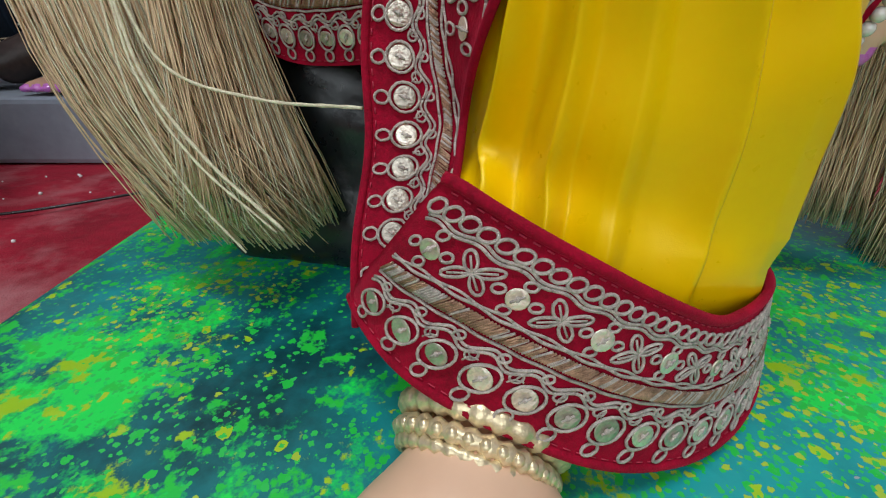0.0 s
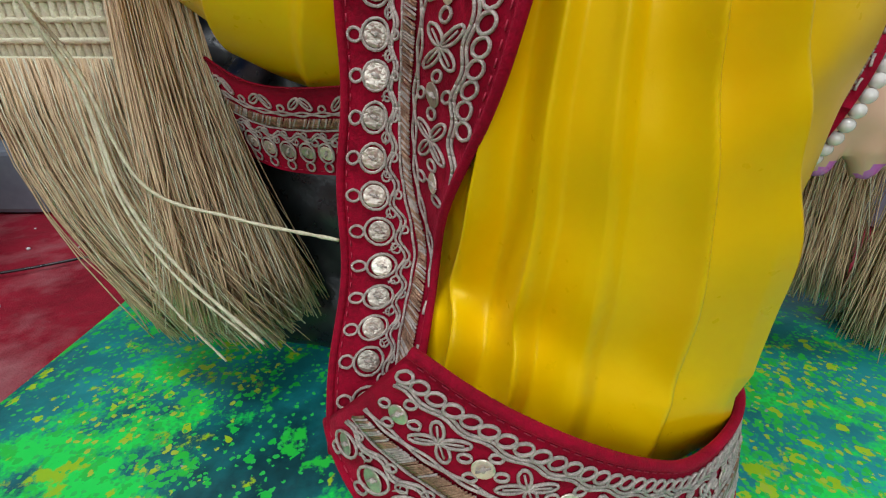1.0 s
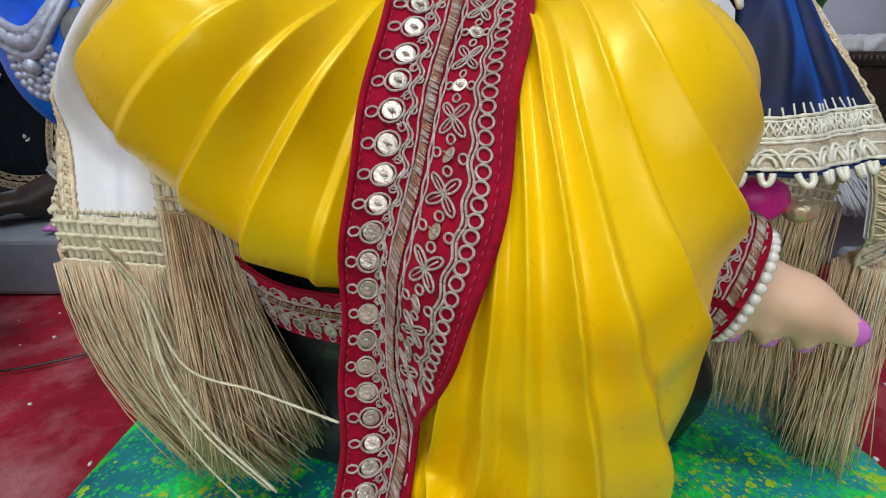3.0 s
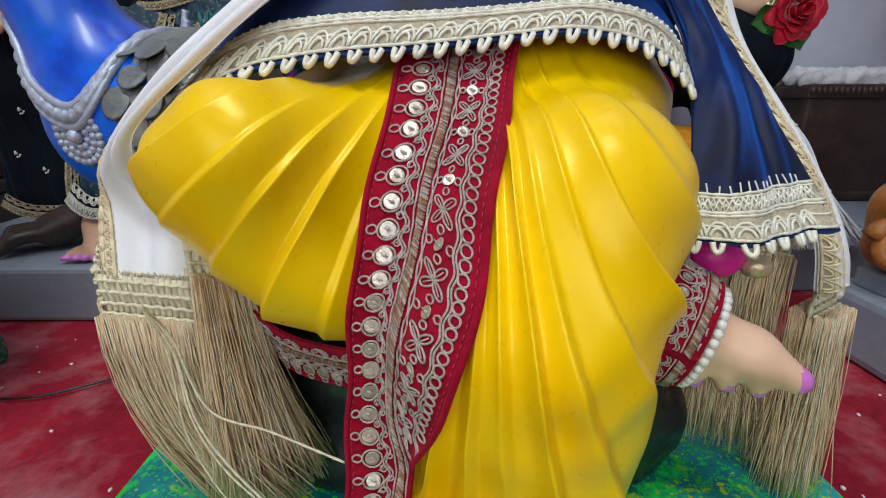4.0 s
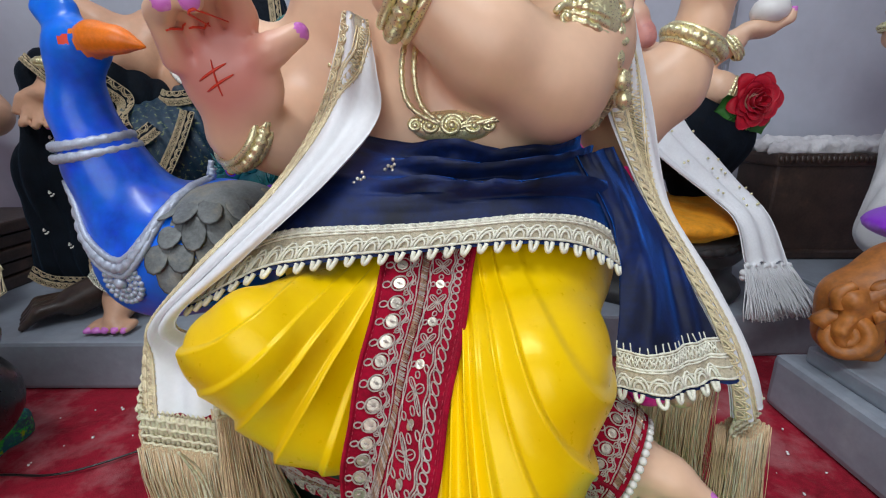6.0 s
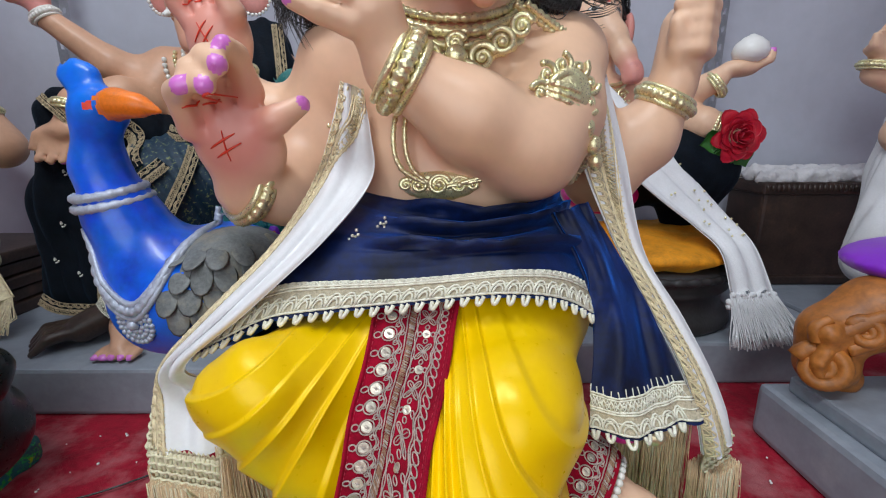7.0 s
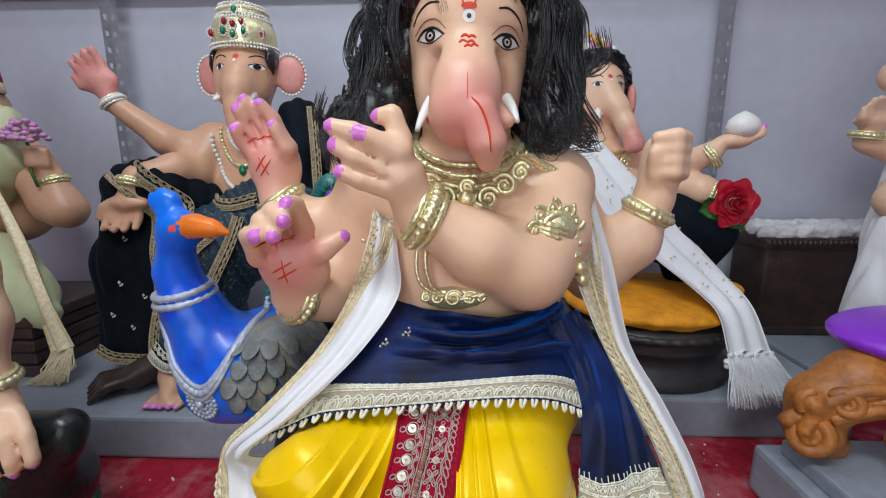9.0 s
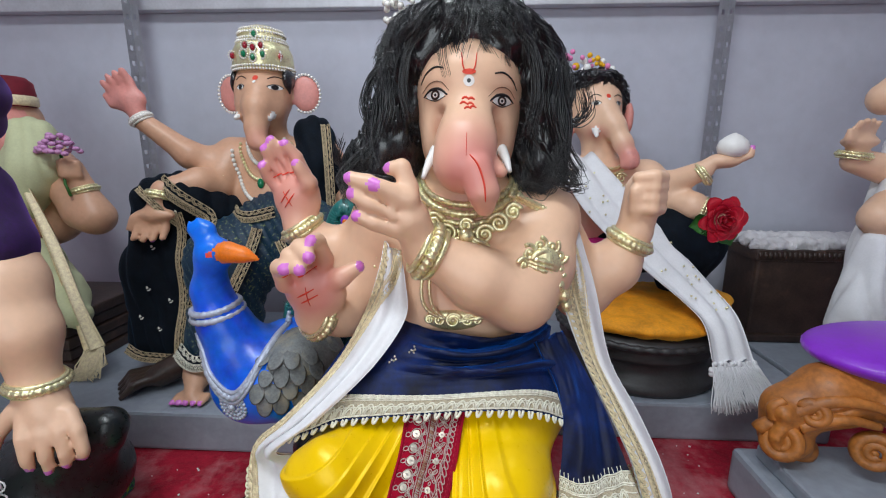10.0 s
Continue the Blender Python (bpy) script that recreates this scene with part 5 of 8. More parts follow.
def shawl_side(outer, inner, lace_on_outer, lace_wide, rows=70, taper=(1, 1, 1)):
    o, i_ = smooth_path(outer, rows), smooth_path(inner, rows)
    m = 24
    p = np.zeros((rows, m, 3))
    for j in range(m):
        t = j / (m - 1)
        q = o * (1 - t) + i_ * t
        s = np.linspace(0, 1, rows)
        q[:, 1] += 0.007 * np.sin(t * 11 + s * 3) * np.sin(np.pi * t) - 0.012 * np.sin(np.pi * t)
        p[:, j] = q
    v, f = sheet(p, 0.0025)
    mesh_ob("cloth", v, f, WHITE, shawl)
    g = p if lace_on_outer else p[:, ::-1]
    cols = 8
    sub = np.zeros((rows, cols, 3))
    for r in range(rows):
        d = np.linalg.norm(g[r, -1] - g[r, 0]) + 1e-6
        fr = np.clip(np.linspace(0, lace_wide * np.interp(r / rows, np.linspace(0, 1, len(taper)), taper) / d, cols), 0, 1) * (m - 1)
        for c in range(3):
            sub[r, :, c] = np.interp(fr, np.arange(m), g[r, :, c])
    rb = Ribbon(sub, lace_wide)
    if rb.n[rows // 2, 3, 1] > 0:
        rb.n = -rb.n
    lace(rb, shawl, False, 0.0, lace_wide, "gold_lace", GOLD_CLOTH, "gold and silver woven lace", 0.9)
    return p


L_OUT = [(-0.040, 0.365, 0.590), (-0.046, 0.352, 0.555), (-0.065, 0.335, 0.495), (-0.094, 0.296, 0.442), (-0.150, 0.268, 0.384), (-0.200, 0.284, 0.335), (-0.212, 0.278, 0.302), (-0.206, 0.258, 0.262)]
L_IN = [(-0.018, 0.350, 0.580), (-0.010, 0.338, 0.540), (-0.006, 0.312, 0.500), (-0.038, 0.268, 0.456), (-0.096, 0.240, 0.404), (-0.158, 0.244, 0.350), (-0.146, 0.282, 0.310), (-0.134, 0.262, 0.262)]
R_IN = [(0.196, 0.385, 0.560), (0.205, 0.380, 0.511), (0.226, 0.350, 0.447), (0.254, 0.322, 0.387), (0.284, 0.292, 0.326), (0.300, 0.278, 0.275), (0.312, 0.280, 0.235)]
R_OUT = [(0.228, 0.398, 0.600), (0.258, 0.402, 0.515), (0.281, 0.385, 0.415), (0.316, 0.355, 0.350), (0.340, 0.330, 0.298), (0.352, 0.315, 0.262), (0.358, 0.310, 0.235)]
shawl_side(L_OUT, L_IN, True, 0.027, taper=(1.3, 1.25, 0.75, 0.45, 0.40, 0.42, 0.55, 0.65, 0.65))
shawl_side(R_OUT, R_IN, False, 0.038)


def fringe(a, b, depth_, header, drop, spread, count, lean=(0, 0), bow=0.02, name="fringe", curl=0.010):
    """A woven head band from a to b and a fall of many loose fibres."""
    a, b = np.array(a, float), np.array(b, float)
    s = Soup()
    n = max(int(np.linalg.norm(b - a) / 0.0046), 6)
    side = np.cross(b - a, (0, 0, 1.0))
    side /= np.linalg.norm(side)
    if side[1] > 0:
        side = -side
    for k in range(n):
        o = a + (b - a) * (k + 0.5) / n
        path = [o + side * 0.0012 * math.sin(q * 6) - np.array([0, 0, header]) * q for q in np.linspace(0, 1, 8)]
        s.add(*tube(path, 0.0021, 6))
        s.add(*tube([o + np.array([-0.0015, 0, 0.001]), o + np.array([0, 0, 0.004]), o + np.array([0.0015, 0, 0.001])], 0.0009, 5))
    for q in (0.1, 0.38, 0.66, 0.92):
        pts = [a + (b - a) * t - np.array([0, 0, header * q]) + side * (0.0026 + 0.0010 * math.sin(t * n * math.pi)) for t in np.linspace(-0.01, 1.01, n * 2)]
        s.add(*tube(pts, 0.0014, 5))
    s.ob("woven_band", [JUTE_TOP], shawl)
    s = Soup()
    r = random.Random(len(name) + count)
    for k in range(count):
        t = r.random()
        c = abs(r.gauss(0, 1))
        top = a + (b - a) * t + side * r.uniform(-depth_, depth_) * 0.5 - np.array([0, 0, header * 0.9])
        ln = drop * (1 - 0.10 * c * r.random())
        q = np.linspace(0, 1, 7)
        u = (b - a) / np.linalg.norm(b - a)
        sx = (t - 0.5) * spread + lean[0] + r.gauss(0, 0.004)
        sy = lean[1] + r.gauss(0, depth_ * 0.35)
        wig = r.uniform(-1, 1) * curl
        pts = top + np.outer(q ** 1.4, u * ((t - 0.5) * spread + r.gauss(0, 0.005))) + np.outer(q ** 1.2, np.array([lean[0], sy, 0])) + np.outer(np.sin(q * np.pi) * bow, -u * 0.4 + side * 0.6) + np.outer(np.sin(q * (2 + 3 * r.random()) + r.random() * 6) * q, u) * wig
        pts[:, 2] -= q * ln
        s.add(*tube(pts, 0.00026 + 0.00026 * r.random(), 3), 0 if r.random() < 0.78 else 1)
    tagged(s.ob(name, [JUTE, JUTE_TOP], shawl, "long loose straw-coloured jute fibres"), kind="stuff")


fringe((-0.206, 0.252, 0.264), (-0.136, 0.238, 0.264), 0.022, 0.030, 0.150, -0.005, 2300, (0.056, 0.0), 0.014)
fringe((-0.138, 0.240, 0.298), (-0.112, 0.262, 0.288), 0.024, 0.032, 0.165, 0.03, 1500, (0.026, -0.01), 0.006)
fringe((-0.220, 0.290, 0.290), (-0.207, 0.254, 0.268), 0.012, 0.030, 0.150, 0.01, 420, (0.040, 0.0), 0.006)
fringe((0.318, 0.285, 0.240), (0.358, 0.308, 0.240), 0.030, 0.030, 0.170, 0.01, 1000, (0.004, 0.0), 0.004)
fringe((0.255, 0.345, 0.288), (0.320, 0.320, 0.278), 0.030, 0.030, 0.195, 0.01, 800, (0.0, 0.0), 0.004)


def loose_cords():
    for pts, r in (([(-0.143, 0.232, 0.235), (-0.125, 0.226, 0.185), (-0.085, 0.222, 0.170), (-0.032, 0.196, 0.170)], 0.0008),
                   ([(-0.142, 0.230, 0.225), (-0.132, 0.222, 0.180), (-0.110, 0.215, 0.145), (-0.075, 0.205, 0.112)], 0.0009),
                   ([(-0.144, 0.232, 0.225), (-0.136, 0.224, 0.180), (-0.116, 0.217, 0.143), (-0.080, 0.208, 0.110)], 0.0007),
                   ([(-0.146, 0.230, 0.225), (-0.140, 0.222, 0.170), (-0.122, 0.215, 0.130), (-0.098, 0.210, 0.098)], 0.0006)):
        p = smooth_path([(-0.150, 0.222, 0.262), *pts], 60)
        p[:, 1] -= 0.014
        mesh_ob("loose_cord", *tube(p, r + 0.00015 * np.sin(np.arange(60) * 2.0), 6), JUTE_TOP, shawl, "loose white twisted cord")


loose_cords()


# ---- jewellery of the main statue ----
def frame_of(ax):
    ax = np.array(ax, float)
    ax /= np.linalg.norm(ax)
    u = np.cross(ax, (0, 0, 1.0) if abs(ax[2]) < 0.9 else (0, 1.0, 0))
    u /= np.linalg.norm(u)
    return ax, u, np.cross(u, ax)


def bangle(c, ax, r, m=None, label="moulded gold bangle on the statue's wrist", thick=0.0055, wide=0.010, group="statue bangles"):
    """A ribbed bangle between two plain rims."""
    m = m or GOLD
    c = np.array(c, float)
    ax, u, w = frame_of(ax)
    t = thing("bangle", c, label, "bangle", group)
    a = np.linspace(0, 2 * np.pi, 96, endpoint=False)
    ring = np.cos(a)[:, None] * u + np.sin(a)[:, None] * w
    mesh_ob("band", *tube(c + (r + 0.0005) * ring, thick + 0.0011 * np.cos(a * 26), 10, True), m, t)
    for s in (-1, 1):
        mesh_ob("rim", *tube(c + ax * wide * 0.75 * s + (r - 0.001) * ring, thick * 0.62, 8, True), m, t)
    return t


bangle((0.024, 0.304, 0.590), (-0.065, -0.012, 0.035), 0.031, thick=0.0068, wide=0.014)
bangle((-0.134, 0.350, 0.489), (-0.08, -0.10, 0.05), 0.033)
bangle((-0.180, 0.435, 0.596), (-0.07, -0.02, 0.12), 0.030)
bangle((0.319, 0.453, 0.578), (0.08, -0.02, 0.18), 0.031)


def curl_relief(s, c, u, w, n, r, turns=1.6, thick=0.0028, flip=1):
    """A scroll in the plane of u and w."""
    a = np.linspace(0.3, turns * 2 * np.pi, 40)
    k = (1 - a / (turns * 2 * np.pi) * 0.8)
    pts = np.array(c) + r * k[:, None] * (np.cos(a)[:, None] * u * flip + np.sin(a)[:, None] * w) + n * 0.001
    s.add(*tube(pts, thick * (0.5 + 0.5 * k), 7))


def necklace():
    t = thing("necklace", (0.07, 0.34, 0.56), "broad moulded gold necklace with scrollwork on the statue's chest", "necklace")
    a = np.linspace(-2.0, 2.0, 90)

    def arc(rx, ry, z0, drop, y0):
        return np.stack([0.070 + rx * np.sin(a), y0 - ry * np.cos(a), z0 - drop * np.cos(a)], 1)
    for k, (rx, ry, z0, drop, thick) in enumerate(((0.063, 0.060, 0.676, 0.034, 0.0040), (0.069, 0.063, 0.673, 0.043, 0.0052), (0.076, 0.064, 0.668, 0.050, 0.0040), (0.083, 0.064, 0.662, 0.055, 0.0054))):
        mesh_ob("strand", *tube(arc(rx, ry, z0, drop, 0.408), thick + 0.0009 * np.cos(np.arange(90) * 2.1), 8), GOLD, t)
    s = Soup()
    n, u, w = np.array([0, -1.0, 0.2]), np.array([1.0, 0, 0]), np.array([0, 0.2, 1.0])
    for x, z, r, fl in ((0.046, 0.606, 0.013, -1), (0.094, 0.606, 0.013, 1), (0.028, 0.620, 0.013, 1), (0.112, 0.620, 0.013, -1), (0.010, 0.634, 0.011, -1), (0.130, 0.634, 0.011, 1), (0.048, 0.586, 0.010, 1), (0.092, 0.586, 0.010, -1), (0.070, 0.618, 0.009, 1)):
        y = 0.408 - 0.068 * math.sqrt(max(1 - ((x - 0.07) / 0.11) ** 2, 0.1)) - 0.006
        curl_relief(s, (x, y, z), u, w, n, r, 1.7, 0.0034, fl)
        s.add(*ball((x, y - 0.001, z), r * 0.34, 6, 10))
    for k in range(9):
        q = (k - 4) / 4
        a_ = 1.15 * q
        p = smooth_path([(0.070, 0.330, 0.606), (0.070 + 0.016 * math.sin(a_), 0.327, 0.606 - 0.016 * math.cos(a_)), (0.070 + 0.027 * math.sin(a_), 0.332, 0.606 - 0.028 * math.cos(a_))], 10)
        s.add(*tube(p, np.linspace(0.0024, 0.0044, 10), 7))
        s.add(*ball(p[-1], 0.0044, 5, 8))
    s.add(*ball((0.070, 0.325, 0.606), (0.010, 0.008, 0.010), 8, 12))
    s.ob("pendant", [GOLD], t)
    for x0, x1 in ((0.026, 0.014), (0.034, 0.024), (0.100, 0.106), (0.112, 0.120)):
        p = smooth_path([(x0, 0.338, 0.585), (x1, 0.328, 0.545), (x1 + 0.006, 0.324, 0.510), (0.055, 0.326, 0.490)], 40)
        p[:, 1] -= 0.004
        mesh_ob("chain", *tube(p, 0.0024 + 0.0006 * np.cos(np.arange(40) * 2.4), 7), GOLD, t)
    for dx in (0, 0.010):
        p = smooth_path([(0.125 + dx, 0.352, 0.655), (0.155 + dx, 0.366, 0.640), (0.182, 0.372, 0.622 + dx)], 30)
        mesh_ob("chain", *tube(p, 0.0034 + 0.0010 * np.cos(np.arange(30) * 2.0), 7), GOLD, t)


necklace()


def armlet(c, n, r, label, name="armlet"):
    """A scrolled plate on the upper arm with a cord round it."""
    t = thing(name, c, label, "armlet")
    n, u, w = frame_of(n)
    s = Soup()
    curl_relief(s, c, u, w, n, r * 0.62, 1.8, 0.0042)
    for k in range(9):
        q = 2 * np.pi * k / 9
        o = np.array(c) + r * 0.85 * (math.cos(q) * u + math.sin(q) * w)
        curl_relief(s, o - n * 0.002, u * math.cos(q) + w * math.sin(q), w * math.cos(q) - u * math.sin(q), n, r * 0.36, 1.3, 0.0030)
        s.add(*ball(o, 0.0036, 5, 8))
    s.add(*ball(np.array(c) - n * 0.002, (r * 0.8, 0.006, r * 0.8) if abs(n[1]) > 0.7 else r * 0.5, 8, 14))
    s.ob("plate", [GOLD], t)
    return t


am = armlet((0.166, 0.312, 0.574), (0.25, -0.95, 0.1), 0.028, "scrolled gold armlet plate on the statue's crossed arm")
for k in (-1, 0, 1):
    p = smooth_path([(0.140, 0.312, 0.580 + 0.004 * k), (0.166, 0.308, 0.572 + 0.006 * k), (0.197, 0.330, 0.560 + 0.008 * k), (0.205, 0.362, 0.556 + 0.008 * k)], 30)
    mesh_ob("cord", *tube(p, 0.0038 + 0.0008 * np.cos(np.arange(30) * 2.0), 7), GOLD, am)
for q, (px, py, pz) in enumerate(((0.188, 0.318, 0.545), (0.196, 0.322, 0.530), (0.201, 0.328, 0.515))):
    mesh_ob("drop", *ball((px, py, pz), (0.007, 0.006, 0.009), 7, 10), GOLD, am)
am2 = armlet((-0.078, 0.392, 0.560), (-0.35, -0.9, 0.1), 0.020, "scrolled gold armlet plate on the statue's lowered arm")


def buckle():
    t = thing("belt_buckle", (0.055, 0.322, 0.488), "oval scrolled gold ornament on the statue's belly", "ornament")
    s = Soup()
    n, u, w = np.array([0, -0.9, 0.3]), np.array([1.0, 0, 0]), np.array([0, 0.3, 0.9])
    for x, r, fl in ((0.055, 0.011, 1), (0.036, 0.009, -1), (0.074, 0.009, 1), (0.024, 0.006, 1), (0.086, 0.006, -1)):
        curl_relief(s, (x, 0.321 + abs(x - 0.055) * 0.1, 0.494), u, w, n, r, 1.6, 0.0028, fl)
        s.add(*ball((x, 0.321, 0.494), r * 0.4, 6, 8))
    s.add(*ball((0.055, 0.326, 0.493), (0.036, 0.006, 0.014), 8, 16))
    s.ob("plate", [GOLD], t)


buckle()

# gold-laced cloth end that shows beside the crossed arm
for nm, pts in (("bunched_lace", [(0.150, 0.345, 0.492), (0.175, 0.350, 0.504), (0.205, 0.375, 0.508)]),):
    pp = smooth_path(pts, 24)
    g = np.zeros((24, 7, 3))
    for j in range(7):
        off = (j / 6 - 0.5) * 0.045
        d = np.array([0.2, -0.5, 0.8]) if pts[0][0] > 0 else np.array([0.8, -0.5, 0.1])
        g[:, j] = pp + off * d + 0.004 * np.sin(np.arange(24)[:, None] * 0.9 + j) * np.array([0, 1, 0.4])
    rb = Ribbon(g, 0.045)
    if rb.n[12, 3, 1] > 0:
        rb.n = -rb.n
    lace(rb, shawl, False, 0, 0.045, nm, GOLD_CLOTH, "bunched gold lace", 0.8)


# ---- wig ----
def wig(centre_pts, lock_count, name, label, seeds, box_lo, box_hi, h, lock_r=0.0016, length=0.10, extra=()):
    fd = Field(box_lo, box_hi, h)
    for c, r in centre_pts:
        fd.egg(c, r, k=0.02)
    t = thing(name, ((box_lo[0] + box_hi[0]) / 2, (box_lo[1] + box_hi[1]) / 2, box_lo[2]), label, "wig")

    def wave(v, n):
        w = np.array([noise.fractal(Vector((p[0] * 30, p[1] * 30, p[2] * 16)), 1.0, 2.0, 3) for p in v])
        return v + n * (0.010 * w)[:, None]
    field_ob("hair_mass", fd, [HAIR], t, shape=wave, smooth_times=1)
    v, f = fd.surface()
    nn = normals_of(v, f)
    r = random.Random(seeds)
    s = Soup()
    ok = np.flatnonzero(nn[:, 1] < 0.45)
    mid_x = (box_lo[0] + box_hi[0]) / 2
    for k in range(lock_count):
        i = int(ok[r.randrange(len(ok))])
        p, n = v[i].copy(), nn[i]
        out = np.sign(p[0] - mid_x) * min(1, abs(p[0] - mid_x) / 0.05)
        ln = length * r.uniform(0.5, 1.1)
        low = 0.35 + 0.65 * np.clip((p[2] - box_lo[2]) / (box_hi[2] - box_lo[2]), 0, 1)
        ph, turns, amp = r.uniform(0, 6.28), r.uniform(4, 7.5), r.uniform(0.004, 0.011)
        side = np.cross(n, (0, 0, 1.0))
        side /= np.linalg.norm(side) + 1e-9
        down = np.array([out * (0.9 if p[2] > box_hi[2] - 0.09 else 0.15), -0.1, -1.0])
        down -= n * n.dot(down) * 0.97
        down /= np.linalg.norm(down) + 1e-9
        q = np.linspace(0, 1, 15)
        for strand in range(7):
            o = side * r.uniform(-0.007, 0.007) + n * r.uniform(-0.002, 0.002)
            lift = 0.001 + 0.004 * np.sin(q * turns + ph) + 0.006 * q ** 3 * r.uniform(-0.5, 1.3) / low * 0.5
            pts = p + o + np.outer(q * ln, down) + np.outer(np.cos(q * turns + ph) * amp * (0.3 + q), side) + np.outer(lift - 0.9 * (q * ln) ** 2 / 0.16, n)
            s.add(*tube(pts, lock_r * (1.0 - 0.8 * q ** 2) * r.uniform(0.25, 0.5), 4))
    for a_, turns in extra:
        for strand in range(26):
            j = np.array([r.gauss(0, 0.0042) for _ in range(3)])
            pts = smooth_path([np.array(z) + j * (0.7 + 0.15 * i) for i, z in enumerate(a_)], 24)
            s.add(*tube(pts, lock_r * 0.65 * np.linspace(1, 0.25, 24), 5))
    tagged(s.ob("curl_layer", [HAIR], t), kind="stuff")
    return t


wig([((0.072, 0.430, 0.845), (0.098, 0.085, 0.062)), ((0.060, 0.375, 0.866), (0.055, 0.035, 0.026)), ((0.115, 0.385, 0.850), (0.035, 0.040, 0.034)), ((-0.012, 0.425, 0.800), (0.040, 0.060, 0.070)), ((-0.030, 0.425, 0.735), (0.042, 0.055, 0.062)), ((-0.050, 0.415, 0.695), (0.048, 0.045, 0.042)),
     ((0.158, 0.425, 0.800), (0.040, 0.060, 0.070)), ((0.170, 0.425, 0.735), (0.040, 0.055, 0.065)), ((0.165, 0.420, 0.690), (0.034, 0.045, 0.034)), ((0.012, 0.415, 0.840), (0.045, 0.06, 0.05)), ((0.07, 0.46, 0.74), (0.10, 0.05, 0.10))],
    850, "curly_wig", "long curly glossy black wig on the statue's head", 3, (-0.14, 0.30, 0.62), (0.27, 0.55, 0.93), 0.006, 0.0016, 0.075,
    [([(-0.04, 0.385, 0.73), (-0.075, 0.375, 0.70), (-0.10, 0.370, 0.67), (-0.085, 0.370, 0.655)], 1), ([(0.03, 0.350, 0.862), (0.0, 0.352, 0.835), (-0.012, 0.352, 0.79), (-0.004, 0.350, 0.75)], 1), ([(0.11, 0.350, 0.862), (0.145, 0.352, 0.83), (0.155, 0.352, 0.78), (0.146, 0.350, 0.73)], 1), ([(0.16, 0.38, 0.72), (0.185, 0.372, 0.69), (0.175, 0.370, 0.66), (0.155, 0.37, 0.665)], 1),
     ([(-0.05, 0.395, 0.70), (-0.085, 0.385, 0.685), (-0.105, 0.380, 0.700), (-0.098, 0.378, 0.725)], 1), ([(0.175, 0.395, 0.76), (0.205, 0.385, 0.745), (0.222, 0.380, 0.760), (0.215, 0.375, 0.785)], 1),
     *[([(0.072 + sx * (0.070 + 0.008 * k), 0.372 + 0.008 * k, 0.850 - 0.012 * k), (0.072 + sx * (0.106 + 0.004 * k), 0.372 + 0.006 * k, 0.815 - 0.014 * k), (0.072 + sx * (0.100 + 0.012 * (k % 3)), 0.366 + 0.006 * k, 0.765 - 0.012 * k), (0.072 + sx * (0.118 + 0.008 * (k % 2)), 0.372, 0.722 - 0.012 * k), (0.072 + sx * (0.100 + 0.022 * ((k + 1) % 3)), 0.372, 0.688 - 0.006 * k), (0.072 + sx * (0.124 + (0.012 if sx < 0 else 0.003) * k), 0.378, 0.684)], 1) for sx in (-1, 1) for k in range(5)],
     *[([(0.05 + 0.02 * k, 0.372, 0.890), (0.03 + 0.030 * k, 0.345, 0.880), (0.005 + 0.042 * k, 0.340, 0.862 - 0.006 * abs(k - 1.5)), (-0.010 + 0.050 * k, 0.352, 0.846)], 1) for k in range(4)],
     ([(-0.02, 0.39, 0.83), (-0.055, 0.385, 0.805), (-0.068, 0.385, 0.765), (-0.050, 0.38, 0.735)], 1), ([(0.165, 0.39, 0.84), (0.195, 0.385, 0.81), (0.200, 0.38, 0.77)], 1)])


def bead_flowers(c, n, name, label, spread, mats_):
    t = thing(name, c, label, "hair ornament")
    r = random.Random(n)
    for k in range(n):
        o = np.array(c) + np.array([r.gauss(0, spread[0]), r.gauss(0, spread[1]), r.gauss(0, spread[2])])
        mesh_ob("bud", *ball(o, r.uniform(0.0030, 0.0046) if len(mats_) == 1 else r.uniform(0.006, 0.012), 6, 8), mats_[k % len(mats_)], t, base=o)


bead_flowers((-0.020, 0.430, 0.885), 95, "bud_garland", "garland of small white buds tucked in the wig", (0.014, 0.010, 0.020), [PEARL])


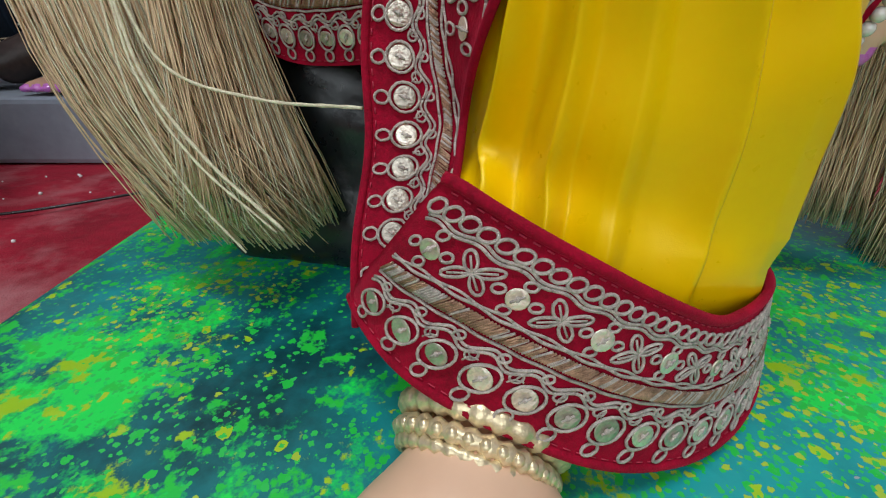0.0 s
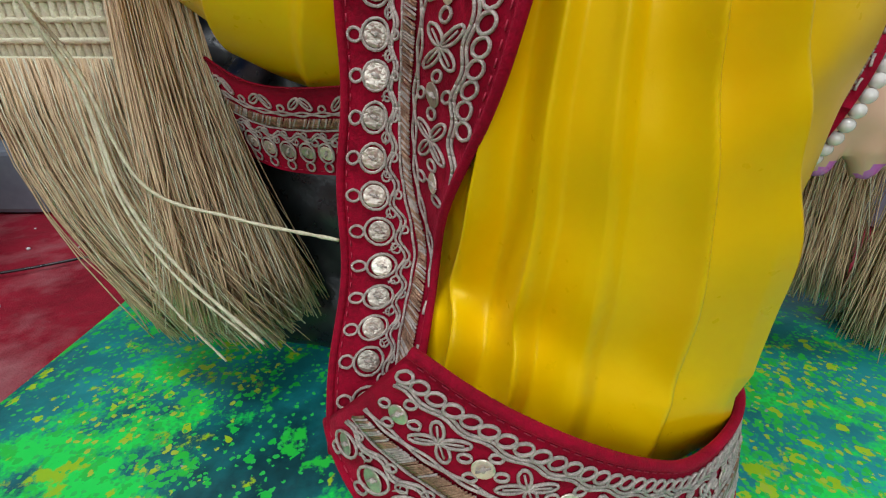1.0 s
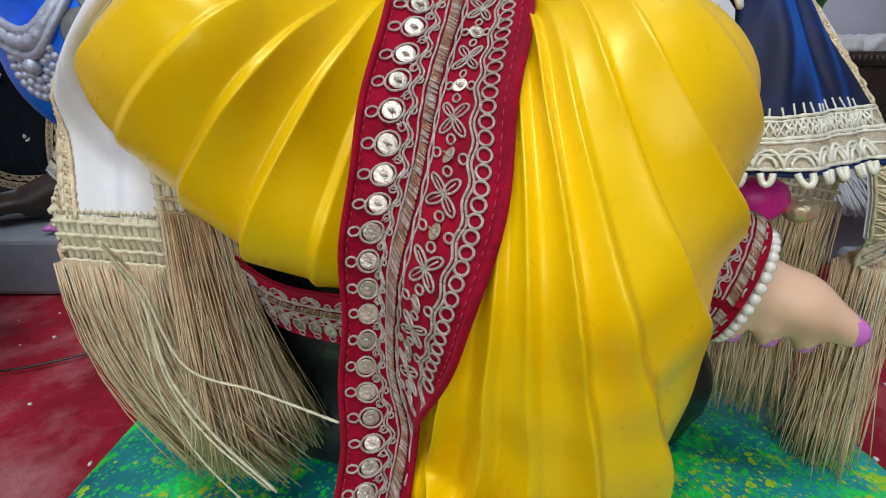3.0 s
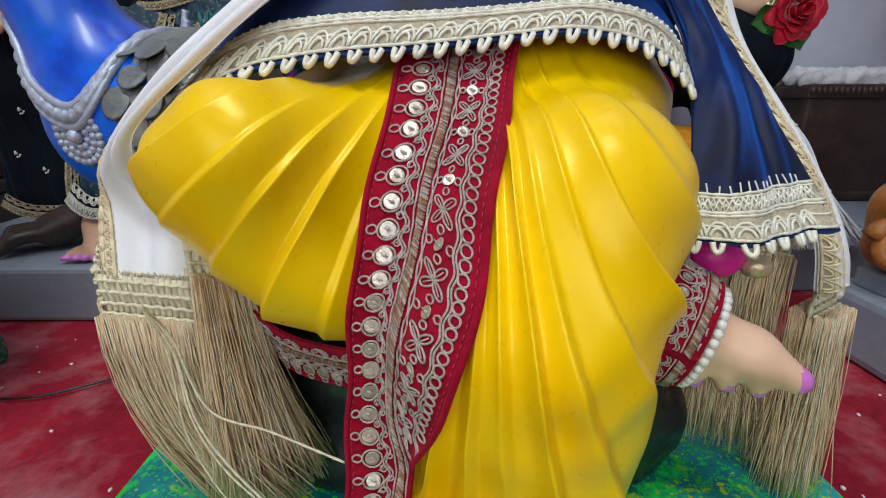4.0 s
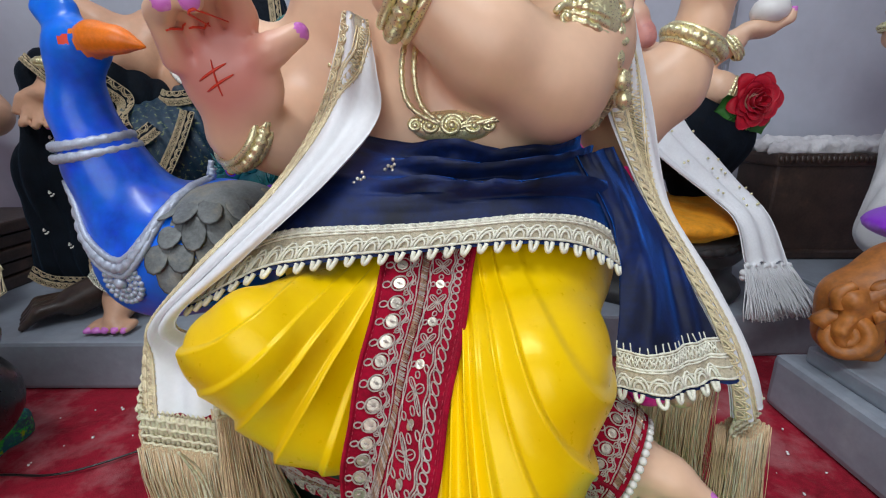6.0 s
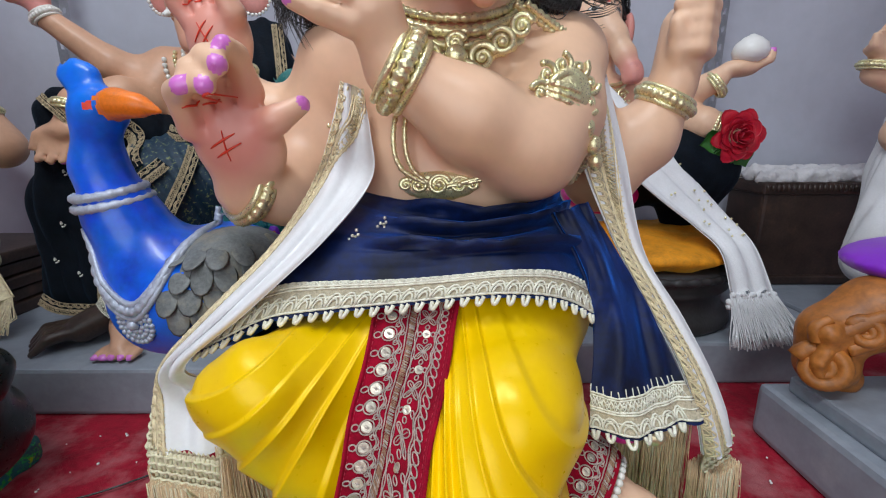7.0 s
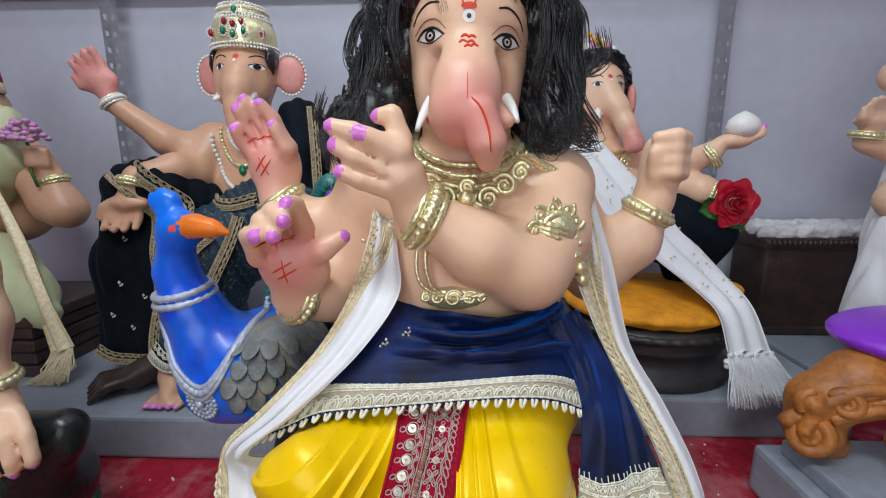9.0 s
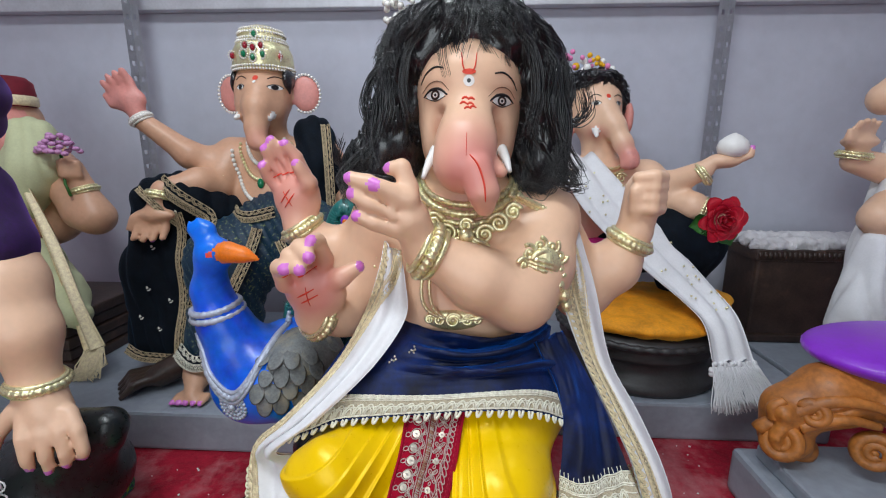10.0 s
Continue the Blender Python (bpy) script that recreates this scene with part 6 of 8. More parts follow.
# ---- blue bird ----
def bird():
    fd = Field((-0.37, 0.26, 0.26), (-0.03, 0.60, 0.64), 0.0045)
    fd.egg((-0.220, 0.445, 0.360), (0.085, 0.115, 0.075), k=0.03).egg((-0.268, 0.403, 0.360), (0.058, 0.058, 0.070), k=0.03)
    fd.chain([(-0.280, 0.405, 0.405), (-0.300, 0.400, 0.455), (-0.312, 0.395, 0.505), (-0.302, 0.386, 0.545)], [0.052, 0.036, 0.025, 0.022], 0, 0.015)
    fd.egg((-0.292, 0.382, 0.565), (0.029, 0.024, 0.025), k=0.012)
    fd.chain([(-0.264, 0.368, 0.570), (-0.240, 0.363, 0.568), (-0.217, 0.361, 0.562)], [0.0165, 0.012, 0.004], 1, 0.003)
    for dx, dz in ((-0.012, 0.0), (0.0, 0.006), (0.010, 0.002)):
        fd.chain([(-0.303 + dx * 0.4, 0.385, 0.582), (-0.309 + dx, 0.387, 0.598 + dz), (-0.317 + dx, 0.389, 0.608 + dz)], [0.012, 0.009, 0.004], 0, 0.006)
    fd.egg((-0.185, 0.415, 0.385), (0.055, 0.075, 0.052), 2, 0.004, (0, 0, -25))

    def paint(mid, index):
        near = np.linalg.norm(mid - np.array((-0.286, 0.360, 0.568)), axis=1) < 0.0046
        return np.where(near & (index == 0), 3, index)
    ob = field_ob("blue_bird_statue", fd, [BLUE, ORANGE, WING, PAINT_RED], paint=paint)
    tagged(ob, "glossy blue painted long-necked bird statue with orange beak", "bird statue")
    t = thing("silver_collar", (-0.28, 0.38, 0.38), "silver painted collar and rosette on the blue bird", "collar")
    ax, u, w = frame_of((0.14, 0.10, -1.0))
    a = np.linspace(0, 2 * np.pi, 64, endpoint=False)
    ring = np.cos(a)[:, None] * u + np.sin(a)[:, None] * w
    for k, (c, r) in enumerate((((-0.308, 0.398, 0.480), 0.0335), ((-0.306, 0.399, 0.469), 0.0360))):
        mesh_ob("neck_ring", *tube(np.array(c) + r * ring, 0.0050 + 0.0006 * np.cos(a * 20), 8, True), SILVER, t)
    for k in range(3):
        d = 0.008 * k
        q = smooth_path([(-0.334, 0, 0.425 + d), (-0.312, 0, 0.385 + d), (-0.285, 0, 0.362 + d), (-0.258, 0, 0.356 + d), (-0.236, 0, 0.378 + d), (-0.222, 0, 0.412 + d), (-0.214, 0, 0.440 + d)], 60)
        q[:, 1] = fd.front(q[:, 0], q[:, 2]) - 0.0015
        mesh_ob("chest_band", *tube(q, (0.0032 if k != 1 else 0.0050) + (0.0010 if k == 1 else 0.0002) * np.cos(np.arange(60) * 2.1 + k), 8), SILVER, t)
    n, u, w = frame_of((-0.25, -0.95, -0.1))
    c = np.array((-0.262, 0.342, 0.349))
    for ringr, cnt, br in ((0.021, 22, 0.0034), (0.015, 16, 0.0034), (0.009, 9, 0.0034), (0.0, 1, 0.006)):
        for k in range(cnt):
            q = 2 * np.pi * k / cnt
            o = c + ringr * (math.cos(q) * u + math.sin(q) * w) + n * (0.003 if ringr else 0.006)
            mesh_ob("petal", *ball(o, br, 6, 8), SILVER, t, base=o)
    t = thing("wing_feathers", (-0.19, 0.36, 0.36), "raised grey scale feathers on the blue bird's wing", "feathers")
    for i in range(5):
        for j in range(4):
            x, z = -0.222 + 0.021 * i + (j % 2) * 0.010, 0.415 - 0.019 * j
            y = float(fd.front(x, z)[0])
            if y > 0.42:
                continue
            nx = float((fd.front(x + 0.006, z) - fd.front(x - 0.006, z))[0]) / 0.012
            nz = float((fd.front(x, z + 0.006) - fd.front(x, z - 0.006))[0]) / 0.012
            n = Vector((nx, -1, nz)).normalized()
            a = Vector((0, 0, 1)).cross(n).normalized()
            b = n.cross(a)
            v, f = ball((0, 0, 0), (0.0120, 0.0190, 0.0014), 7, 12)
            v = np.array((x, y, z)) + np.outer(v[:, 0], a) + np.outer(v[:, 1], b - 0.22 * n) + np.outer(v[:, 2], n)
            mesh_ob("feather", v, f, WING, t)


bird()


# ---- neighbouring statues ----
FIELDS = {}


def cloth_field(name, prims, lo, hi, h, m, label, category, amp=0.006, freq=(60, 0, 10), parent=None, fold_dir=(1, 0.6, 0)):
    """A draped garment with folds."""
    fd = Field(lo, hi, h)
    for kind_, args in prims:
        fd.egg(*args[:2], k=0.04) if kind_ == "e" else fd.chain(args[0], args[1], k=0.04)
    d = np.array(fold_dir, float)

    def folds(v, n):
        w = np.array([noise.noise(Vector(p) * 7) for p in v])
        ph = v @ d * freq[0] + v[:, 2] * freq[2] + 2.0 * w
        return v + n * (amp * np.abs(np.sin(ph)) + 0.004 * w)[:, None]
    FIELDS[name] = fd
    ob = field_ob(name, fd, [m], parent, shape=folds, smooth_times=1)
    return ob if parent else tagged(ob, label, category)


def lace_band(pts, wide, parent, facing=(0, -1, 0), m=None, tabs=False, across=None, on=()):
    pp = smooth_path(pts, 40)
    if on:
        pp[:, 1] = np.min([FIELDS[k].front(pp[:, 0], pp[:, 2]) for k in on], axis=0) - 0.019
        pp[:, 1] = np.convolve(np.pad(pp[:, 1], 4, mode="edge"), np.ones(9) / 9, mode="valid")
    tan = np.gradient(pp, axis=0)
    tan /= np.linalg.norm(tan, axis=1, keepdims=True)
    side = np.cross(tan, np.array(facing, float)) if across is None else np.tile(np.array(across, float), (40, 1))
    side /= np.linalg.norm(side, axis=1, keepdims=True)
    g = np.stack([pp + side * wide * (k / 5 - 0.5) for k in range(6)], 1)
    rb = Ribbon(g, wide)
    if (rb.n[20, 3] * np.array(facing)).sum() < 0:
        rb.n = -rb.n
    return lace(rb, parent, tabs, 0, wide, "lace", m or DULLGOLD, "gold woven lace", 1.6, BLACKCLOTH)


def hand_simple(fd, wrist, tip, spread, r, label=0, up=(0, 0, 1), curl=(0, -0.01, 0)):
    """A small hand with four fingers and a thumb, from wrist towards tip."""
    wrist, tip = np.array(wrist, float), np.array(tip, float)
    d = tip - wrist
    side = np.array(spread, float)
    palm = wrist + d * 0.45
    fd.bone(wrist, palm, r * 1.9, r * 2.1, label, 0.01)
    fd.egg(palm, np.abs(side) * r * 3.0 + np.array([r * 1.6] * 3), label, 0.01)
    for k in range(4):
        o = side * (k - 1.5) * r * 1.75
        fd.chain([palm + o * 0.8, palm + d * 0.30 + o, tip - d * 0.03 * abs(k - 1.5) + o * 1.1 + np.array(curl)], [r * 1.0, r * 0.95, r * 0.75], label, 0.003)
    fd.chain([palm - d * 0.1, palm + d * 0.08 - side * r * 4.0, palm + d * 0.30 - side * r * 4.6], [r * 1.2, r, r * 0.75], label, 0.006)


def painted_face(s, fd, c, w, scale, shift=0.0):
    """Painted eyes, brows and forehead mark."""
    def dot(x, z, rx, rz, index, lift):
        a = np.linspace(0, 2 * np.pi, 14, endpoint=False)
        pts = np.array([np.stack([x + rx * k * np.cos(a), fd.front(x + rx * k * np.cos(a), z + rz * k * np.sin(a)) - lift, z + rz * k * np.sin(a)], 1) for k in (0.05, 0.6, 1.0)])
        s.add(pts.reshape(-1, 3), grid_faces(3, 14, True), index)
    for side in (-1, 1):
        x = c[0] + side * w + shift
        dot(x, c[1], 0.013 * scale, 0.0062 * scale, 3, 0.0008)
        dot(x, c[1], 0.0064 * scale, 0.0062 * scale, 5, 0.0024)
        for dz, tk, ln in ((0.0075, 0.0012, 0.014), (0.028, 0.0013, 0.016)):
            q = np.linspace(-1, 1, 10)
            px, pz = x + ln * scale * q, c[1] + scale * (dz - 0.007 * q * q)
            s.add(*tube(np.stack([px, fd.front(px, pz) - 0.0008, pz], 1), tk * scale, 5), 5)
    dot(c[0] + shift, c[1] + 0.022 * scale, 0.007 * scale, 0.007 * scale, 4, 0.0010)
    dot(c[0] + shift, c[1] + 0.012 * scale, 0.004 * scale, 0.004 * scale, 3, 0.0012)


def finish_statue(fd, name, label, face=None, nails=(), nail_r=0.011, pink=(), skin=None):
    v, f = fd.surface()
    v = relax(v, f, 2)
    mid = v[f].mean(1)
    s = Soup()
    s.add(v, f.tolist())
    idx = fd.labels_at(mid)
    for p in nails:
        idx = np.where(np.linalg.norm(mid - np.array(p), axis=1) < nail_r, 2, idx)
    s.i = [int(k) for k in idx]
    if face:
        painted_face(s, fd, *face)
    ob = s.ob(name, [skin or SKIN, PINK, NAIL, IVORY, PAINT_RED, PAINT_BLACK])
    airbrush(ob, pink, [], ob.location)
    return tagged(ob, label, "statue")


def crowned_statue():
    fd = Field((-0.95, 0.68, 0.09), (-0.18, 1.22, 0.99), 0.0060)
    fd.egg((-0.492, 1.07, 0.62), (0.120, 0.09, 0.13), k=0.03).egg((-0.492, 1.06, 0.57), (0.125, 0.10, 0.09), k=0.03)
    fd.bone((-0.605, 1.06, 0.705), (-0.365, 1.06, 0.705), 0.045, 0.045, k=0.03)
    fd.bone((-0.490, 1.05, 0.72), (-0.490, 1.04, 0.80), 0.05, 0.05, k=0.02)
    fd.egg((-0.490, 1.035, 0.870), (0.078, 0.075, 0.088), k=0.02).egg((-0.490, 1.00, 0.82), (0.062, 0.05, 0.05), k=0.03)
    fd.chain([(-0.478, 0.975, 0.860), (-0.480, 0.955, 0.82), (-0.480, 0.945, 0.77), (-0.475, 0.935, 0.735), (-0.455, 0.930, 0.725)], [0.034, 0.030, 0.026, 0.021, 0.015], 0, 0.02)
    for sx in (-1, 1):
        fd.egg((-0.482 + sx * 0.104, 1.045, 0.866), (0.040, 0.012, 0.050), 1, 0.012, (0, 0, sx * 10))
        fd.chain([(-0.490 + sx * 0.040, 0.985, 0.81), (-0.490 + sx * 0.046, 0.955, 0.797)], [0.012, 0.008], 3, 0.001)
    fd.chain([(-0.605, 1.05, 0.70), (-0.650, 1.01, 0.680), (-0.690, 0.985, 0.700), (-0.790, 0.96, 0.785)], [0.043, 0.038, 0.035, 0.024], 0, 0.02)
    hand_simple(fd, (-0.795, 0.958, 0.790), (-0.850, 0.95, 0.905), (0.85, 0, 0.45), 0.0115, 1)
    fd.chain([(-0.595, 1.03, 0.69), (-0.620, 0.98, 0.62), (-0.640, 0.93, 0.63), (-0.700, 0.87, 0.615)], [0.043, 0.040, 0.036, 0.026], 0, 0.02)
    hand_simple(fd, (-0.705, 0.862, 0.605), (-0.728, 0.838, 0.490), (1, 0.2, 0), 0.0115, 0)
    fd.chain([(-0.33, 1.05, 0.70), (-0.27, 1.04, 0.62), (-0.27, 0.98, 0.58)], [0.043, 0.040, 0.03], 0, 0.02)
    fd.chain([(-0.63, 0.86, 0.22), (-0.62, 0.80, 0.145), (-0.60, 0.735, 0.118)], [0.035, 0.032, 0.018], 0, 0.02)
    for k in range(5):
        fd.bone((-0.635 + 0.017 * k, 0.745, 0.116), (-0.640 + 0.018 * k, 0.715, 0.110), 0.010, 0.008, 0, 0.003)
    nails = [(-0.642 + 0.018 * k, 0.708, 0.114) for k in range(5)] + [(-0.745 + 0.018 * k, 0.832, 0.482) for k in range(4)]
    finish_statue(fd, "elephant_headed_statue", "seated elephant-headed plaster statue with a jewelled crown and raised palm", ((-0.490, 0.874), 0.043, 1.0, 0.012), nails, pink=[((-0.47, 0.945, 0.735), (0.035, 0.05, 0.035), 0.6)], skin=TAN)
    # crown
    t = thing("crown", (-0.490, 1.04, 0.92), "tall gold crown set with white, red and green stones", "crown")
    mesh_ob("body", *lathe([(0.078, 0.0), (0.080, 0.018), (0.077, 0.050), (0.068, 0.070), (0.060, 0.074), (0.060, 0.096), (0.052, 0.108), (0.030, 0.118), (0.004, 0.122)], (-0.488, 1.040, 0.918), 40), GOLD, t)
    s = Soup()
    for z, r, cnt in ((0.002, 0.080, 64), (0.010, 0.081, 64), (0.074, 0.066, 54), (0.082, 0.062, 50), (0.096, 0.061, 50), (0.106, 0.055, 44)):
        for k in range(cnt):
            q = 2 * np.pi * k / cnt
            s.add(*ball((-0.488 + r * math.cos(q), 1.040 + r * math.sin(q), 0.918 + z), 0.0036, 5, 6))
    tagged(s.ob("stone_setting", [PEARL], t, "rows of small white stones"), kind="stuff")
    for k, (da, dz) in enumerate(((0, 0.028), (0.30, 0.036), (-0.30, 0.036), (0, 0.052), (0.26, 0.058), (-0.26, 0.058), (0.85, 0.036), (-0.85, 0.036), (0, 0.088))):
        q = 1.5 * math.pi + 0.10 + da
        rad = 0.082 if dz < 0.04 else 0.078 if dz < 0.07 else 0.062
        o = np.array((-0.488 + rad * math.cos(q), 1.040 + rad * math.sin(q), 0.918 + dz))
        mesh_ob("gem", *ball(o, (0.0065, 0.006, 0.0085), 7, 8), EMERALD if k in (0, 1, 2, 8) else RUBY, t, base=o)
        ring = Soup()
        for b in range(12):
            u_ = 2 * math.pi * b / 12
            ring.add(*ball(o + np.array((0.0095 * math.cos(u_) * abs(math.sin(q)), 0.0095 * math.cos(u_) * -math.cos(q) * 1.0, 0.0115 * math.sin(u_))), 0.0026, 4, 6))
        ring.ob("gem_rim", [PEARL], t)
    t = thing("ear_pearls", (-0.482, 1.03, 0.86), "rows of white stones edging the statue's ears", "ear ornament")
    for sx in (-1, 1):
        for k in range(30):
            q = 2 * np.pi * k / 30
            if math.cos(q) * sx < -0.55:
                continue
            o = (-0.482 + sx * 0.104 + 0.040 * math.cos(q), 1.040 + 0.040 * math.cos(q) * sx * 0.17, 0.866 + 0.050 * math.sin(q))
            mesh_ob("pearl", *ball(o, 0.0042, 5, 7), PEARL, t, base=o)
    h = thing("side_hair", (-0.482, 1.02, 0.87), "short painted black hair beside the statue's ears", "hair")
    for sx in (-1, 1):
        hf = Field((-0.60, 0.96, 0.84), (-0.36, 1.09, 0.94), 0.005)
        hf.egg((-0.484 + sx * 0.070, 1.022, 0.900), (0.014, 0.034, 0.026), k=0.01).chain([(-0.484 + sx * 0.075, 1.005, 0.885), (-0.484 + sx * 0.076, 1.006, 0.862)], [0.010, 0.004], k=0.01)
        field_ob("lock", hf, [HAIR], h)
    # garments
    g = thing("draped_sari", (-0.5, 0.95, 0.11), "dark teal brocade and black velvet drapery with gold lace", "drapery")
    cloth_field("teal_drape", [("c", ([(-0.46, 1.06, 0.50), (-0.33, 0.93, 0.46), (-0.26, 0.90, 0.40)], [0.13, 0.11, 0.08])), ("c", ([(-0.46, 1.0, 0.47), (-0.56, 0.90, 0.42), (-0.58, 0.88, 0.25)], [0.12, 0.10, 0.085])), ("c", ([(-0.58, 0.88, 0.25), (-0.60, 0.86, 0.20)], [0.085, 0.075])), ("c", ([(-0.26, 0.92, 0.40), (-0.30, 0.90, 0.22)], [0.08, 0.07]))],
                (-0.75, 0.72, 0.10), (-0.10, 1.24, 0.66), 0.0060, TEAL, "", "", 0.005, (120, 0, 60), g)
    cloth_field("velvet_drape", [("c", ([(-0.60, 0.98, 0.535), (-0.68, 0.93, 0.585), (-0.74, 0.91, 0.57)], [0.055, 0.060, 0.052])), ("c", ([(-0.74, 0.91, 0.58), (-0.79, 0.92, 0.40), (-0.80, 0.92, 0.20)], [0.055, 0.062, 0.068])), ("c", ([(-0.70, 0.92, 0.45), (-0.71, 0.90, 0.20)], [0.06, 0.06]))],
                (-0.92, 0.78, 0.10), (-0.45, 1.12, 0.70), 0.0060, BLACKCLOTH, "", "", 0.007, (70, 0, 12), g)
    cloth_field("shoulder_drape", [("c", ([(-0.36, 1.03, 0.755), (-0.335, 0.99, 0.67), (-0.32, 0.97, 0.50)], [0.042, 0.052, 0.05])), ("c", ([(-0.36, 1.06, 0.755), (-0.34, 1.12, 0.60)], [0.04, 0.05]))],
                (-0.46, 0.88, 0.42), (-0.22, 1.20, 0.84), 0.0065, BLACKCLOTH, "", "", 0.007, (80, 0, 3), g)
    lace_band([(-0.305, 0.975, 0.780), (-0.290, 0.938, 0.68), (-0.280, 0.912, 0.55)], 0.026, g, (0.2, -1, 0))
    both = ("teal_drape", "velvet_drape")
    lace_band([(-0.700, 0, 0.640), (-0.640, 0, 0.590), (-0.585, 0, 0.530), (-0.545, 0, 0.480)], 0.042, g, (0, -0.9, 0.4), on=both)
    lace_band([(-0.745, 0, 0.620), (-0.700, 0, 0.580), (-0.655, 0, 0.500)], 0.018, g, (0, -0.9, 0.4), on=both)
    lace_band([(-0.560, 0, 0.555), (-0.490, 0, 0.545), (-0.420, 0, 0.560)], 0.034, g, (0, -1, 0.3), on=("teal_drape",))
    lace_band([(-0.600, 0, 0.330), (-0.560, 0, 0.420), (-0.500, 0, 0.490)], 0.036, g, (0, -1, 0.2), on=("teal_drape",))
    lace_band([(-0.660, 0, 0.215), (-0.600, 0, 0.190), (-0.540, 0, 0.215)], 0.045, g, (0, -1, 0.3), m=LACE, on=("teal_drape",))
    lace_band([(-0.840, 0, 0.190), (-0.780, 0, 0.165), (-0.700, 0, 0.170)], 0.030, g, (0, -1, 0.3), on=("velvet_drape",))
    lace_band([(-0.380, 0, 0.500), (-0.340, 0, 0.420), (-0.330, 0, 0.320)], 0.026, g, (0, -1, 0.2), on=("teal_drape",))
    lace_band([(-0.455, 0, 0.520), (-0.470, 0, 0.450), (-0.500, 0, 0.380), (-0.545, 0, 0.300)], 0.032, g, (0, -1, 0.2), on=("teal_drape",))
    lace_band([(-0.660, 0, 0.560), (-0.665, 0, 0.440), (-0.660, 0, 0.300), (-0.665, 0, 0.200)], 0.024, g, (0.2, -1, 0), on=both)
    for x, z in ((-0.735, 0.47), (-0.76, 0.36), (-0.70, 0.33), (-0.74, 0.25), (-0.79, 0.28), (-0.665, 0.56)):
        y = float(FIELDS["velvet_drape"].front(x, z)[0]) - 0.008
        s = Soup()
        for k in range(9):
            s.add(*ball((x + 0.0032 * (k % 3) * math.cos(2.3 * k), y, z + 0.0036 * (k % 3) * math.sin(2.3 * k)), 0.0021, 4, 5))
        s.ob("sprig", [PEARL], g, "small embroidered silver sprig")
    # jewellery
    bangle((-0.796, 0.957, 0.793), (-0.5, -0.1, 0.85), 0.026, PEARL, "white stone and gold bangle on the raised wrist")
    bangle((-0.707, 0.862, 0.600), (-0.1, -0.3, -0.9), 0.029, GOLD, "gold bangle with white stones on the resting wrist")
    n = thing("bead_necklace", (-0.45, 0.95, 0.6), "long strings of white and gold beads with green pendants", "necklace")
    for rx, drop, m, br in ((0.055, 0.10, PEARL, 0.0062), (0.075, 0.14, GOLD, 0.0055), (0.090, 0.20, PEARL, 0.0062)):
        cnt = int(rx * 420)
        for k in range(cnt):
            q = -1.25 + 2.5 * k / (cnt - 1)
            x, z = -0.490 + rx * math.sin(q), 0.735 - drop * math.cos(q) + 0.04
            y = min(float(fd.front(x, z)[0]) - 0.004, 1.02)
            mesh_ob("bead", *ball((x, y, z), br, 5, 6), m, n, base=(x, y, z))
    for x, z in ((-0.490, 0.625), (-0.482, 0.555)):
        y = float(fd.front(x, z)[0]) - 0.006
        mesh_ob("gem", *ball((x, y, z), (0.010, 0.006, 0.014), 7, 8), EMERALD, n, base=(x, y, z))
    armlet((-0.618, 0.968, 0.640), (-0.3, -0.9, 0.2), 0.026, "gold armlet with green stones on the crowned statue")
    # peacock tail behind the blue bird
    t = thing("peacock_tail", (-0.19, 0.52, 0.35), "fanned peacock tail with teal feathers and orange and violet eyes", "peacock tail")
    fan = Field((-0.33, 0.44, 0.22), (-0.02, 0.66, 0.68), 0.006)
    fan.egg((-0.185, 0.545, 0.40), (0.085, 0.035, 0.085), k=0.03).egg((-0.145, 0.55, 0.52), (0.045, 0.03, 0.11), k=0.03).egg((-0.20, 0.54, 0.31), (0.06, 0.04, 0.07), k=0.03)
    field_ob("tail_body", fan, [TEALFEATHER], t)
    r = random.Random(4)
    for x, z in ((-0.225, 0.440), (-0.200, 0.449), (-0.204, 0.398), (-0.173, 0.411), (-0.136, 0.443), (-0.140, 0.398), (-0.236, 0.392), (-0.168, 0.456), (-0.137, 0.593), (-0.142, 0.540), (-0.160, 0.500), (-0.120, 0.497), (-0.196, 0.350), (-0.160, 0.362)):
        y = float(fan.front(x, z)[0])
        o = np.array((x, min(y if np.isfinite(y) else 0.53, 0.545) - 0.004, z))
        eye = Soup()
        eye.add(*ball(o, (0.0125, 0.005, 0.0155), 8, 14), 0)
        eye.add(*ball(o - np.array((0, 0.003, 0)), (0.0088, 0.004, 0.0105), 7, 12), 1)
        eye.add(*ball(o - np.array((0, 0.0055, 0.002)), (0.0055, 0.003, 0.0062), 6, 10), 2)
        for b in range(34):
            q = r.uniform(-0.6, 3.74)
            d = np.array((math.cos(q), 0, math.sin(q)))
            ln = r.uniform(0.020, 0.030)
            eye.add(*tube([o + d * 0.010, o + d * ln * 0.7 - np.array((0, 0.006, 0)), o + d * ln + np.array((0, -0.002, 0.004))], np.array([0.0016, 0.0013, 0.0005]), 4), 0)
        eye.ob("feather_eye", [TEALFEATHER, PURPLE, ORANGE], t)
    t = thing("black_claw_foot", (-0.72, 0.80, 0.10), "glossy black carved claw foot on the grey plinth", "carved foot")
    f2 = Field((-0.90, 0.66, 0.095), (-0.60, 0.92, 0.22), 0.005)
    f2.chain([(-0.66, 0.84, 0.17), (-0.72, 0.80, 0.14)], [0.035, 0.032], k=0.02)
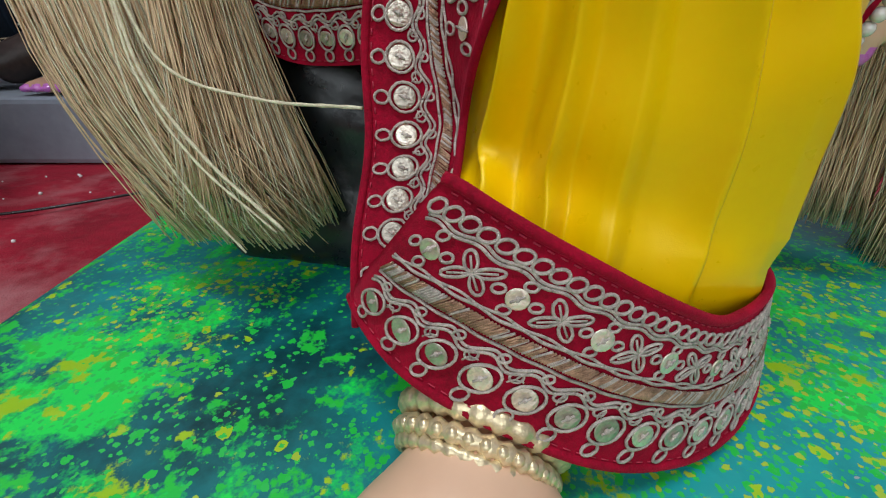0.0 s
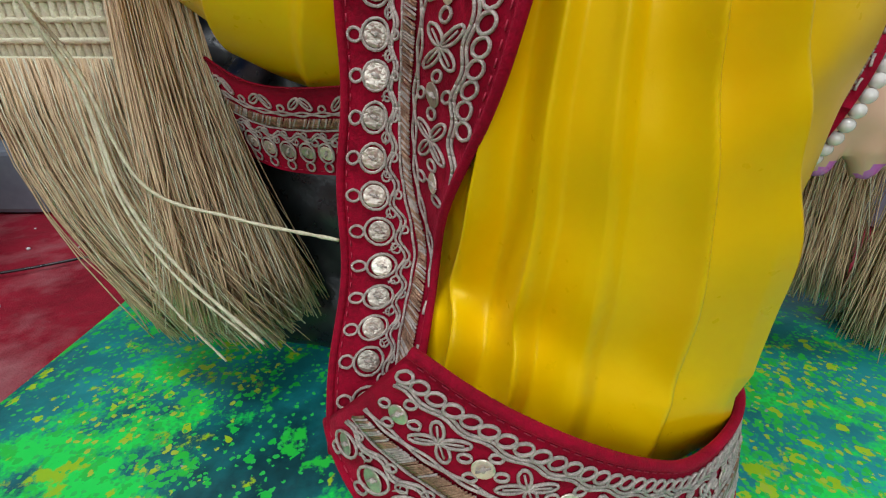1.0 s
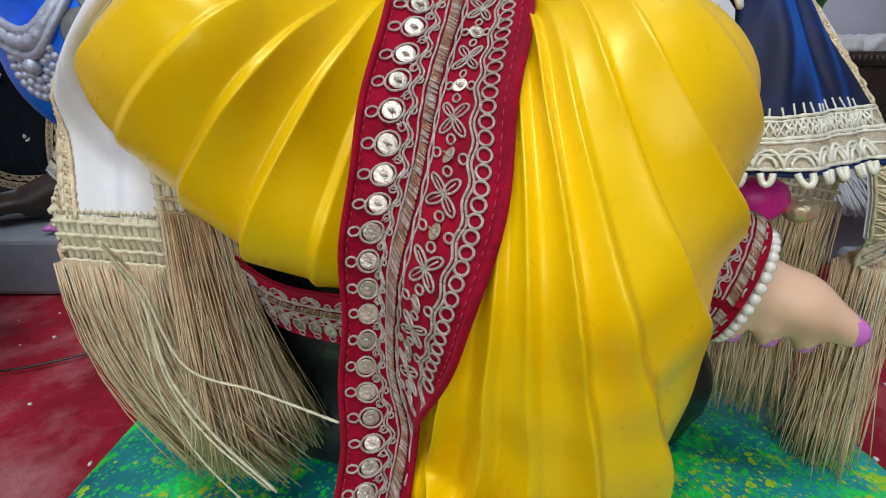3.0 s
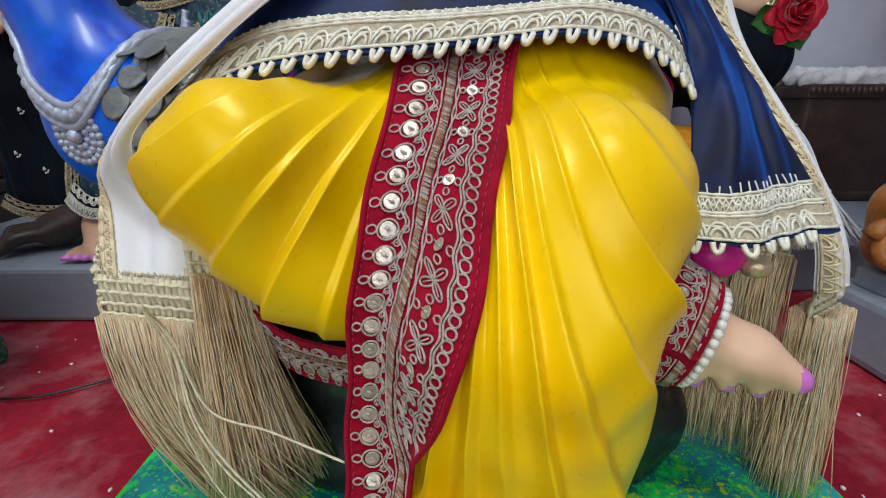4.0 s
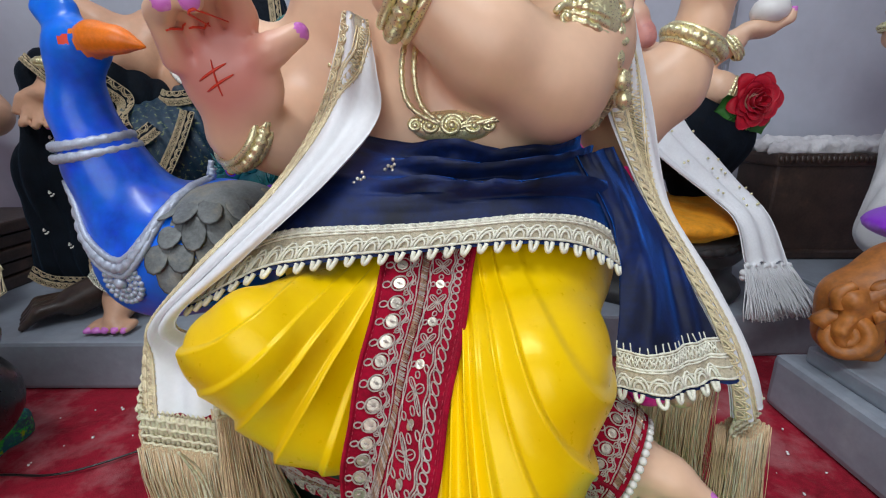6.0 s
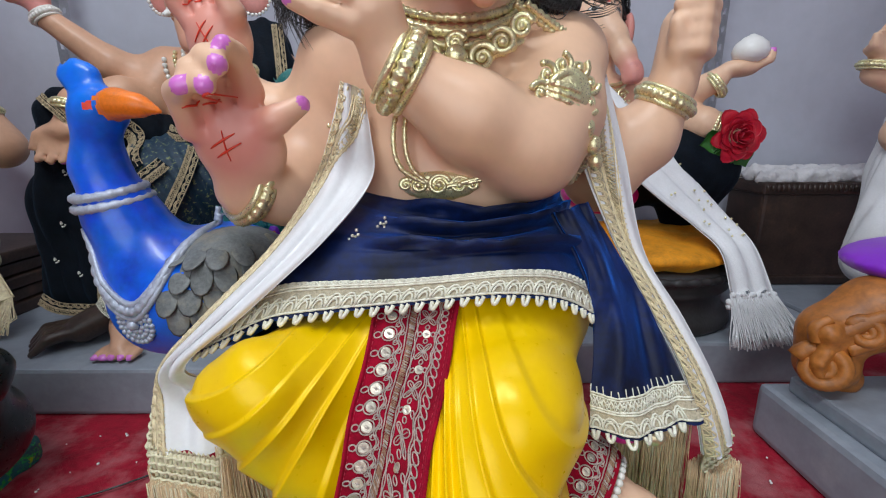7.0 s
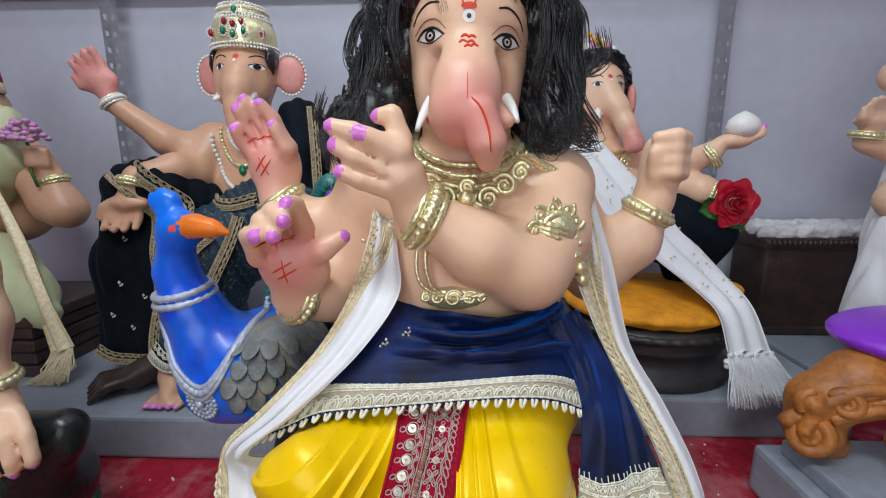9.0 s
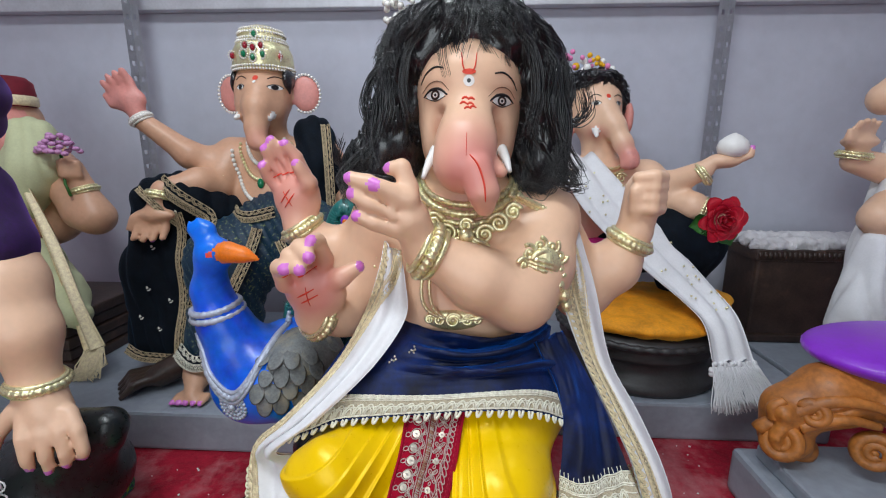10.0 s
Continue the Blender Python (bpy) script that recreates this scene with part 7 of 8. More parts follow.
    for k in range(4):
        f2.chain([(-0.72 - 0.012 * k, 0.785 + 0.012 * k, 0.140), (-0.755 - 0.016 * k, 0.752 + 0.018 * k, 0.135), (-0.785 - 0.018 * k, 0.735 + 0.022 * k, 0.106)], [0.015, 0.013, 0.007], k=0.006)
    field_ob("claw", f2, [WOOD], t)


TEALFEATHER = mat("teal_feather_paint", (0.01, 0.16, 0.15), 0.4, var=0.5, scale=50, coat=0.2)
crowned_statue()


def rose(c, r, label):
    t = thing("rose", c, label, "flower")
    rr = random.Random(2)
    for ring, cnt, op in ((0.10, 3, 0.15), (0.26, 4, 0.35), (0.44, 5, 0.6), (0.62, 5, 0.9), (0.80, 6, 1.2), (0.95, 6, 1.5)):
        for k in range(cnt):
            q = 2 * np.pi * (k + ring * 4.3) / cnt + rr.uniform(-0.15, 0.15)
            size = rr.uniform(0.88, 1.12)
            g = np.zeros((9, 8, 3))
            for i in range(9):
                for j in range(8):
                    a, b = (i / 8 - 0.5) * 2, j / 7
                    shape = 1 - 0.55 * abs(a) ** 1.7
                    rad = r * size * (0.08 + ring * 0.42 + op * 0.34 * (b * shape) ** 1.7)
                    wv = q + a * (1.25 - 0.65 * ring)
                    y = -r * (0.60 - 0.52 * ring) * b * shape + 0.10 * r * op * max(b * shape - 0.75, 0) * 4
                    g[i, j] = (rad * math.cos(wv), y + 0.004 * ring, rad * math.sin(wv))
            v, f = sheet(g + np.array(c), 0.0012)
            mesh_ob("petal", v, f, ROSE, t)
    for k in range(3):
        q = 3.4 + k * 0.9
        g = np.array([[(r * (0.5 + 0.8 * b) * math.cos(q) + a * r * 0.45 * math.sin(math.pi * min(b + 0.1, 1)) * -math.sin(q), 0.006 + 0.01 * b, r * (0.5 + 0.8 * b) * math.sin(q) + a * r * 0.45 * math.sin(math.pi * min(b + 0.1, 1)) * math.cos(q)) for b in np.linspace(0, 1, 6)] for a in (-1, 0, 1)])
        v, f = sheet(g + np.array(c), 0.001)
        mesh_ob("leaf", v, f, LEAF, t)


def flower_hair_statue():
    fd = Field((0.28, 0.86, 0.20), (0.90, 1.30, 1.0), 0.0060)
    fd.egg((0.50, 1.16, 0.55), (0.115, 0.09, 0.13), k=0.03)
    fd.bone((0.40, 1.15, 0.655), (0.60, 1.15, 0.645), 0.045, 0.045, k=0.03)
    fd.egg((0.455, 1.20, 0.845), (0.078, 0.075, 0.095), k=0.02).egg((0.462, 1.16, 0.79), (0.062, 0.055, 0.055), k=0.03).bone((0.47, 1.17, 0.68), (0.465, 1.18, 0.76), 0.05, 0.05, k=0.02)
    fd.chain([(0.468, 1.135, 0.835), (0.490, 1.110, 0.785), (0.510, 1.085, 0.735), (0.525, 1.065, 0.690), (0.512, 1.060, 0.678)], [0.032, 0.028, 0.024, 0.020, 0.014], 0, 0.02)
    fd.bone((0.525, 1.065, 0.70), (0.530, 1.055, 0.682), 0.022, 0.018, 1, 0.01)
    fd.egg((0.552, 1.19, 0.81), (0.014, 0.03, 0.05), 1, 0.01).egg((0.365, 1.19, 0.78), (0.03, 0.02, 0.05), 1, 0.01)
    fd.chain([(0.440, 1.12, 0.775), (0.435, 1.085, 0.755)], [0.011, 0.007], 3, 0.002)
    fd.chain([(0.505, 1.125, 0.785), (0.522, 1.10, 0.775)], [0.009, 0.006], 3, 0.002)
    fd.chain([(0.61, 1.14, 0.64), (0.625, 1.08, 0.585), (0.68, 1.0, 0.57), (0.715, 0.985, 0.555)], [0.042, 0.040, 0.034, 0.026], 0, 0.02)
    fd.chain([(0.61, 1.15, 0.64), (0.63, 1.07, 0.62), (0.69, 0.99, 0.665)], [0.040, 0.036, 0.026], 0, 0.02)
    fd.egg((0.735, 0.985, 0.690), (0.042, 0.034, 0.020), k=0.015)
    for k in range(4):
        fd.chain([(0.755 + 0.006 * k, 0.965 + 0.012 * k, 0.690), (0.782, 0.955 + 0.014 * k, 0.705), (0.785, 0.955 + 0.014 * k, 0.725)], [0.011, 0.010, 0.008], 0, 0.004)
    fd.egg((0.745, 0.99, 0.530), (0.03, 0.03, 0.035), k=0.01)
    finish_statue(fd, "elephant_headed_statue", "seated elephant-headed plaster statue with flowers in its hair, holding a sweet", ((0.462, 0.848), 0.034, 0.9, 0.008), [(0.786, 0.955 + 0.014 * k, 0.73) for k in range(4)] + [(0.775, 0.985, 0.50)], pink=[((0.52, 1.06, 0.69), (0.04, 0.05, 0.05), 0.9), ((0.44, 1.11, 0.765), (0.03, 0.04, 0.02), 0.6)])
    wig([((0.452, 1.225, 0.905), (0.092, 0.075, 0.050)), ((0.385, 1.225, 0.865), (0.035, 0.05, 0.05)), ((0.528, 1.22, 0.860), (0.024, 0.05, 0.045)), ((0.44, 1.165, 0.925), (0.06, 0.03, 0.022))], 200, "black_wig", "short black wig on the flower-crowned statue", 9, (0.30, 1.05, 0.80), (0.60, 1.34, 1.0), 0.008, 0.0028, 0.05)
    bead_flowers((0.425, 1.18, 0.965), 26, "flower_garland", "pink, yellow and white flower garland on the wig", (0.038, 0.012, 0.014), [FPINK, FYEL, IVORY])
    rose((0.735, 0.950, 0.540), 0.062, "red velvet rose held in the statue's hand")
    t = thing("white_sweet", (0.749, 0.975, 0.700), "white moulded sweet on the statue's palm", "sweet")
    mesh_ob("body", *lathe([(0.020, 0.0), (0.034, 0.010), (0.038, 0.024), (0.032, 0.040), (0.018, 0.052), (0.003, 0.060)], (0.749, 0.975, 0.700), 18), IVORY, t)
    bangle((0.690, 0.990, 0.655), (0.5, -0.2, 0.4), 0.028, GOLD, "gold bangle on the upper wrist")
    bangle((0.700, 0.990, 0.562), (0.6, -0.3, -0.2), 0.029, GOLD, "gold bangle on the lower wrist")
    n = thing("collar_necklace", (0.48, 1.08, 0.66), "scrolled gold collar on the second statue", "necklace")
    for k in range(3):
        q = np.linspace(-1.5, 1.5, 40)
        p = np.stack([0.475 + (0.062 + 0.006 * k) * np.sin(q), 1.155 - (0.066 + 0.004 * k) * np.cos(q), 0.700 - (0.035 + 0.016 * k) * np.cos(q)], 1)
        mesh_ob("strand", *tube(p, 0.0045 + 0.001 * np.cos(np.arange(40) * 2), 7), GOLD, n)
    s = Soup()
    for x in (0.44, 0.475, 0.51):
        curl_relief(s, (x, 1.078, 0.640 - 0.1 * (0.035 - abs(x - 0.475))), np.array([1.0, 0, 0]), np.array([0, 0.2, 1.0]), np.array([0, -1.0, 0]), 0.015, 1.5, 0.0035)
    s.ob("pendant", [GOLD], n)
    cloth_field("black_skirt", [("c", ([(0.55, 1.15, 0.44), (0.66, 1.05, 0.47), (0.72, 1.03, 0.46)], [0.10, 0.085, 0.06])), ("c", ([(0.72, 1.03, 0.46), (0.70, 1.08, 0.35)], [0.062, 0.06]))], (0.40, 0.90, 0.28), (0.84, 1.30, 0.60), 0.007, BLACKCLOTH, "black velvet skirt with gold motifs on the second statue", "skirt", 0.004, (50, 0, 8))
    cloth_field("magenta_waistcloth", [("e", ((0.48, 1.10, 0.40), (0.10, 0.09, 0.06)))], (0.34, 0.98, 0.30), (0.62, 1.24, 0.50), 0.008, MAGENTA, "magenta satin waistcloth of the second statue", "cloth", 0.004, (60, 0, 6))
    # white shawl with knotted fringe
    t = thing("white_shawl", (0.6, 0.95, 0.1), "white cotton shawl with a fringed end trailing over the stool", "shawl")
    o = smooth_path([(0.31, 1.06, 0.70), (0.39, 0.97, 0.55), (0.52, 0.91, 0.42), (0.62, 0.865, 0.335), (0.655, 0.825, 0.29), (0.665, 0.790, 0.215)], 50)
    i_ = smooth_path([(0.44, 1.10, 0.705), (0.54, 1.01, 0.58), (0.65, 0.97, 0.455), (0.725, 0.94, 0.37), (0.770, 0.89, 0.305), (0.790, 0.83, 0.205)], 50)
    m = 20
    p = np.zeros((50, m, 3))
    for j in range(m):
        k = j / (m - 1)
        p[:, j] = o * (1 - k) + i_ * k
        p[:, j, 2] += 0.008 * np.sin(k * 16 + np.linspace(0, 2, 50))
    mesh_ob("cloth", *sheet(p, 0.003), WHITE, t)
    s = Soup()
    r = random.Random(5)
    for k in range(240):
        q = r.random()
        top = o[-1] * (1 - q) + i_[-1] * q
        u = np.linspace(0, 1, 6)
        pts = top + np.outer(u, np.array([0.05 * q + r.gauss(0, 0.008), -0.045 + r.gauss(0, 0.008), 0])) + np.outer(np.sin(u * 5 + r.random() * 6) * u, np.array([0.006, 0.004, 0]))
        pts[:, 2] -= u * (top[2] - 0.106) * r.uniform(0.85, 1.0)
        s.add(*tube(pts, 0.0014, 3))
    for k in range(90):
        q = r.random()
        top = o[-1] * (1 - q) + i_[-1] * q + np.array([0, 0, -r.uniform(0, 0.03)])
        s.add(*ball(top, r.uniform(0.004, 0.008), 5, 6))
    tagged(s.ob("fringe", [WHITE], t), kind="stuff")
    mm = Soup()
    for k in range(40):
        a, b = r.random(), r.random()
        q = o[int(a * 38)] * (1 - b) + i_[int(a * 38)] * b
        mm.add(*ball(q + np.array((0, -0.004, 0.008)), 0.003, 4, 6))
    tagged(mm.ob("gold_sprigs", [GOLD], t), kind="stuff")
    # stool with its cushion
    t = thing("round_stool", (0.57, 1.03, 0.10), "low round black-brown stool with moulded rings", "stool")
    mesh_ob("body", *lathe([(0.215, 0.0), (0.222, 0.012), (0.212, 0.030), (0.198, 0.042), (0.196, 0.075), (0.205, 0.085), (0.214, 0.096), (0.205, 0.108), (0.210, 0.120), (0.218, 0.130), (0.214, 0.142), (0.19, 0.146)], (0.57, 1.03, 0.10), 56, sy=0.98), BLACKWOOD, t)
    a = np.linspace(0, 2 * np.pi, 160, endpoint=False)
    mesh_ob("rope_ring", *tube(np.stack([0.57 + 0.217 * np.cos(a), 1.03 + 0.212 * np.sin(a), np.full(160, 0.230)], 1), 0.009 + 0.0022 * np.cos(a * 40), 8, True), BLACKWOOD, t)
    c2 = Field((0.30, 0.77, 0.20), (0.92, 1.32, 0.36), 0.0075)
    c2.egg((0.58, 1.03, 0.272), (0.228, 0.215, 0.042), k=0.02).egg((0.74, 1.10, 0.280), (0.13, 0.11, 0.035), k=0.03)

    def soft_(v, n):
        w = np.array([noise.fractal(Vector(q) * 12, 1.0, 2.0, 3) for q in v])
        return v + n * (0.010 * w)[:, None]
    tagged(field_ob("cushion", c2, [CUSHION], shape=soft_), "plump orange velvet cushion on the round stool", "cushion")


flower_hair_statue()


def flower_bunch_statue():
    fd = Field((-1.42, 0.85, 0.24), (-0.86, 1.28, 1.0), 0.0075)
    fd.egg((-1.28, 1.12, 0.58), (0.15, 0.11, 0.17), k=0.03)
    fd.chain([(-1.20, 1.08, 0.70), (-1.07, 1.04, 0.535), (-1.03, 1.03, 0.520), (-1.052, 1.03, 0.60)], [0.055, 0.055, 0.050, 0.030], 0, 0.02)
    fd.bone((-1.052, 1.03, 0.61), (-1.072, 1.02, 0.665), 0.028, 0.030, 0, 0.01)
    for k in range(4):
        fd.chain([(-1.037, 1.005, 0.640 + 0.013 * k), (-1.067, 0.990, 0.642 + 0.013 * k), (-1.092, 1.005, 0.642 + 0.013 * k)], [0.010, 0.010, 0.009], 0, 0.003)
    fd.chain([(-1.30, 1.08, 0.78), (-1.25, 1.03, 0.74), (-1.23, 1.02, 0.69)], [0.06, 0.045, 0.03], 1, 0.02)
    fd.egg((-1.33, 1.12, 0.80), (0.08, 0.08, 0.08), k=0.02)
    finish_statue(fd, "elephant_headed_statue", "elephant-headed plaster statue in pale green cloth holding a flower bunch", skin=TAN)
    cloth_field("pale_green_drape", [("c", ([(-1.22, 1.06, 0.74), (-1.18, 1.02, 0.66), (-1.22, 1.00, 0.58)], [0.065, 0.062, 0.06])), ("c", ([(-1.25, 1.0, 0.36), (-1.10, 0.93, 0.30), (-1.02, 0.90, 0.26)], [0.10, 0.07, 0.04]))], (-1.42, 0.82, 0.20), (-0.94, 1.24, 0.84), 0.008, CREAM, "pale green silk drapery with a gold border", "drapery", 0.006, (60, 0, 10))
    t = thing("cap", (-1.31, 1.10, 0.84), "maroon cap with a gold band on the flower-holding statue", "cap")
    mesh_ob("crown", *lathe([(0.066, 0.0), (0.070, 0.03), (0.066, 0.07), (0.05, 0.085), (0.004, 0.09)], (-1.31, 1.10, 0.84), 28), MAROON, t)
    mesh_ob("band", *lathe([(0.069, 0.0), (0.073, 0.004), (0.073, 0.026), (0.069, 0.03)], (-1.31, 1.10, 0.842), 28), GOLD_CLOTH, t)
    t = thing("gold_border_end", (-1.0, 0.85, 0.1), "gold bordered cloth end with fringe hanging beside the seat", "cloth")
    p0 = smooth_path([(-1.20, 0.99, 0.60), (-1.10, 0.93, 0.44), (-1.02, 0.88, 0.30), (-0.98, 0.86, 0.17)], 40)
    p1 = smooth_path([(-1.16, 0.96, 0.62), (-1.06, 0.92, 0.46), (-0.97, 0.87, 0.30), (-0.91, 0.85, 0.19)], 40)
    g = np.stack([p0 * (1 - k / 9) + p1 * (k / 9) + np.array([0, 0.01 * math.sin(k), 0]) for k in range(10)], 1)
    mesh_ob("cloth", *sheet(g, 0.003), GOLD_CLOTH, t)
    s = Soup()
    r = random.Random(8)
    for k in range(160):
        q = r.random()
        top = p0[-1] * (1 - q) + p1[-1] * q
        s.add(*tube([top, top + np.array((r.gauss(0, 0.01), -0.02, -0.04)), top + np.array((r.gauss(-0.02, 0.02), -0.04, -0.072))], 0.0014, 3))
    tagged(s.ob("fringe", [GOLD_CLOTH], t), kind="stuff")
    t = thing("ridged_seat", (-1.2, 1.0, 0.10), "dark brown ridged wooden seat on the plinth", "seat")
    for k in range(5):
        mesh_ob("board", *box((-1.42 + 0.006 * (k % 2), 0.86 + 0.006 * (k % 2), 0.10 + 0.034 * k), (-1.02 - 0.006 * (k % 2), 1.2, 0.131 + 0.034 * k), 0.006), WOOD, t, smooth=False)
    bangle((-1.051, 1.03, 0.597), (-0.3, 0, 0.9), 0.034, GOLD, "gold bangle on the flower-holding wrist")
    t = thing("flower_bunch", (-1.077, 1.0, 0.69), "bunch of small lilac flowers in the statue's fist", "flowers")
    for k in range(46):
        a, b = r.uniform(0, 6.28), r.random() ** 0.5
        o = np.array((-1.077 + 0.055 * b * math.cos(a), 0.995 + 0.04 * b * math.sin(a), 0.705 + 0.050 * (1 - b * b) + r.uniform(-0.006, 0.006)))
        mesh_ob("blossom", *ball(o, (0.010, 0.010, 0.007), 5, 7), LILAC, t, base=o)
    mesh_ob("stem", *tube([(-1.077, 1.0, 0.70), (-1.07, 0.990, 0.62), (-1.05, 0.980, 0.585)], 0.004, 5), LEAF, t)


MAROON = mat("maroon_velvet", (0.16, 0.004, 0.015), 0.8, var=0.3, scale=30, sheen=0.4, sheen_tint=(0.6, 0.1, 0.15))
flower_bunch_statue()


def near_left_statue():
    fd = Field((-0.98, 0.22, 0.17), (-0.46, 0.62, 0.86), 0.0060)
    fd.chain([(-0.72, 0.44, 0.60), (-0.662, 0.42, 0.50), (-0.632, 0.405, 0.425), (-0.624, 0.40, 0.345)], [0.060, 0.052, 0.046, 0.033], 0, 0.02)
    fd.egg((-0.86, 0.46, 0.50), (0.13, 0.10, 0.16), k=0.02)
    fd.bone((-0.620, 0.398, 0.335), (-0.600, 0.388, 0.295), 0.033, 0.034, 0, 0.015)
    for k in range(4):
        fd.chain([(-0.622 + 0.019 * k, 0.368 + 0.006 * k, 0.300), (-0.612 + 0.023 * k, 0.350 + 0.008 * k, 0.275), (-0.608 + 0.024 * k, 0.346 + 0.008 * k, 0.240), (-0.610 + 0.023 * k, 0.350 + 0.008 * k, 0.208 + 0.010 * abs(k - 1.2))], [0.0135, 0.0112, 0.0105, 0.0085], 0, 0.002)
    fd.chain([(-0.640, 0.375, 0.305), (-0.668, 0.360, 0.270), (-0.676, 0.352, 0.232)], [0.016, 0.013, 0.010], 0, 0.005)
    fd.egg((-0.84, 0.42, 0.78), (0.10, 0.08, 0.09), k=0.02)
    finish_statue(fd, "elephant_headed_statue", "neighbouring plaster statue with its hand on a black armrest", None, [(-0.610 + 0.023 * k, 0.343 + 0.008 * k, 0.203 + 0.010 * abs(k - 1.2)) for k in range(4)] + [(-0.677, 0.344, 0.226)], 0.010)
    bangle((-0.621, 0.400, 0.342), (-0.05, 0, -1), 0.038, GOLD, "gold bangle on the resting wrist", 0.007)
    cloth_field("plum_shoulder_cloth", [("c", ([(-0.84, 0.44, 0.69), (-0.735, 0.43, 0.635), (-0.690, 0.425, 0.565)], [0.072, 0.066, 0.064]))], (-0.95, 0.28, 0.48), (-0.52, 0.60, 0.80), 0.007, PLUM, "dark plum velvet cloth with gold sprigs over a statue's shoulder", "cloth", 0.005, (50, 0, 10))
    cloth_field("plum_turban", [("e", ((-0.745, 0.43, 0.80), (0.095, 0.09, 0.10)))], (-0.86, 0.30, 0.68), (-0.60, 0.56, 0.93), 0.007, PLUM, "dark plum velvet turban of a neighbouring statue", "turban", 0.008, (30, 0, 60))
    f2 = Field((-0.82, 0.28, 0.045), (-0.46, 0.62, 0.34), 0.0065)
    f2.egg((-0.615, 0.43, 0.205), (0.070, 0.06, 0.062), k=0.03).chain([(-0.575, 0.44, 0.232), (-0.552, 0.44, 0.238), (-0.545, 0.43, 0.215)], [0.032, 0.028, 0.022], k=0.02).egg((-0.68, 0.45, 0.12), (0.13, 0.11, 0.09), k=0.04)
    tagged(field_ob("armrest", f2, [ROCK]), "glossy black carved armrest under a statue's hand", "armrest")
    t = thing("white_crochet", (-0.70, 0.33, 0.21), "scrap of white crocheted lace hanging from the armrest", "lace")
    s = Soup()
    r = random.Random(3)
    for k in range(80):
        o = np.array((-0.70 + r.uniform(-0.06, 0.05), 0.325 + r.uniform(-0.015, 0.015), 0.195 + r.uniform(-0.04, 0.03)))
        a = np.linspace(0, 2 * np.pi, 9, endpoint=False)
        s.add(*tube(o + 0.009 * np.stack([np.cos(a), 0.3 * np.sin(a + 1), np.sin(a)], 1), 0.0016, 4, True))
    s.ob("mesh_lace", [WHITE], t)


near_left_statue()


def white_robed_statue():
    fd = Field((0.98, 0.86, 0.40), (1.50, 1.24, 1.0), 0.0070)
    fd.chain([(1.32, 1.06, 0.95), (1.23, 1.07, 0.88), (1.19, 1.08, 0.855)], [0.055, 0.050, 0.045], 0, 0.02)
    fd.chain([(1.24, 1.06, 0.66), (1.12, 1.06, 0.69)], [0.045, 0.032], 0, 0.02)
    hand_simple(fd, (1.115, 1.055, 0.695), (1.115, 1.035, 0.795), (0.9, 0.3, 0.0), 0.0115, 0)
    fd.chain([(1.34, 1.05, 0.62), (1.20, 1.0, 0.55), (1.15, 0.98, 0.545)], [0.075, 0.065, 0.05], 0, 0.02)
    finish_statue(fd, "elephant_headed_statue", "plaster statue in a white robe with a raised hand")
    bangle((1.113, 1.055, 0.705), (0.1, -0.1, 1), 0.036, GOLD, "white stone and gold bangle on the raised wrist")
    ob = cloth_field("white_robe", [("c", ([(1.28, 1.05, 0.72), (1.25, 1.02, 0.45), (1.22, 1.0, 0.24)], [0.07, 0.085, 0.09])), ("c", ([(1.16, 0.98, 0.48), (1.13, 0.97, 0.24)], [0.04, 0.055]))], (0.98, 0.84, 0.10), (1.45, 1.20, 0.84), 0.0075, WHITE, "white pleated robe with small gold motifs", "robe", 0.012, (80, 0, 2))
    t = thing("dark_chest", (1.17, 1.27, 0.10), "dark brown carved wooden chest on the plinth", "chest")
    mesh_ob("body", *box((1.0, 1.20, 0.10), (1.38, 1.37, 0.385), 0.010), WOOD, t, smooth=False)
    mesh_ob("top_moulding", *box((0.99, 1.19, 0.375), (1.39, 1.375, 0.412), 0.010), WOOD, t, smooth=False)
    mesh_ob("bottom_moulding", *box((0.99, 1.19, 0.101), (1.39, 1.375, 0.130), 0.008), WOOD, t, smooth=False)
    for k in range(26):
        mesh_ob("carved_bead", *ball((1.0 + 0.015 * k, 1.19, 0.395), (0.007, 0.006, 0.011), 5, 7), WOOD, t, base=(1.0 + 0.015 * k, 1.19, 0.395))
    f3 = Field((0.95, 1.16, 0.39), (1.43, 1.41, 0.48), 0.007)
    f3.bone((1.01, 1.22, 0.425), (1.36, 1.22, 0.425), 0.022, 0.022, k=0.02).bone((1.01, 1.34, 0.425), (1.36, 1.34, 0.425), 0.022, 0.022, k=0.02).bone((1.01, 1.28, 0.43), (1.36, 1.28, 0.43), 0.026, 0.026, k=0.03)

    def fuzzy(v, n):
        w = np.array([noise.fractal(Vector(q) * 40, 1.0, 2.0, 3) for q in v])
        return v + n * (0.010 * w)[:, None]
    tagged(field_ob("fleece", f3, [FLUFF], shape=fuzzy), "white fleece cover on the dark chest", "fleece")


white_robed_statue()


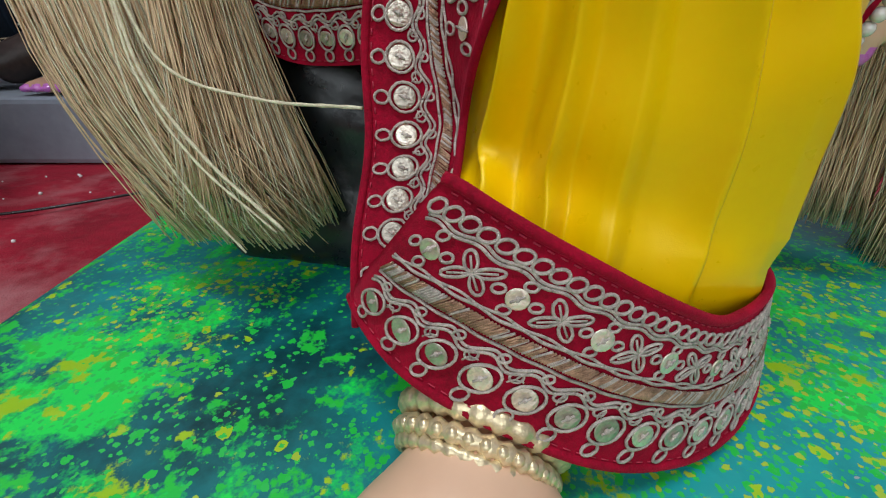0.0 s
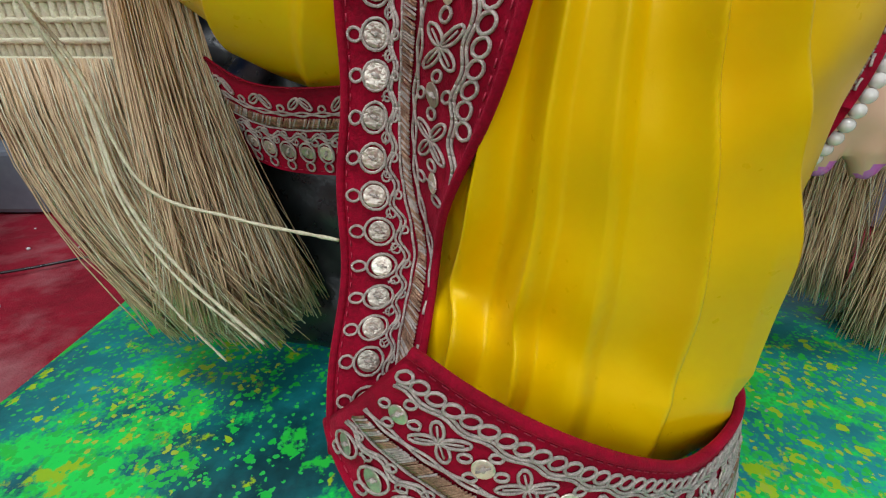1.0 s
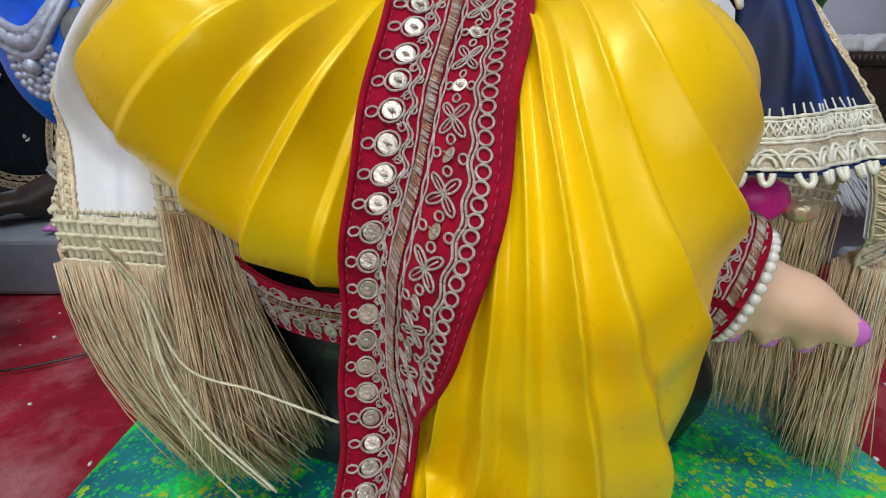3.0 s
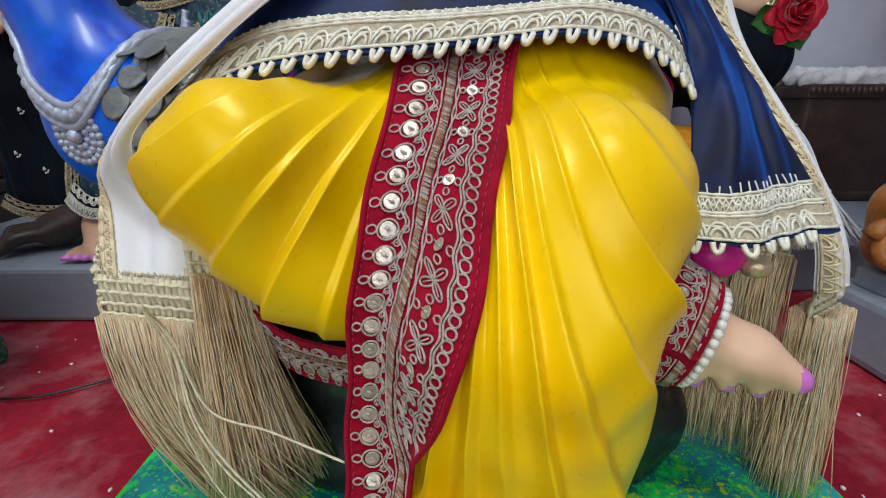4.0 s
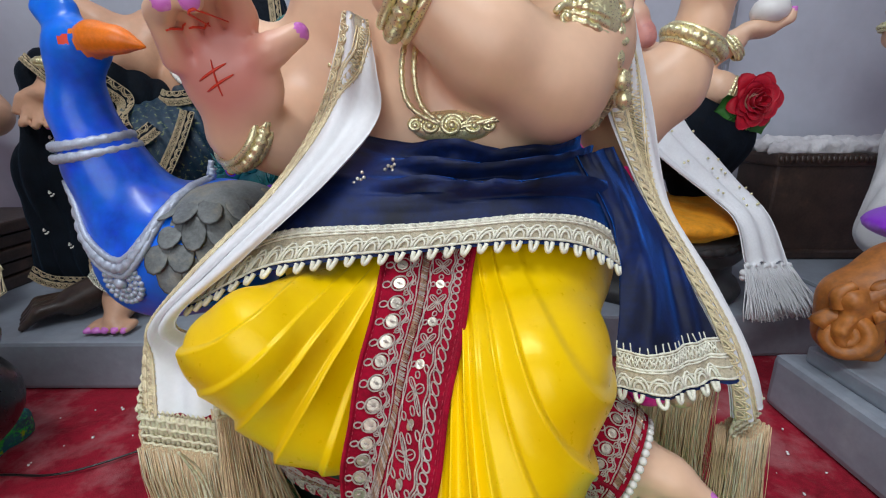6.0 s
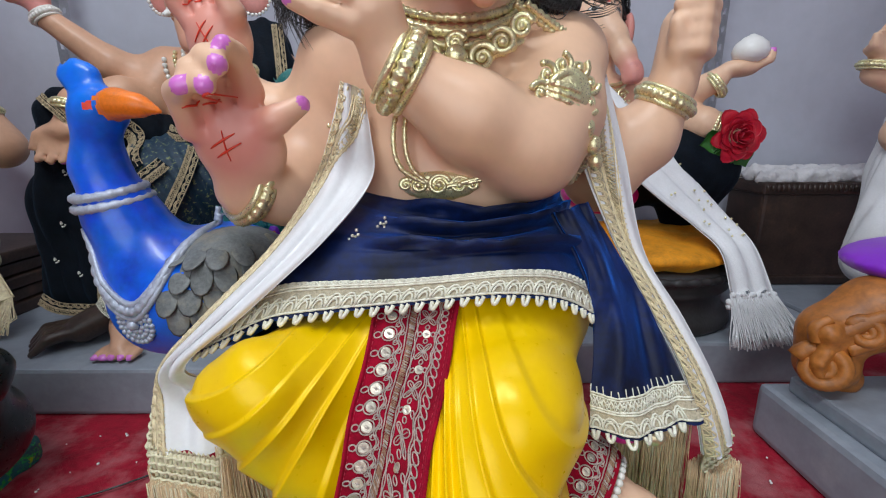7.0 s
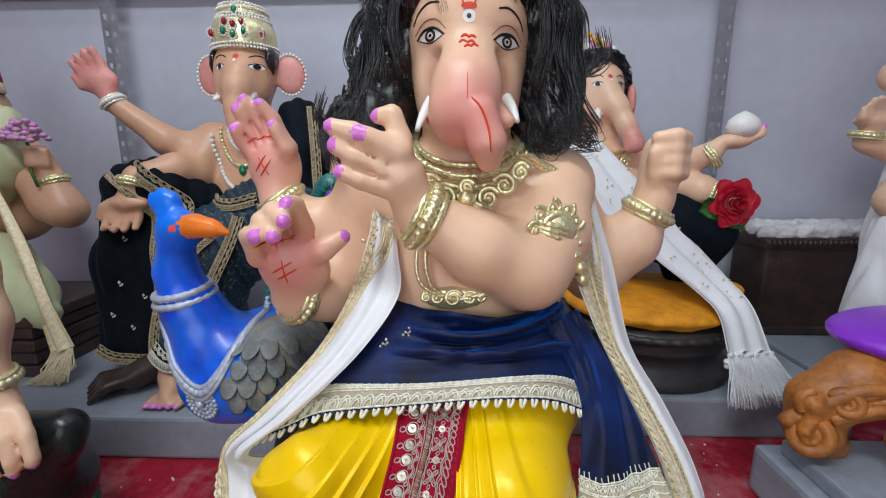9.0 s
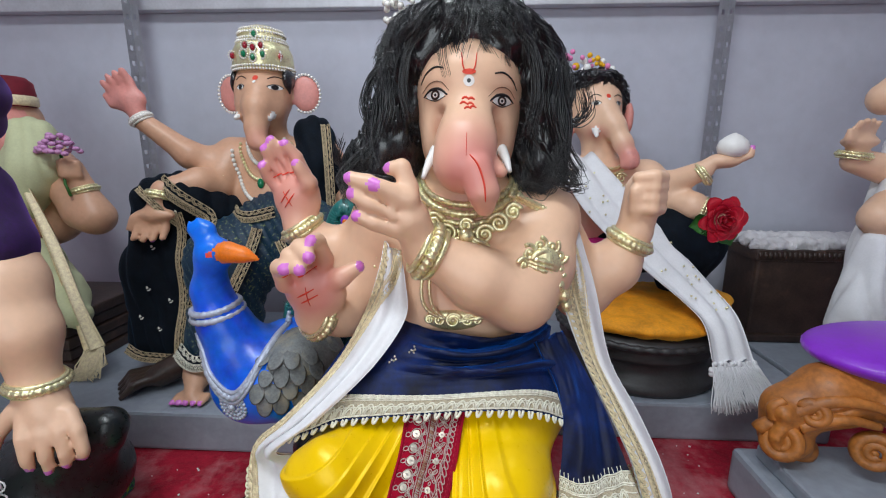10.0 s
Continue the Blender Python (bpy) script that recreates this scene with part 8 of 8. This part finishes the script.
def carved_bench():
    fd = Field((0.58, 0.30, 0.115), (1.30, 0.76, 0.40), 0.0060)
    fd.chain([(1.05, 0.56, 0.275), (0.86, 0.57, 0.275), (0.76, 0.575, 0.262), (0.70, 0.58, 0.225), (0.690, 0.578, 0.175)], [0.060, 0.058, 0.056, 0.046, 0.040], k=0.02)
    a = np.linspace(0, 2 * np.pi * 1.35, 14)
    rad = 0.034 * (1 - a / a[-1] * 0.75)
    fd.chain([(0.690 + r * math.cos(q + 2.4), 0.548, 0.185 + r * math.sin(q + 2.4)) for q, r in zip(a, rad)], [0.016 * (1 - 0.4 * i / 13) for i in range(14)], 0, 0.003)
    for q0 in np.linspace(0, 6.2, 14):
        q1 = q0 + 0.48
        fd.dent((0.690 + 0.026 * math.cos(q0), 0.533, 0.185 + 0.026 * math.sin(q0)), (0.690 + 0.026 * math.cos(q1), 0.533, 0.185 + 0.026 * math.sin(q1)), 0.006, 0.004)
    for pts in ([(0.73, 0.525, 0.215), (0.77, 0.512, 0.245), (0.83, 0.508, 0.235)], [(0.72, 0.53, 0.250), (0.77, 0.515, 0.285), (0.86, 0.510, 0.290)], [(0.75, 0.520, 0.185), (0.80, 0.512, 0.215), (0.86, 0.508, 0.205)]):
        pp = smooth_path(pts, 9)
        for i in range(8):
            fd.dent(pp[i], pp[i + 1], 0.008, 0.006)
    fd.egg((0.664, 0.552, 0.238), (0.020, 0.024, 0.020), k=0.006)
    fd.chain([(0.70, 0.58, 0.17), (0.73, 0.58, 0.145)], [0.036, 0.030], k=0.02)
    a = np.linspace(0, 2 * np.pi * 1.2, 12)
    fd.chain([(0.835 + 0.030 * (1 - q / 9) * math.cos(q), 0.515, 0.262 + 0.026 * (1 - q / 9) * math.sin(q)) for q in a], [0.012] * 12, 0, 0.003)
    fd.chain([(0.90, 0.54, 0.26), (0.93, 0.52, 0.19), (0.96, 0.51, 0.14)], [0.055, 0.040, 0.045], k=0.02)
    t = thing("carved_bench", (0.80, 0.55, 0.13), "orange-brown carved bench with a scrolled animal-head arm", "bench")
    field_ob("body", fd, [TERRA], t)
    n, u, w = frame_of((-0.55, -0.80, 0.25))
    for c, r, th, fl in (((0.664, 0.548, 0.178), 0.036, 0.014, 1), ((0.800, 0.508, 0.188), 0.032, 0.012, -1), ((0.705, 0.532, 0.246), 0.022, 0.010, 1)):
        s = Soup()
        curl_relief(s, c, u, w, n, r, 1.9, th, fl)
        s.add(*ball(np.array(c), r * 0.22, 7, 10))
        s.ob("scroll", [TERRA], t)
    for pts in ([(0.672, 0.550, 0.232), (0.730, 0.528, 0.275), (0.800, 0.512, 0.272), (0.850, 0.508, 0.235)], [(0.690, 0.540, 0.215), (0.745, 0.520, 0.245), (0.800, 0.508, 0.240)], [(0.655, 0.556, 0.225), (0.648, 0.556, 0.245), (0.664, 0.550, 0.262)]):
        mesh_ob("ridge", *tube(smooth_path(pts, 24), np.linspace(0.013, 0.007, 24), 10), TERRA, t)
    f2 = Field((0.68, 0.38, 0.26), (1.26, 0.80, 0.42), 0.007)
    f2.egg((0.96, 0.60, 0.335), (0.225, 0.15, 0.040), k=0.02)
    tagged(field_ob("cushion", f2, [PURPLE]), "smooth purple satin cushion on the carved bench", "cushion")


carved_bench()

# small pink and gold things under the sash end, and plaster crumbs on the carpet
for c, r, m, nm, lb in (((0.235, 0.285, 0.262), (0.020, 0.014, 0.016), MAGENTA, "pink_tuft", "shiny pink satin tuft under the sash end"), ((0.262, 0.280, 0.256), (0.012, 0.010, 0.009), PALEGOLD, "gold_bead", "pale gold bead under the sash end")):
    tagged(mesh_ob(nm, *ball(c, r, 9, 14), m), lb, "trinket")


def crumbs():
    s = Soup()
    r = random.Random(12)
    for k in range(80):
        x, y = r.choice(((r.uniform(-0.75, -0.28), r.uniform(0.3, 0.68)), (r.uniform(0.40, 0.63), r.uniform(0.2, 0.78))))
        z = r.uniform(0.0006, 0.0022)
        s.add(*ball((x, y, z * 0.8), (z * r.uniform(0.8, 1.6), z * r.uniform(0.8, 1.6), z), 4, 6))
    tagged(s.ob("plaster_crumbs", [IVORY], label="white plaster crumbs scattered on the red carpet"), category="debris", kind="stuff")


crumbs()
p = smooth_path([(-0.80, 0.40, 0.006), (-0.62, 0.46, 0.007), (-0.50, 0.47, 0.006), (-0.36, 0.56, 0.006)], 60)
tagged(mesh_ob("thin_cable", *tube(p, 0.0018, 6), PAINT_BLACK), "thin black cable lying across the red carpet", "cable")
